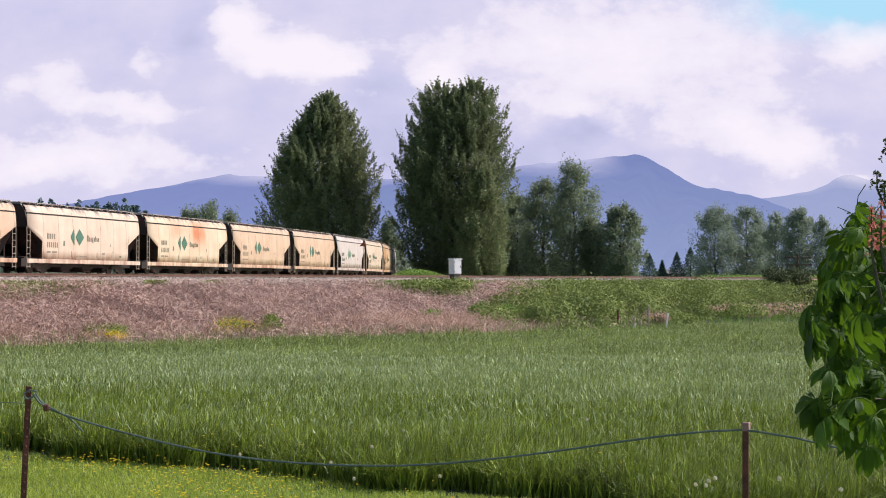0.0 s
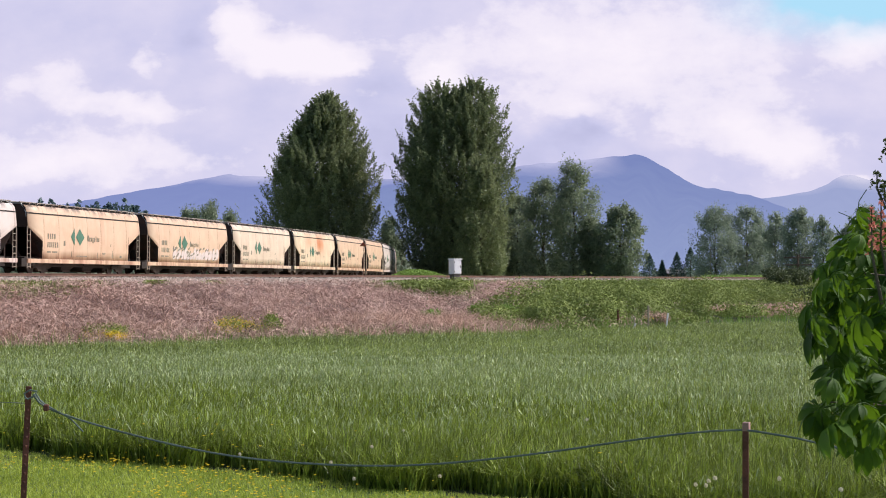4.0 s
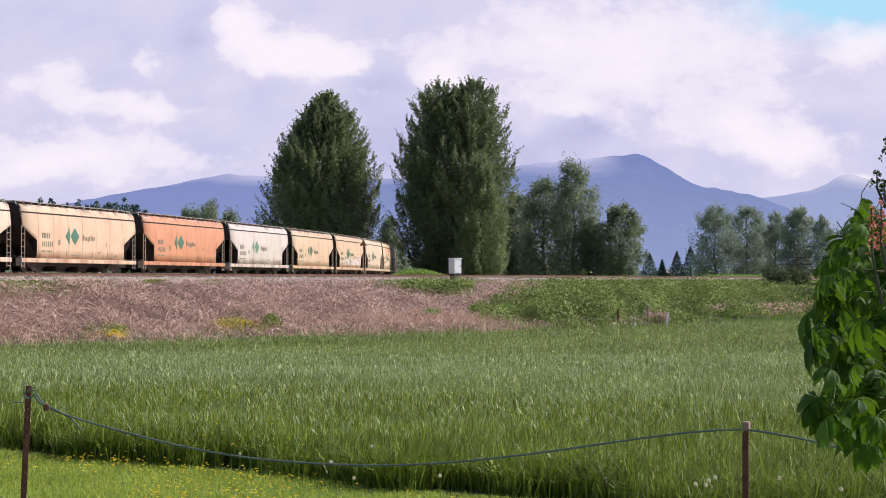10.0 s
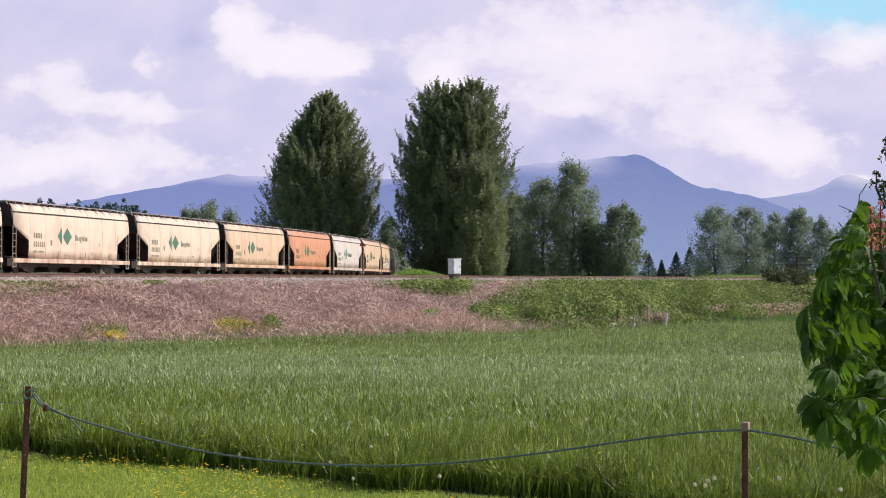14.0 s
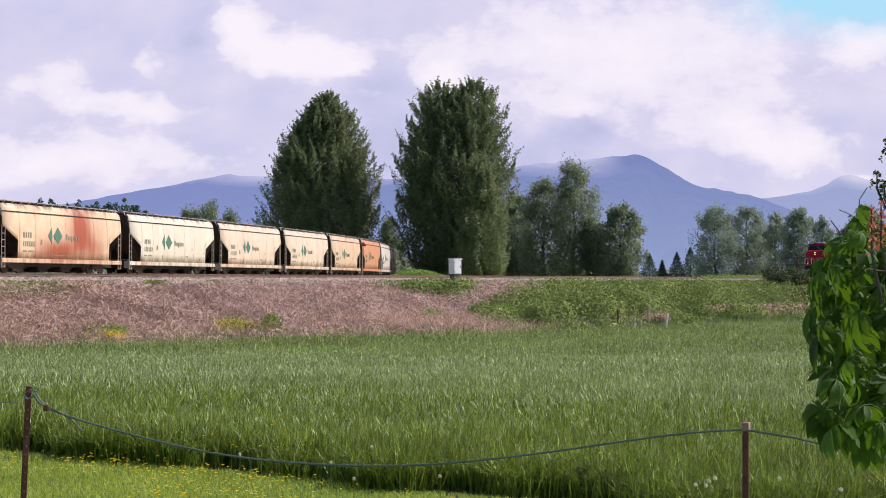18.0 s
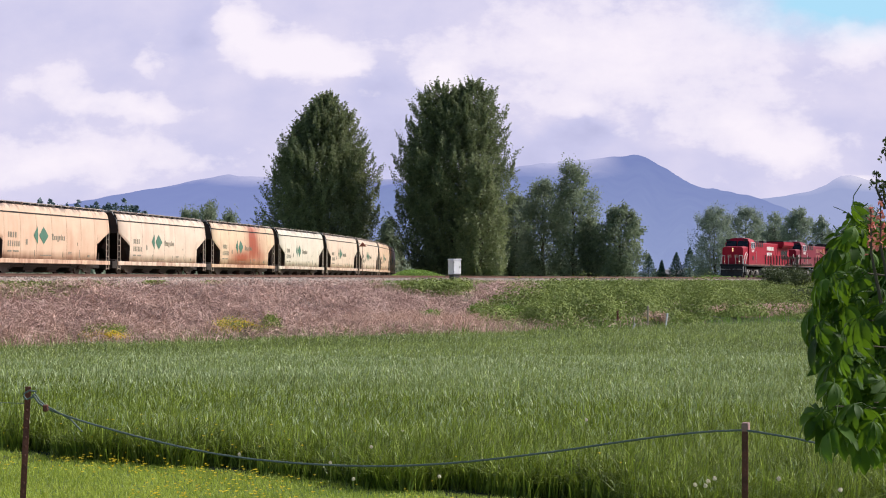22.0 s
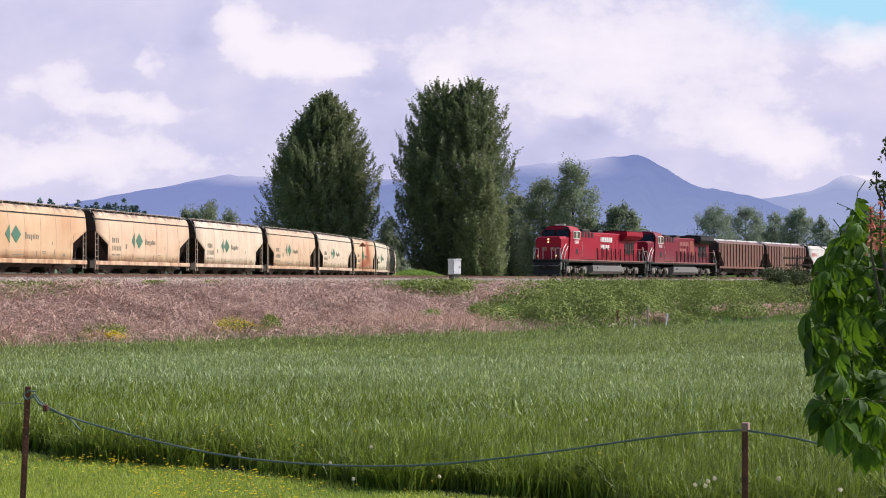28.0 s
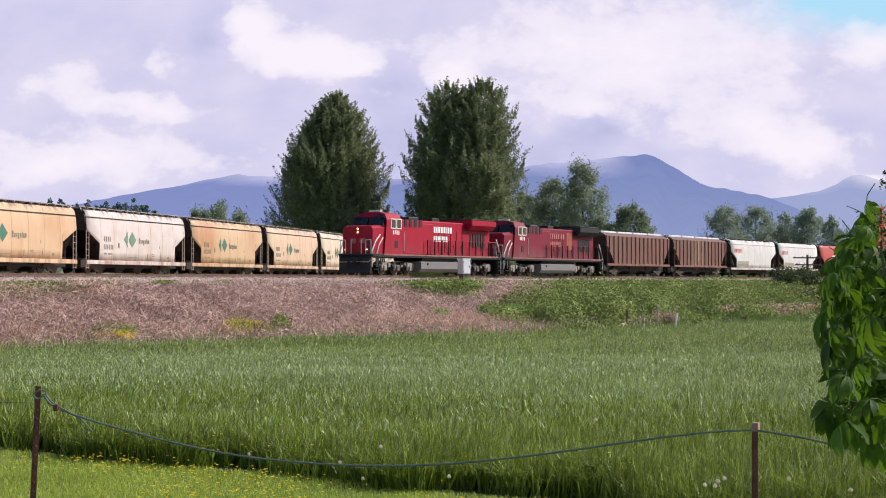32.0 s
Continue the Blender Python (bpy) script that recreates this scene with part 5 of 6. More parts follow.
def grow_bank():
    rs = np.random.RandomState(13)
    x, y, q, u, s = bank_points(120000, rs)
    g = greenness(x, y, u, s)
    p = rs.uniform(0, 1, len(x))
    keep = (p > g * 0.80 + 0.15 * g * patchy(x, y, 1.0, 91)) & (rs.uniform(0, 1, len(x)) < 0.30 + 1.3 * patchy(x, y, 0.9, 95)) & (p < 0.30 + 1.2 * np.exp(-np.maximum(u + 20, 0) / 25))
    dx, dy, du, ds = x[keep], y[keep], u[keep], s[keep]
    n = len(dx)
    mound = patchy(dx, dy, 1.1, 41)
    base = np.stack([dx, dy, ground_z(dx, dy) + rs.uniform(-0.05, 0.18, n) + 0.5 * mound * np.clip(ds * 8, 0.1, 1)], 1)
    length = rs.uniform(0.5, 1.6, n) * np.clip(ds * 6 + 0.30, 0.30, 1)
    v, f = arc_ribbons(base, rs.uniform(0, 6.28, n), rs.uniform(0.2, 1.15, n), length, rs.uniform(0.016, 0.042, n), rs)
    tagged(quick("dead_brambles", v, f, M["deadstem"]), "tangled dead brown bramble stems on the railway bank", "brambles", kind="stuff")
    # straw-coloured grass along the foot
    x, y, q, u, s = bank_points(90000, rs, -75, 60)
    tan = np.exp(-((u + 31) / 8) ** 2 - ((s - 0.82) / 0.12) ** 2) * 0.7 + 0.25 * (s > 0.72) * (u < -25) + 0.9 * np.exp(-((s - 0.80) / 0.06) ** 2) * smooth(2, 9, u) * patchy(x, y, 2.0, 9)
    tan = tan + 0.30 * np.exp(-((s - 0.8) / 0.2) ** 2) * (u < -50)
    keep = rs.uniform(0, 1, len(x)) < tan
    x, y = x[keep], y[keep]
    n = len(x)
    base = np.stack([x, y, ground_z(x, y)], 1)
    v, f = blade_tris(base, rs.uniform(0, 6.28, n), rs.uniform(0.1, 0.9, n), rs.uniform(0.45, 0.95, n), rs.uniform(0.02, 0.04, n), rs)
    tagged(quick("dry_grass", v, f, M["drygrass"]), "straw-coloured dry grass at the foot of the bank", "grass", kind="stuff")
    # living brambles: domed clumps of leaves, large and small
    cx, cy, q, u, s = bank_points(1700, rs, -32, 120, 0.45)
    g = greenness(cx, cy, u, s)
    keep = rs.uniform(0, 1, len(cx)) < g * np.where(s > 0.95, 0.3, 1) * (s > 0.015)
    keep &= ~((abs(cx - 0.8) < 1.5) & (cy > 126.0))
    cx, cy, s = cx[keep], cy[keep], s[keep]
    m = len(cx)
    grow = np.clip(s * 5 + 0.05, 0.05, 1) * (0.35 + 1.2 * patchy(cx, cy, 0.8, 43))
    big = np.where(rs.uniform(0, 1, m) < 0.22, 1.7, 0.85)
    rad = rs.uniform(0.5, 1.25, m) * big * np.clip(grow + 0.3, 0.4, 1.2)
    hi = np.minimum(rad * rs.uniform(0.6, 1.2, m) * np.clip(grow, 0.25, 1.3), 0.12 + 3.2 * np.maximum(s, 0))
    share = rad ** 1.6
    k = rs.choice(m, 230000, p=share / share.sum())
    n = len(k)
    th, az = np.arccos(rs.uniform(0.05, 1, n)), rs.uniform(0, 6.28, n)
    d = np.stack([np.sin(th) * np.cos(az), np.sin(th) * np.sin(az), np.cos(th)], 1)
    sh = rs.uniform(0.75, 1.1, n)
    c = np.stack([cx[k] + d[:, 0] * rad[k] * sh, cy[k] + d[:, 1] * rad[k] * sh, ground_z(cx[k], cy[k]) + 0.02 + 0.25 * grow[k] * np.clip(s[k] * 6, 0, 1) + d[:, 2] * hi[k] * sh], 1)
    lq, lu = qu(c[:, 0], c[:, 1])
    live = rs.uniform(0, 1, n) < 0.06 + greenness(c[:, 0], c[:, 1], lu, (lq - 3.1) / (foot_q(lu) - 3.2))
    c, d, n = c[live], d[live], int(live.sum())
    v, f = leaf_quads(c, rs.uniform(0.06, 0.12, n), rs, 0.0, d)
    tagged(quick("brambles", v, f, M["bramble"]), "low green bramble thicket in domed clumps over the bank", "brambles", kind="stuff")
    # dead canes in a strip low on the green stretch and in one bare patch near the rails
    n = 9000
    low = rs.uniform(0, 1, n) < 0.68
    uu = np.where(low, rs.uniform(3, 40, n), 0)
    ss = np.where(low, rs.normal(0.79, 0.04, n), rs.uniform(0.0, 0.32, n))
    uu = np.where(low, uu, 4 - 40 * ss + rs.uniform(-4.2, 4.2, n))
    qq = 3.1 + ss * (foot_q(uu) - 3.2)
    xx, yy = P0[0] + uu * ALONG[0] + qq * ACROSS[0], P0[1] + uu * ALONG[1] + qq * ACROSS[1]
    keep = patchy(xx, yy, 1.4, 35) > 0.33
    xx, yy, ss, n = xx[keep], yy[keep], ss[keep], int(keep.sum())
    base = np.stack([xx, yy, ground_z(xx, yy) + rs.uniform(0.0, 0.4, n) * np.clip(ss * 6 + 0.3, 0.3, 1)], 1)
    v, f = arc_ribbons(base, rs.uniform(0, 6.28, n), rs.uniform(0.3, 1.2, n), rs.uniform(0.5, 1.4, n) * np.clip(ss * 5 + 0.4, 0.4, 1), rs.uniform(0.018, 0.045, n), rs)
    tagged(quick("dead_canes", v, f, M["deadstem"]), "dry pinkish bramble canes among the green", "brambles", kind="stuff")
    # a pale patch of dry grass low on the bank
    n = 5200
    uu, ss = rs.normal(-31, 4.0, n), rs.normal(0.84, 0.08, n)
    qq = 3.1 + ss * (foot_q(uu) - 3.2)
    xx, yy = P0[0] + uu * ALONG[0] + qq * ACROSS[0], P0[1] + uu * ALONG[1] + qq * ACROSS[1]
    base = np.stack([xx, yy, ground_z(xx, yy) + 0.1], 1)
    v, f = blade_tris(base, rs.uniform(0, 6.28, n), rs.uniform(0.2, 1.0, n), rs.uniform(0.5, 0.95, n), rs.uniform(0.02, 0.045, n), rs)
    tagged(quick("dry_grass", v, f, M["drygrass"]), "pale patch of dry grass low on the bank", "grass", kind="stuff")
    # a pinkish strip of dry grass along the green stretch
    n = 11000
    uu, ss = rs.uniform(4, 30, n), rs.normal(0.80, 0.035, n)
    qq = 3.1 + ss * (foot_q(uu) - 3.2)
    xx, yy = P0[0] + uu * ALONG[0] + qq * ACROSS[0], P0[1] + uu * ALONG[1] + qq * ACROSS[1]
    base = np.stack([xx, yy, ground_z(xx, yy) + 0.1], 1)[patchy(xx, yy, 1.6, 35) > 0.3]
    n = len(base)
    v, f = blade_tris(base, rs.uniform(0, 6.28, n), rs.uniform(0.2, 1.0, n), rs.uniform(0.4, 0.8, n), rs.uniform(0.025, 0.055, n), rs)
    tagged(quick("dry_grass", v, f, M["drygrass"]), "pinkish dry grass along the foot of the green bank", "grass", kind="stuff")
    # weeds on the shelf beside the ballast, lush tufts at the foot
    x, y, q, u, s = bank_points(60000, rs, -75, 40)
    shelf = (s > 0.93) * 0.5 + 0.9 * (s > 0.70) * (u > -26) * (u < -8)
    keep = rs.uniform(0, 1, len(x)) < shelf
    x, y = x[keep], y[keep]
    n = len(x)
    base = np.stack([x, y, ground_z(x, y) + 0.05], 1)
    v, f = blade_tris(base, rs.uniform(0, 6.28, n), rs.uniform(0.1, 0.8, n), rs.uniform(0.3, 0.95, n), rs.uniform(0.02, 0.045, n), rs)
    tagged(quick("weeds", v, f, M["thicket"]), "green weeds on the shelf beside the ballast", "weeds", kind="stuff")
    # low growth creeping up to the rails along the green stretch
    n = 26000
    uu, qq = rs.uniform(-16, 115, n), rs.uniform(0.4, 3.5, n)
    keep = rs.uniform(0, 1, n) < (0.25 + 0.75 * (qq - 0.4) / 3.1) * smooth(-16, -10, uu) * (0.4 + patchy(uu, qq * 4, 2.0, 51))
    uu, qq = uu[keep], qq[keep]
    xx, yy = P0[0] + uu * ALONG[0] + qq * ACROSS[0], P0[1] + uu * ALONG[1] + qq * ACROSS[1]
    n = len(xx)
    base = np.stack([xx, yy, ground_z(xx, yy) - 0.02], 1)
    v, f = blade_tris(base, rs.uniform(0, 6.28, n), rs.uniform(0.1, 0.9, n), rs.uniform(0.12, 0.38, n), rs.uniform(0.03, 0.07, n), rs)
    tagged(quick("weeds", v, f, M["thicket"]), "low green weeds beside the rails", "weeds", kind="stuff")
    # big arching canes over the dead stretch
    x, y, q, u, s = bank_points(7000, rs, -85, -12)
    n = len(x)
    base = np.stack([x, y, ground_z(x, y) + 0.2], 1)
    keep = s > 0.12
    v, f = arc_ribbons(base[keep], rs.uniform(0, 6.28, keep.sum()), rs.uniform(0.5, 1.2, keep.sum()), rs.uniform(1.2, 2.7, keep.sum()), rs.uniform(0.028, 0.05, keep.sum()), rs, 1.25)
    tagged(quick("bramble_canes", v, f, M["deadstem"]), "long pale arching bramble canes", "brambles", kind="stuff")
    # mats of weed on the shelf beside the ballast
    cs = []
    for uc, qc, ru, rq, n in ((-53.0, 4.1, 3.0, 0.75, 9500), (-47.8, 3.4, 2.6, 0.3, 2600), (-45.8, 3.2, 0.9, 0.3, 900), (-40.4, 3.1, 0.8, 0.25, 600), (-34.8, 3.1, 0.9, 0.14, 350), (-61, 3.9, 4.0, 0.6, 4500)):
        uu, qq = uc + rs.normal(0, ru * 0.55, n), qc + rs.normal(0, rq * 0.6, n)
        xx = P0[0] + uu * ALONG[0] + qq * ACROSS[0]
        yy = P0[1] + uu * ALONG[1] + qq * ACROSS[1]
        cs.append(np.stack([xx, yy, ground_z(xx, yy) + rs.uniform(0.02, 0.22, n)], 1))
    c = np.concatenate(cs)
    v, f = leaf_quads(c, rs.uniform(0.05, 0.10, len(c)), rs, 0.2)
    tagged(quick("weed_mats", v, f, M["field"]), "low green weed mats on the ballast shelf", "weeds", kind="stuff")
    # a thicket between the two tracks and a hedge beyond the straight one
    n = 90000
    u = np.where(rs.uniform(0, 1, n) < 0.5, rs.uniform(-12, 24, n), rs.uniform(24, 150, n))
    q = -rs.uniform(3.6, 9, n)
    uh = u - 5.0 + (q + 6) * 1.76
    hump = np.exp(-(uh / np.where(uh > 0, 7.0, 3.6)) ** 2) * 1.0 + 0.75 * smooth(62, 95, u)
    keep = rs.uniform(0, 1, n) < np.clip(hump, 0.0, 1)
    u, q, hump = u[keep], q[keep], hump[keep]
    x = T0[0] + u * ALONG[0] + q * ACROSS[0]
    y = T0[1] + u * ALONG[1] + q * ACROSS[1]
    n = len(x)
    z = RAIL - 0.7 + (0.25 + hump * (0.75 + 0.5 * patchy(x, y, 1.4, 61))) * rs.uniform(0.3, 1, n) ** 0.5
    v, f = leaf_quads(np.stack([x, y, z], 1), rs.uniform(0.05, 0.11, n), rs, 0.2)
    tagged(quick("thicket", v, f, M["thicket"]), "green thicket beyond the straight track", "brambles", kind="stuff")


grow_bank()


def bush(name, x, y, w, h, material, label, category, n, leaf, seed, squash=1.0):
    rs = np.random.RandomState(seed)
    ob = thing(name, pose(x, y, float(ground_z(x, y))), label, category)
    bm = BM()
    for i in range(9):
        a = rs.uniform(0, 6.28)
        rod(bm, (0, 0, -0.05), (math.cos(a) * w * 0.32, math.sin(a) * w * 0.32, h * rs.uniform(0.5, 0.85)), 0.025, 5, 0.008)
    part("stems", bm, M["bark"], ob)
    k = max(6, int(w * 5))
    cc = np.stack([rs.uniform(-0.4, 0.4, k) * w, rs.uniform(-0.4, 0.4, k) * w * squash, rs.uniform(0.3, 0.75, k) * h], 1)
    c = cc[rs.randint(0, k, n)] + rs.normal(size=(n, 3)) * np.array([w, w * squash, h]) * 0.11
    c[:, 2] = np.maximum(c[:, 2], 0.03)
    v, f = leaf_quads(c, rs.uniform(0.6, 1.2, n) * leaf, rs)
    quick("foliage", v, f, M[material], ob)
    return ob


bush("broom_bush", -16.1, 79.3, 2.0, 0.7, "yellow", "low yellow-flowering broom bush at the foot of the bank", "bush", 1900, 0.035, 1)
bush("broom_bush", -10.4, 85.9, 2.8, 1.1, "yellow", "yellow-flowering broom bush among dead brambles", "bush", 1500, 0.035, 2)
bush("green_shrub", -8.9, 88.0, 1.5, 1.2, "field", "small bright green shrub at the foot of the bank", "bush", 1600, 0.06, 3)
bush("green_shrub", -16.2, 79.9, 2.2, 0.95, "field", "low green shrub behind yellow broom", "bush", 1500, 0.05, 4)
bush("green_shrub", -10.2, 86.3, 2.6, 1.15, "field", "low green shrub among yellow broom", "bush", 1400, 0.05, 8)
bush("dark_bush", 36.9, 178.0, 4.6, 2.9, "darkbush", "dark olive bush beside the railway", "bush", 9000, 0.12, 5)
bush("dry_tussock", 14.3, 111.2, 1.6, 1.35, "drygrass", "round tussock of dry straw-coloured grass", "tussock", 1600, 0.06, 6)
bush("dark_bush", 33.0, 151.0, 3.6, 1.9, "darkbush", "dark tangled bush at the foot of the bank", "bush", 3500, 0.10, 7)
for i_, (bx, by, bw) in enumerate(((4.2, 107, 1.5), (7.1, 111, 1.8), (-0.9, 99.5, 1.2), (2.4, 104.5, 1.0))):
    bush("green_shrub", bx, by, bw * 1.5, 1.15, "thicket", "bright green clump of nettles at the foot of the bank", "bush", 1500, 0.07, 20 + i_)


def broadleaf(name, x, y, top, profile, label, seed, clumps=240, leaves=100, leaf=0.22, material="cotton", base=1.4, tips=((0, 0),), trunk=0.4, low=0.06, group="", limbs=14, spray=0.044, soft=False):
    """A tall poplar-like tree: tapering trunk, rising limbs and a crown of upswept leaf sprays. profile: (height share, radius in metres)."""
    rs = np.random.RandomState(seed)
    H = top - base
    ob = thing(name, pose(x, y, base - 0.1), label, "tree", group)
    hs, rr = [p[0] for p in profile], [p[1] for p in profile]
    bm = BM()
    tube(bm, [(0.15 * math.sin(k * 1.7 + seed), 0.15 * math.cos(k * 1.3), H * k / 8 * 0.93) for k in range(9)], [trunk * (1 - 0.115 * k) for k in range(9)], 8)
    part("trunk", bm, M["bark"], ob)
    f = low + (1 - low) * rs.uniform(0, 1, clumps) ** 0.85
    R = np.interp(f, hs, rr)
    az = rs.uniform(0, 2 * np.pi, clumps)
    lump = 1 + 0.06 * np.sin(az * 3 + f * 9 + seed) + 0.05 * np.sin(az * 7 - f * 23 + 2 * seed)
    rad = R * lump * np.sqrt(rs.uniform(0.15, 1.0, clumps)) * rs.uniform(0.86, 1.07, clumps)
    out = np.stack([np.cos(az), np.sin(az), np.zeros(clumps)], 1)
    c = out * rad[:, None]
    c[:, 2] = f * H * 0.975
    for i in range(clumps):
        tx, tz = tips[i % len(tips)]
        k = smooth(0.55, 1.0, f[i])
        c[i, 0] += tx * k
        c[i, 2] += tz * k
    d = out * rs.uniform(0.25, 0.75, (clumps, 1)) + np.array([0, 0, 1.0])
    d += rs.normal(size=(clumps, 3)) * (0.6 if soft else 0.22)
    d /= np.linalg.norm(d, axis=1)[:, None]
    for i in range(0, clumps, max(1, clumps // limbs)):
        p1 = Vector(c[i])
        h0 = max(0.08 * H, p1.z - (0.7 + 0.5 * rs.uniform()) * rad[i] - 0.06 * H)
        mid = Vector((p1.x * 0.45, p1.y * 0.45, h0 + (p1.z - h0) * 0.42))
        r0 = 0.045 * trunk / 0.4 * (1.9 - f[i])
        part("limb", tube(BM(), [(0, 0, h0), mid, p1], [r0 * 1.6, r0, r0 * 0.35], 5), M["bark"], ob)
    size = H * spray * rs.uniform(0.7, 1.35, clumps) * np.clip(1.25 - 0.5 * f, 0.6, 1.2)
    k = rs.randint(0, clumps, clumps * leaves)
    t = np.clip(rs.normal(0, 1.0, len(k)), -1.7, 2.1)
    fat = np.full(len(t), 0.62) if soft else np.clip(0.27 - 0.09 * t, 0.09, 0.45)
    t = t * (0.75 if soft else 1.0)
    p = c[k] + d[k] * (t * size[k])[:, None] + np.clip(rs.normal(size=(len(k), 3)), -1.6, 1.6) * (size[k] * fat)[:, None]
    p[:, 2] = np.maximum(p[:, 2], 0.3)
    m = len(k) // 10
    fi = low + (0.97 - low) * rs.uniform(0, 1, m)
    ai = rs.uniform(0, 6.28, m)
    ri = np.interp(fi, hs, rr) * 0.80 * np.sqrt(rs.uniform(0.05, 1, m))
    inner = np.stack([np.cos(ai) * ri, np.sin(ai) * ri, fi * H * 0.96], 1)
    p = np.concatenate([p, inner])
    size_all = np.concatenate([rs.uniform(0.65, 1.25, len(k)) * leaf, rs.uniform(1.4, 2.2, m) * leaf])
    v, fc = leaf_quads(p, size_all, rs)
    quick("crown", v, fc, M[material], ob)
    return ob


broadleaf("cottonwood_tree", -17.9, 245, 29.6, [(0, 8.2), (.08, 9.1), (.25, 9.1), (.42, 8.8), (.58, 8.0), (.72, 6.7), (.86, 4.6), (.95, 2.3), (1, .4)],
          "tall broad dark green cottonwood tree behind the curving track", 71, 1650, 105, 0.145, "cotton_light", tips=((0.9, 0), (0.7, -0.3)), limbs=30, spray=0.027, trunk=.55)
broadleaf("cottonwood_tree", 1.5, 240, 31.0, [(0, 5.6), (.08, 7.0), (.25, 7.8), (.45, 8.6), (.62, 8.8), (.75, 7.5), (.87, 5.2), (.95, 2.8), (1, .6)],
          "tall dark green cottonwood tree with twin tops", 72, 1650, 105, 0.145, tips=((-1.9, -0.2), (3.2, 0.2), (1.5, -1.1)), limbs=30, spray=0.027, trunk=.6)
broadleaf("cottonwood_tree", 5.2, 231, 19.0, [(0, 3.0), (.2, 3.8), (.5, 3.8), (.8, 2.6), (1, .4)], "young lighter green cottonwood in front of a taller one", 73, 330, 95, 0.15, "cotton_light", low=.02, trunk=.25, spray=0.046)
MID = [(915, 345, 62, 262), (962, 316, 78, 255), (1016, 287, 78, 250), (1045, 380, 40, 248), (1098, 362, 80, 245), (895, 375, 40, 265),
       (1265, 366, 74, 340), (1322, 366, 70, 345), (1372, 375, 40, 335), (1414, 369, 56, 330), (1456, 383, 44, 325), (1532, 365, 60, 335), (1500, 396, 36, 340), (1345, 400, 50, 350), (1600, 370, 70, 335)]
for i_, (px_, py_, w_, d_) in enumerate(MID):
    m_px = d_ / 2950
    hw = w_ / 2 * m_px * 1.18
    top_ = 2 + (496 - py_) * m_px
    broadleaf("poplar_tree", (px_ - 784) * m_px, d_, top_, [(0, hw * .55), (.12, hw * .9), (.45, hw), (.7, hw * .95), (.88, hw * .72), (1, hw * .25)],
              "tall poplar tree across the valley floor, haze painted into its green", 100 + i_, 120 if w_ > 50 else 60, 120, 0.17, "cotton2" if d_ < 300 else "farleaf", trunk=.3, low=.03, spray=0.052, soft=True, group="poplars beyond the railway")
for i_, (px_, py_, w_, d_) in enumerate([(372, 357, 62, 300), (330, 371, 22, 310), (408, 374, 30, 305), (345, 372, 24, 306), (688, 388, 34, 275), (704, 420, 24, 285)]):
    m_px = d_ / 2950
    hw = w_ / 2 * m_px
    broadleaf("poplar_tree", (px_ - 784) * m_px, d_, 2 + (496 - py_) * m_px, [(0, hw * .8), (.2, hw), (.6, hw), (.85, hw * .7), (1, .3)],
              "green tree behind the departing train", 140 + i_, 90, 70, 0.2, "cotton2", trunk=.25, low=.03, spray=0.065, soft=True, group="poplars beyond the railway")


def conifer(px_, py_, w_, d_, seed, label="small dark conifer in the valley"):
    rs = np.random.RandomState(seed)
    m_px = d_ / 2950
    H = (496 - py_) * m_px + 0.8
    ob = thing("conifer_tree", pose((px_ - 784) * m_px, d_, 1.2), label, "tree", "conifers in the valley")
    part("trunk", rod(BM(), (0, 0, 0), (0, 0, H * 0.97), 0.18, 6, 0.03), M["bark"], ob)
    n = 3600
    f = rs.uniform(0.03, 1, n) ** 1.3
    tier = 0.75 + 0.35 * np.abs(((f * 11) % 1) - 0.2)
    r = w_ / 2 * m_px * (1 - f) ** 0.85 * tier * np.sqrt(rs.uniform(0.15, 1, n))
    a = rs.uniform(0, 6.28, n)
    c = np.stack([np.cos(a) * r, np.sin(a) * r, f * H - 0.12 * r], 1)
    v, fc = leaf_quads(c, rs.uniform(0.12, 0.3, n), rs, 0.5)
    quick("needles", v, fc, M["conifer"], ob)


for i_, (px_, py_, w_) in enumerate(((1149, 448, 58), (1172, 460, 30), (1198, 446, 52), (1222, 437, 62), (1090, 455, 40), (1240, 468, 30))):
    conifer(px_, py_, w_, 380, 200 + i_)


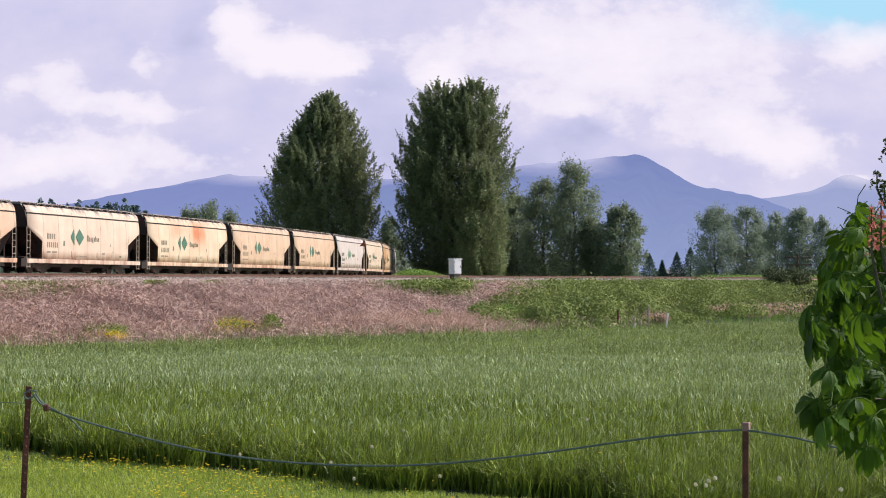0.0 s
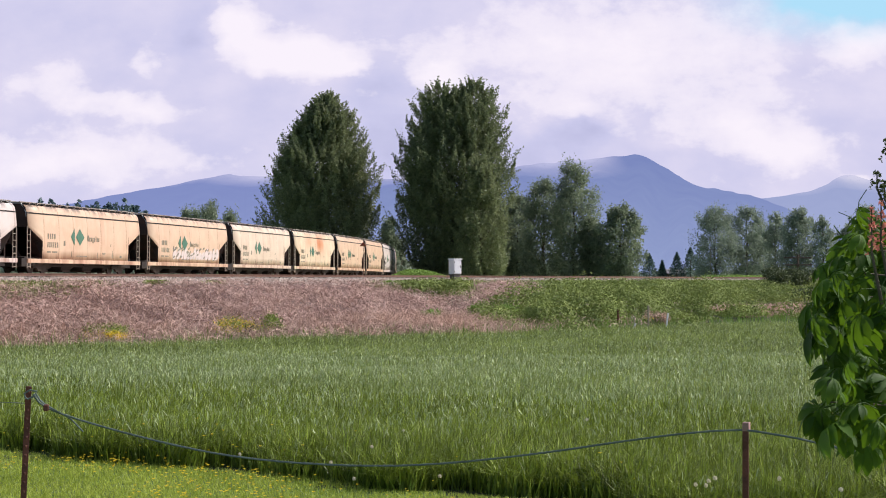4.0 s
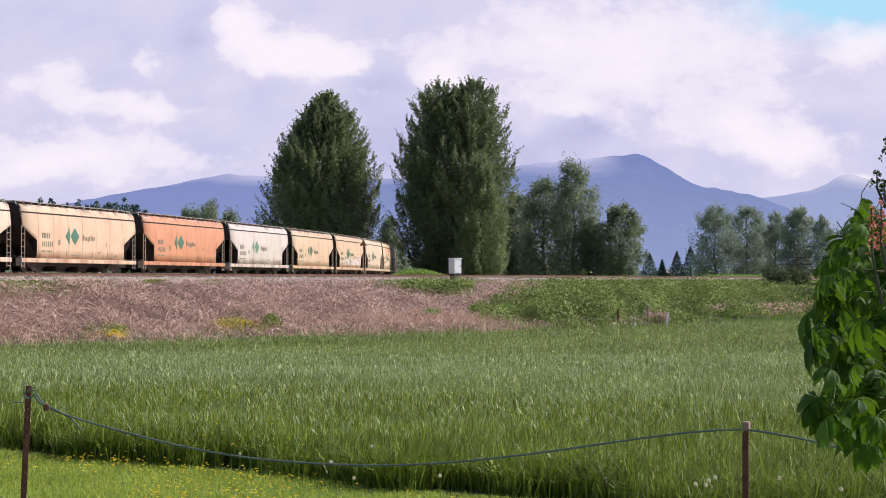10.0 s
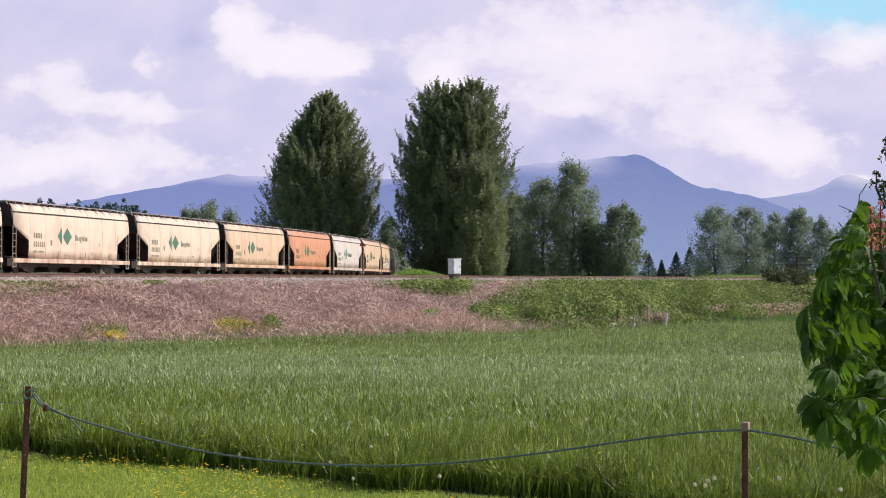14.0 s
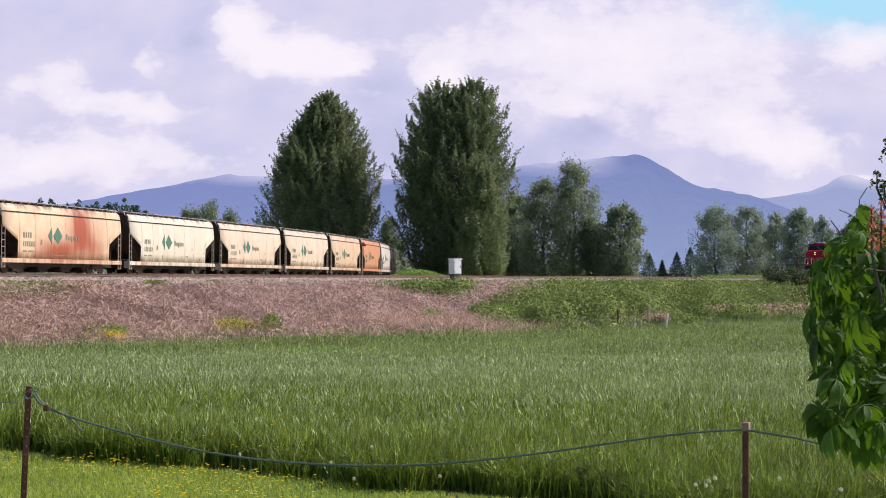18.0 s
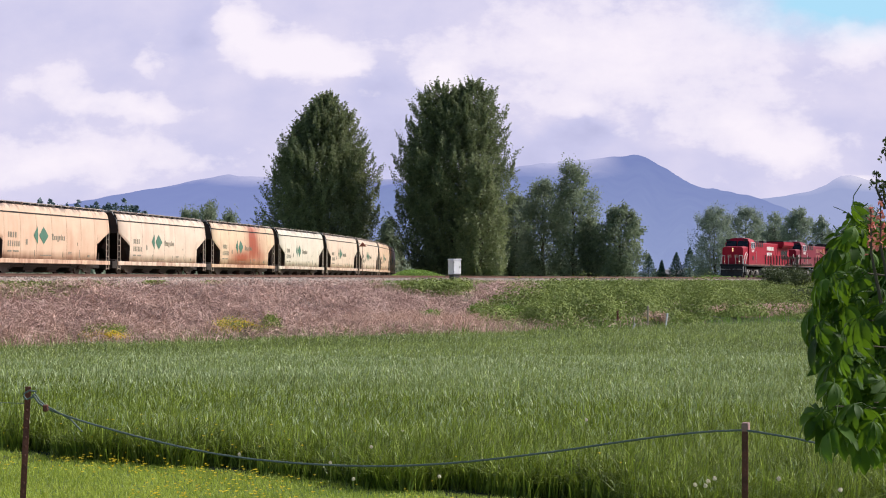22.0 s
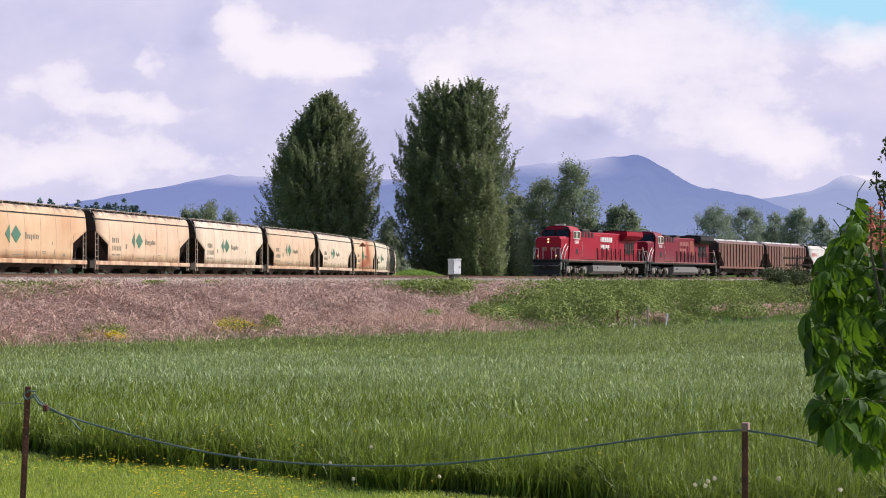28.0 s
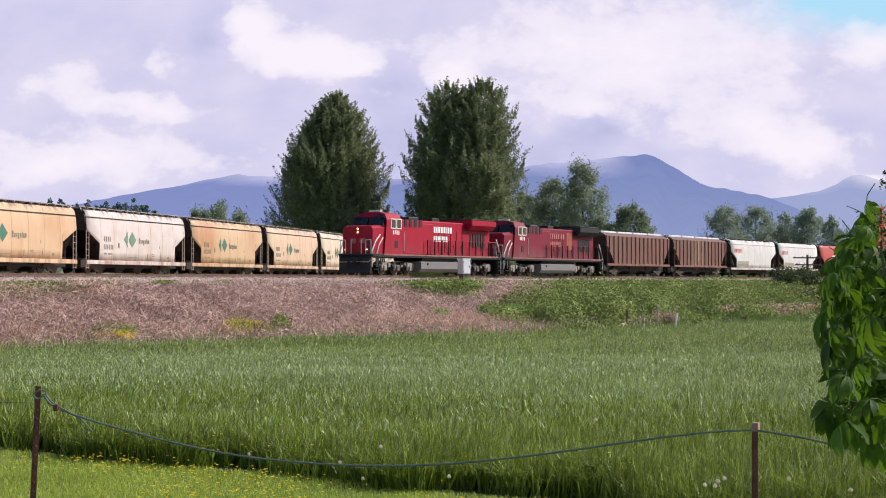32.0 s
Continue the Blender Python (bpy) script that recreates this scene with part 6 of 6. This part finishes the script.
def far_wood():
    """A wooded rise far off behind the departing train and low growth along the valley."""
    rs = np.random.RandomState(17)
    cs, hill = [], []
    for k in range(170):
        px_ = rs.uniform(-60, 300)
        d_ = rs.uniform(640, 760)
        hh = np.interp(px_, [-60, 100, 160, 215, 260, 300], [30.5, 31, 31, 32, 27, 20]) + rs.uniform(-1.5, 1.5)
        n = 240
        f = rs.uniform(0, 1, n)
        r = 4.6 * (1 - f) ** 0.55
        a = rs.uniform(0, 6.28, n)
        hill.append(np.stack([(px_ - 784) / 2950 * d_ + np.cos(a) * r, d_ + np.sin(a) * r, 1 + f * hh], 1))
    c = np.concatenate(hill)
    v, f = leaf_quads(c, rs.uniform(0.7, 1.3, len(c)), rs)
    tagged(quick("far_woods", v, f, M["hillwood"]), "wooded rise far off, haze painted into its blue-green", "woods", kind="stuff")
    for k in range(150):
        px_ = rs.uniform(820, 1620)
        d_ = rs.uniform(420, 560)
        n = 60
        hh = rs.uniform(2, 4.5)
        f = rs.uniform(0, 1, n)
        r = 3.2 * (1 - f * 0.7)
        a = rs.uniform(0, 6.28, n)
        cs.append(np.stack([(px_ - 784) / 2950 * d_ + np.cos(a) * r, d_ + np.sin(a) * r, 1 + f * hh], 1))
    # hedge added where the train hides it, to darken the gaps under cars
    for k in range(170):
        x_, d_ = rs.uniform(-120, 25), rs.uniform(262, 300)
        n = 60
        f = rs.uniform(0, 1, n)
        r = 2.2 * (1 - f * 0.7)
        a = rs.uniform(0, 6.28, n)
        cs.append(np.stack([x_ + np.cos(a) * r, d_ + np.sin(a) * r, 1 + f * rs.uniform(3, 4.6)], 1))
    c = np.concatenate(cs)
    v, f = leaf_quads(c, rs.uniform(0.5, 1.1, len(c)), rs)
    tagged(quick("far_woods", v, f, M["farleaf"]), "distant low growth in painted haze, with a hedge added behind the train", "woods", kind="stuff")


far_wood()

# ---- things by the railway ----


def relay_cabinet():
    x, y = 0.93, 129.0
    g = float(ground_z(x, y))
    ob = thing("relay_cabinet", pose(x, y, g, 0, 0, 38), "white metal trackside relay cabinet on a concrete pier", "cabinet")
    part("pier", box(BM(), 0, 0, (2.48 - g) / 2 - 0.1, 0.64, 0.54, 2.48 - g + 0.2, 0.03), M["concrete"], ob)
    b = 2.48 - g
    part("body", box(BM(), 0, 0, b + 0.56, 0.76, 0.66, 1.12, 0.02), M["cabinet"], ob)
    bm = prism(BM(), [(-0.43, b + 1.12), (0.43, b + 1.12), (0.38, b + 1.21), (-0.38, b + 1.21)], -0.38, 0.38)
    part("roof", bm, M["cabinet"], ob)
    d = part("door", box(BM(), 0, -0.342, b + 0.56, 0.68, 0.03, 1.0, 0.01), M["cabinet"], ob)
    part("handle", box(BM(), 0.24, -0.37, b + 0.58, 0.04, 0.04, 0.18, 0.008), M["dark"], d)
    for z in (b + 0.2, b + 0.92):
        part("hinge", rod(BM(), (-0.34, -0.36, z - 0.06), (-0.34, -0.36, z + 0.06), 0.02, 6), M["silver"], d)
    part("meter_box", box(BM(), 0.46, 0, b + 0.65, 0.16, 0.26, 0.42, 0.02), M["cabinet"], ob)


relay_cabinet()


def mast_sign():
    x, y = -6.7, 140.0
    ob = thing("trackside_sign", pose(x, y, 1.40, 0, 0, -15), "small rusty brown trackside sign with a peaked top", "sign")
    part("pole", rod(BM(), (0, 0, 0), (0, 0, 3.5), 0.022, 6), M["post"], ob)
    part("board", prism(BM(), [(-0.33, 3.46), (0.33, 3.46), (0.03, 3.80), (-0.03, 3.80)], -0.03, 0.03), M["crest"], ob)


mast_sign()


def telegraph_pole():
    x, y = 39.4, 185.0
    g = float(ground_z(x, y))
    ob = thing("telegraph_pole", pose(x, y, g, 0, 0, 8), "short weathered wooden pole with two crossarms beside the track", "pole")
    part("pole", rod(BM(), (0, 0, -0.2), (0, 0, 4.85 - g), 0.16, 8, 0.13), M["wood"], ob)
    for z, w0, w1 in ((4.5 - g, -1.7, 1.5), (3.72 - g, -1.5, 1.6)):
        arm = part("crossarm", box(BM(), (w0 + w1) / 2, -0.16, z, w1 - w0, 0.12, 0.15, 0.01), M["wood"], ob)
        for k in range(4):
            part("insulator", rod(BM(), (w0 + 0.2 + k * 0.9, -0.16, z + 0.07), (w0 + 0.2 + k * 0.9, -0.16, z + 0.2), 0.05, 6, 0.03), M["glass"], arm)


telegraph_pole()


def far_pole():
    ob = thing("utility_pole", pose(54.1, 337, 1.2), "pale distant utility pole among trees", "pole")
    part("pole", rod(BM(), (0, 0, 0), (0, 0, 7.4), 0.13, 6, 0.10), M["seedgrey"], ob)
    part("crossarm", box(BM(), 0, 0, 7.0, 1.4, 0.1, 0.12), M["wood"], ob)


far_pole()


def shed():
    ob = thing("farm_shed", pose(57.5, 418, 1.0, 0, 0, 12), "low farm shed across the valley, roof greyed with painted haze", "shed")
    part("wall", box(BM(), 0, 0, 1.3, 5.6, 4, 2.6), M["wood"], ob)
    # roof toned from white to grey, haze put into its colour
    part("roof", prism(BM(), [(-2.3, 2.6), (0, 3.75), (2.3, 2.6)], -3.0, 3.0, "x"), M["silver"], ob)


shed()


def stake(name, x, y, h, w, material, label, tilt=0):
    ob = thing(name, pose(x, y, float(ground_z(x, y)) - 0.1, 0, tilt, 20), label, "stake")
    bm = box(BM(), 0, 0, (h + 0.1) / 2, w, w, h + 0.1, w * 0.12)
    part("shaft", bm, M[material], ob)
    return ob


stake("fence_stake", 11.35, 108.0, 1.4, 0.12, "post", "dark brown wooden stake at the far edge of the field")
stake("fence_stake", 13.45, 109.2, 1.6, 0.11, "seedgrey", "grey wooden stake at the far edge of the field")
stake("marker_stake", 14.42, 108.0, 1.15, 0.09, "cabinet", "short white marker stake leaning in the grass", 8)
stake("marker_stake", 12.3, 107.2, 0.95, 0.07, "seedgrey", "thin pale marker stake in the grass")
stake("marker_stake", 12.1, 106.8, 0.55, 0.09, "cabinet", "small white marker in the grass", 24)
ob_ = thing("yellow_flowers", pose(14.2, 113.4, float(ground_z(14.2, 113.4))), "patch of yellow flowers at the edge of the field", "flowers")
rs_ = np.random.RandomState(3)
c_ = np.stack([rs_.normal(0, 0.22, 260), rs_.normal(0, 0.2, 260), rs_.uniform(0.35, 0.62, 260)], 1)
v_, f_ = leaf_quads(c_, rs_.uniform(0.03, 0.05, 260), rs_)
quick("petals", v_, f_, M["yellow"], ob_)
v_, f_ = blade_tris(c_ * np.array([1, 1, 0]), rs_.uniform(0, 6, 260), rs_.uniform(0.1, 0.3, 260), c_[:, 2], np.full(260, 0.02), rs_)
quick("stems", v_, f_, M["field"], ob_)

# ---- fence in the foreground ----
PL, PR = (-2.98, 12.0), (2.03, 11.2)


def steel_post(x, y, top, turn, label, lean, tip=False):
    g = float(ground_z(x, y))
    ob = thing("fence_post", pose(x, y, g, 0, lean, turn), label, "fence post", "fence posts")
    h = top - g
    bm = prism(BM(), [(-0.021, -0.020), (0.021, -0.020), (0.021, -0.013), (0.005, -0.013), (0.004, 0.028), (-0.004, 0.028), (-0.005, -0.013), (-0.021, -0.013)], -0.3, h, "z")
    part("shaft", bm, M["post"], ob)
    if tip:
        part("tip", box(BM(), 0, 0.003, h - 0.012, 0.046, 0.052, 0.06, 0.004), M["paletip"], ob, "pale band at the top")
    for k in range(int(tip), int(h / 0.065)):
        part("stud", box(BM(), 0, -0.023, h - 0.04 - k * 0.065, 0.016, 0.008, 0.018, 0.003), M["post"], ob)
    return ob


steel_post(PL[0] - 0.05, PL[1], 1.24, 8, "thin rusty steel fence post with a cable tied on", 2.4)
steel_post(PR[0], PR[1], 1.03, -24, "short rusty steel fence post carrying the slack cable", 0.2, True)


def at_px(x, y, d):
    return ((x - 784) / 2950 * d, d, 2 - (y - 496) / 2950 * d)


def cable():
    ob = thing("slack_cable", Matrix.Identity(4), "slack grey-green cable strung between rusty posts", "cable")
    way = [(60, 697), (75, 719), (150, 746), (300, 786), (430, 811), (600, 824), (760, 823), (950, 803), (1130, 776), (1240, 763), (1316, 760)]
    pts = [at_px(x, y, 12.0 - 0.8 * (x - 52) / 1267) for x, y in way]
    for _ in range(2):
        pts = [pts[0]] + [tuple(0.75 * a + 0.25 * b for a, b in zip(p, q)) if k else tuple(0.25 * a + 0.75 * b for a, b in zip(p, q)) for p, q in zip(pts, pts[1:]) for k in (1, 0)] + [pts[-1]]
    part("span", tube(BM(), pts, 0.0078, 6), M["cable"], ob)
    way = [(1316, 760), (1345, 764), (1410, 775), (1500, 796), (1568, 812), (1640, 826), (1760, 846)]
    part("span", tube(BM(), [at_px(x, y, 11.2 - 0.1 * i) for i, (x, y) in enumerate(way)], 0.0078, 6), M["cable"], ob)
    way = [(64, 696), (72, 708), (82, 716), (104, 728), (128, 742), (148, 763)]
    part("loose_end", tube(BM(), [at_px(x, y, 11.96) for x, y in way], 0.006, 6), M["cable"], ob)
    part("knot", tube(BM(), [at_px(x, y, 11.95) for x, y in ((44, 700), (50, 706), (62, 700), (66, 692), (54, 690), (44, 696), (46, 706))], 0.007, 5), M["cable"], ob)
    part("clip", box(BM(), *at_px(83, 721, 11.96), 0.04, 0.03, 0.05, 0.008), M["post"], ob)
    part("thin_wire", tube(BM(), [at_px(x, y, 12.0 + i * 0.3) for i, (x, y) in enumerate(((46, 713), (20, 712), (-60, 711), (-200, 712)))], 0.003, 5), M["cable"], ob)


cable()


def dandelion():
    ob = thing("dandelion", Matrix.Identity(4), "white dandelion seed head standing in the grass", "flower", "dandelions")
    part("stem", tube(BM(), [(0, 0, 0), (0.01, 0, 0.2), (0.015, 0.01, 0.45)], 0.003, 5), M["field"], ob)
    rs = np.random.RandomState(8)
    n = 130
    d = rs.normal(size=(n, 3))
    d /= np.linalg.norm(d, axis=1)[:, None]
    c = np.array([0.015, 0.01, 0.465]) + d * rs.uniform(0.008, 0.017, n)[:, None]
    v, f = leaf_quads(c, rs.uniform(0.004, 0.008, n), rs)
    quick("seed_head", v, f, M["fluff"], ob)
    return ob


dan = dandelion()
for i_, (px_, py_, d_) in enumerate(((425, 803, 17.3), (588, 818, 16.0), (663, 790, 16.4), (785, 842, 15.0), (1258, 850, 13.0), (1250, 858, 13.2), (1264, 845, 13.1), (1378, 846, 13.0), (1490, 866, 12.6), (1236, 857, 13.3), (720, 762, 18.2), (632, 846, 15.3), (1040, 742, 19))):
    x_, y_, z_ = at_px(px_, py_, d_)
    m_ = pose(x_ - 0.015, y_, z_ - 0.465, 0, 0, i_ * 50)
    if i_ == 0:
        dan.matrix_basis = m_
    else:
        copy_thing(dan, m_)

# ---- red horse chestnut beside the camera ----


def leaflet_rows(bm, L, a, droop, width, side):
    """One obovate leaflet from the petiole's end, at angle a, bending down along its length."""
    rows = []
    prof = [(0, 0.03), (0.18, 0.20), (0.40, 0.62), (0.62, 1.0), (0.80, 0.86), (0.93, 0.38), (1.0, 0.02)]
    dx, dy = math.cos(a), math.sin(a)
    for t, w in prof:
        r = L * (math.sin(min(1.5, droop) * t) / max(droop, 0.2))
        z = -L * (1 - math.cos(droop * t)) / max(droop, 0.2)
        c = Vector((dx * r, dy * r, z))
        n = Vector((-dy, dx, 0)) * (w * width * L / 2)
        fold = Vector((0, 0, w * L * 0.055))
        wob = Vector((0, 0, math.sin(t * 19 + side) * L * 0.012))
        rows.append([bm.verts.new(c - n + fold + wob), bm.verts.new(c), bm.verts.new(c + n + fold - wob)])
    for p, q in zip(rows, rows[1:]):
        for j in range(2):
            f = bm.faces.new((p[j], p[j + 1], q[j + 1], q[j]))
            f.smooth = True


def chestnut_leaf(seed):
    rs = random.Random(seed)
    bm = BM()
    for a, k in ((-112, .55), (-72, .78), (-36, .95), (0, 1.0), (36, .95), (72, .78), (112, .55)):
        leaflet_rows(bm, 0.165 * k * rs.uniform(.9, 1.1), radians(a + rs.uniform(-7, 7)), rs.uniform(1.4, 2.3), rs.uniform(.26, .32), rs.uniform(0, 6))
    tube(bm, [(0, 0, 0), (-0.05, 0, 0.015), (-0.13, 0, 0.0)], 0.0028, 4)
    return bm


SWAY = []


def chestnut_tree():
    rs = random.Random(44)
    tree = thing("chestnut_tree", pose(2.75, 6.2, 0), "young red horse chestnut with big drooping leaves", "tree")
    part("trunk", tube(BM(), [(0, 0, -0.2), (0.02, 0, 0.8), (-0.03, 0.02, 1.8), (0, 0, 2.8)], [0.07, 0.06, 0.045, 0.03], 8), M["bark"], tree)
    meshes = []
    for k in range(5):
        me = bpy.data.meshes.new("leaf")
        bm = chestnut_leaf(k)
        bm.to_mesh(me)
        bm.free()
        me.materials.append(M["chestnut"])
        meshes.append(me)
    left = [(400, 1525), (430, 1508), (470, 1465), (500, 1472), (540, 1455), (565, 1432), (590, 1475), (640, 1492), (690, 1475), (715, 1452), (740, 1480), (770, 1510), (820, 1550), (900, 1565)]
    ys_, xs_ = [a for a, _ in left], [b for _, b in left]
    # branches: from the trunk to a tip, with leaves round it
    tips = [(1510, 430, 5.6, 20), (1478, 475, 5.4, 20), (1500, 525, 5.4, 24), (1450, 560, 5.3, 14), (1545, 490, 5.8, 26), (1550, 570, 5.8, 28), (1510, 610, 5.5, 18), (1548, 650, 5.7, 26), (1462, 705, 5.2, 12),
            (1510, 705, 5.4, 16), (1560, 740, 5.7, 20), (1600, 480, 6.0, 22), (1615, 640, 6.1, 22), (1600, 790, 6.0, 12), (1560, 440, 5.7, 18)]
    for bi, (px_, py_, d_, count) in enumerate(tips):
        tip = Vector(at_px(px_, py_, d_)) - Vector((2.75, 6.2, 0))
        h0 = max(0.5, tip.z - 0.45)
        root = Vector((0, 0, h0))
        rel = tip - root
        br = part("branch", tube(BM(), [(0, 0, 0), rel * 0.4 + Vector((0, 0, 0.10)), rel * 0.8 + Vector((0, 0, 0.06)), rel], [0.009, 0.006, 0.004, 0.0025], 6), M["bark"], tree)
        br.location = root
        SWAY.append((br, root, bi))
        for k in range(int(count * 1.3)):
            y_ = py_ + rs.gauss(0, 34)
            edge = np.interp(y_, ys_, xs_)
            x_ = max(edge - 16 + rs.uniform(0, 14), px_ + rs.gauss(4, 36))
            dd = d_ + rs.gauss(0, 0.22)
            w = Vector(at_px(x_, y_, dd)) - Vector((2.75, 6.2, 0)) - root
            ob = new("leaf", rs.choice(meshes))
            ob.parent = br
            az = rs.gauss(190, 60)
            s = rs.uniform(0.42, 0.72) if rs.random() < 0.8 else rs.uniform(0.72, 1.0)
            ob.matrix_local = pose(w.x, w.y, w.z, rs.gauss(0, 22), rs.gauss(24, 22), az) @ Matrix.Diagonal((s, s, s, 1))
    bi = 0
    for px_, py_, d_, h, dark in ((1543, 408, 5.0, 0.13, 0), (1560, 396, 5.05, 0.13, 0), (1553, 318, 5.9, 0.06, 1), (1571, 262, 6.0, 0.08, 1), (1566, 335, 5.9, 0.06, 1)):
        p = Vector(at_px(px_, py_, d_)) - Vector((2.75, 6.2, 0))
        fl = part("flower_spike", tube(BM(), [(p.x + 0.03, p.y, p.z - h * 1.7), (p.x, p.y, p.z - h * 0.5), (p.x, p.y, p.z + h * 0.5)], [0.006, 0.004, 0.002], 5), M["bark"], tree)
        r2 = np.random.RandomState(90 + bi)
        bi += 1
        n = 60
        f = r2.uniform(0, 1, n)
        a = r2.uniform(0, 6.28, n)
        r = 0.026 * (1 - 0.75 * f) * np.sqrt(r2.uniform(0.1, 1, n)) * (0.8 + 0.5 * dark)
        c = np.stack([p.x + np.cos(a) * r, p.y + np.sin(a) * r, p.z - h * 0.6 + f * h * 1.15], 1)
        v, fc = leaf_quads(c, r2.uniform(0.005, 0.011, n), r2)
        quick("petals", v, fc, M["darkbush"] if dark else M["redstalk"], fl)


chestnut_tree()

# ---- motion ----


def car1_pose(s):
    """A car whose middle is s metres along the curve."""
    (xa, ya), (xb, yb) = track1(s - 5.9), track1(s + 5.9)
    return pose((xa + xb) / 2, (ya + yb) / 2, RAIL, 0, 0, math.degrees(math.atan2(yb - ya, xb - xa)))


def train1(t):
    """Where the rear coupling of car 0 is."""
    return -11.85 + 9.3473 * t - 0.013362 * t * t


def train2(t):
    """Where the middle of the leading locomotive is, past T0."""
    d = t - 27
    return -39.40 + 8.7155 * d + 0.0099 * d * d


def motions():
    times = [float(t) for t in range(0, 33)]
    for n, car in CARS.items():
        walk(car, [(t, car1_pose(train1(t) + CAR_LENGTH * (0.5 - n))) for t in times])
    turn = math.degrees(math.atan2(-ALONG[1], -ALONG[0]))
    for car, back in zip(LEAD, BEHIND):
        rows = []
        for t in times:
            x, y = track2(train2(t) - back)
            rows.append((t, pose(x, y, RAIL, 0, 0, turn)))
        walk(car, rows)
    more_motions()


def more_motions():
    """Boughs of the chestnut nod in the wind; the locomotives' wheels turn."""
    for br, root, k in SWAY:
        rows = []
        for i in range(0, 65):
            t = i * 0.5
            a = 0.9 * math.sin(t * 1.9 + k * 1.3) + 0.6 * math.sin(t * 0.83 + k * 2.1)
            b = 0.8 * math.sin(t * 1.4 + k * 0.7) + 0.4 * math.sin(t * 2.7 + k)
            rows.append((t, pose(root.x, root.y, root.z, a * 0.5, b * 0.5, a * 0.4)))
        walk(br, rows)
    for ob, c in GRASS:
        rows = []
        for i in range(0, 81):
            t = i * 0.4
            g = math.sin(t * 1.5 - c[0] * 0.55 - c[1] * 0.3) + 0.5 * math.sin(t * 3.1 + c[0] * 1.7)
            rows.append((t, pose(c[0], c[1], c[2], 0.25 * g, 0.9 * g, 0)))
        walk(ob, rows)
    # the cloud deck drifts slowly
    turn = Matrix.Rotation(radians(-0.19), 4, "Z")
    walk(SKY, [(0, Matrix.Translation(EYE)), (32, Matrix.Translation(EYE) @ turn)])
    for k, ax in enumerate(LOCO_AXLES):
        x, y, z = ax.location
        rows = []
        for i in range(0, 481):
            t = i / 15
            rows.append((t, pose(x, y, z) @ Matrix.Rotation((train2(t) - train2(0)) / 0.53, 4, "Y")))
        walk(ax, rows)
    for car in [CARS[n] for n in CARS] + LEAD[2:]:
        run = train2 if car in LEAD else train1
        turns = [Matrix.Rotation((run(i / 15) - run(0)) / 0.46, 4, "Y") for i in range(481)]
        for ax in car.children_recursive:
            if ax.name.split(".")[0] == "wheelset":
                at = Matrix.Translation(ax.location)
                walk(ax, [(i / 15, at @ r) for i, r in enumerate(turns)])


motions()
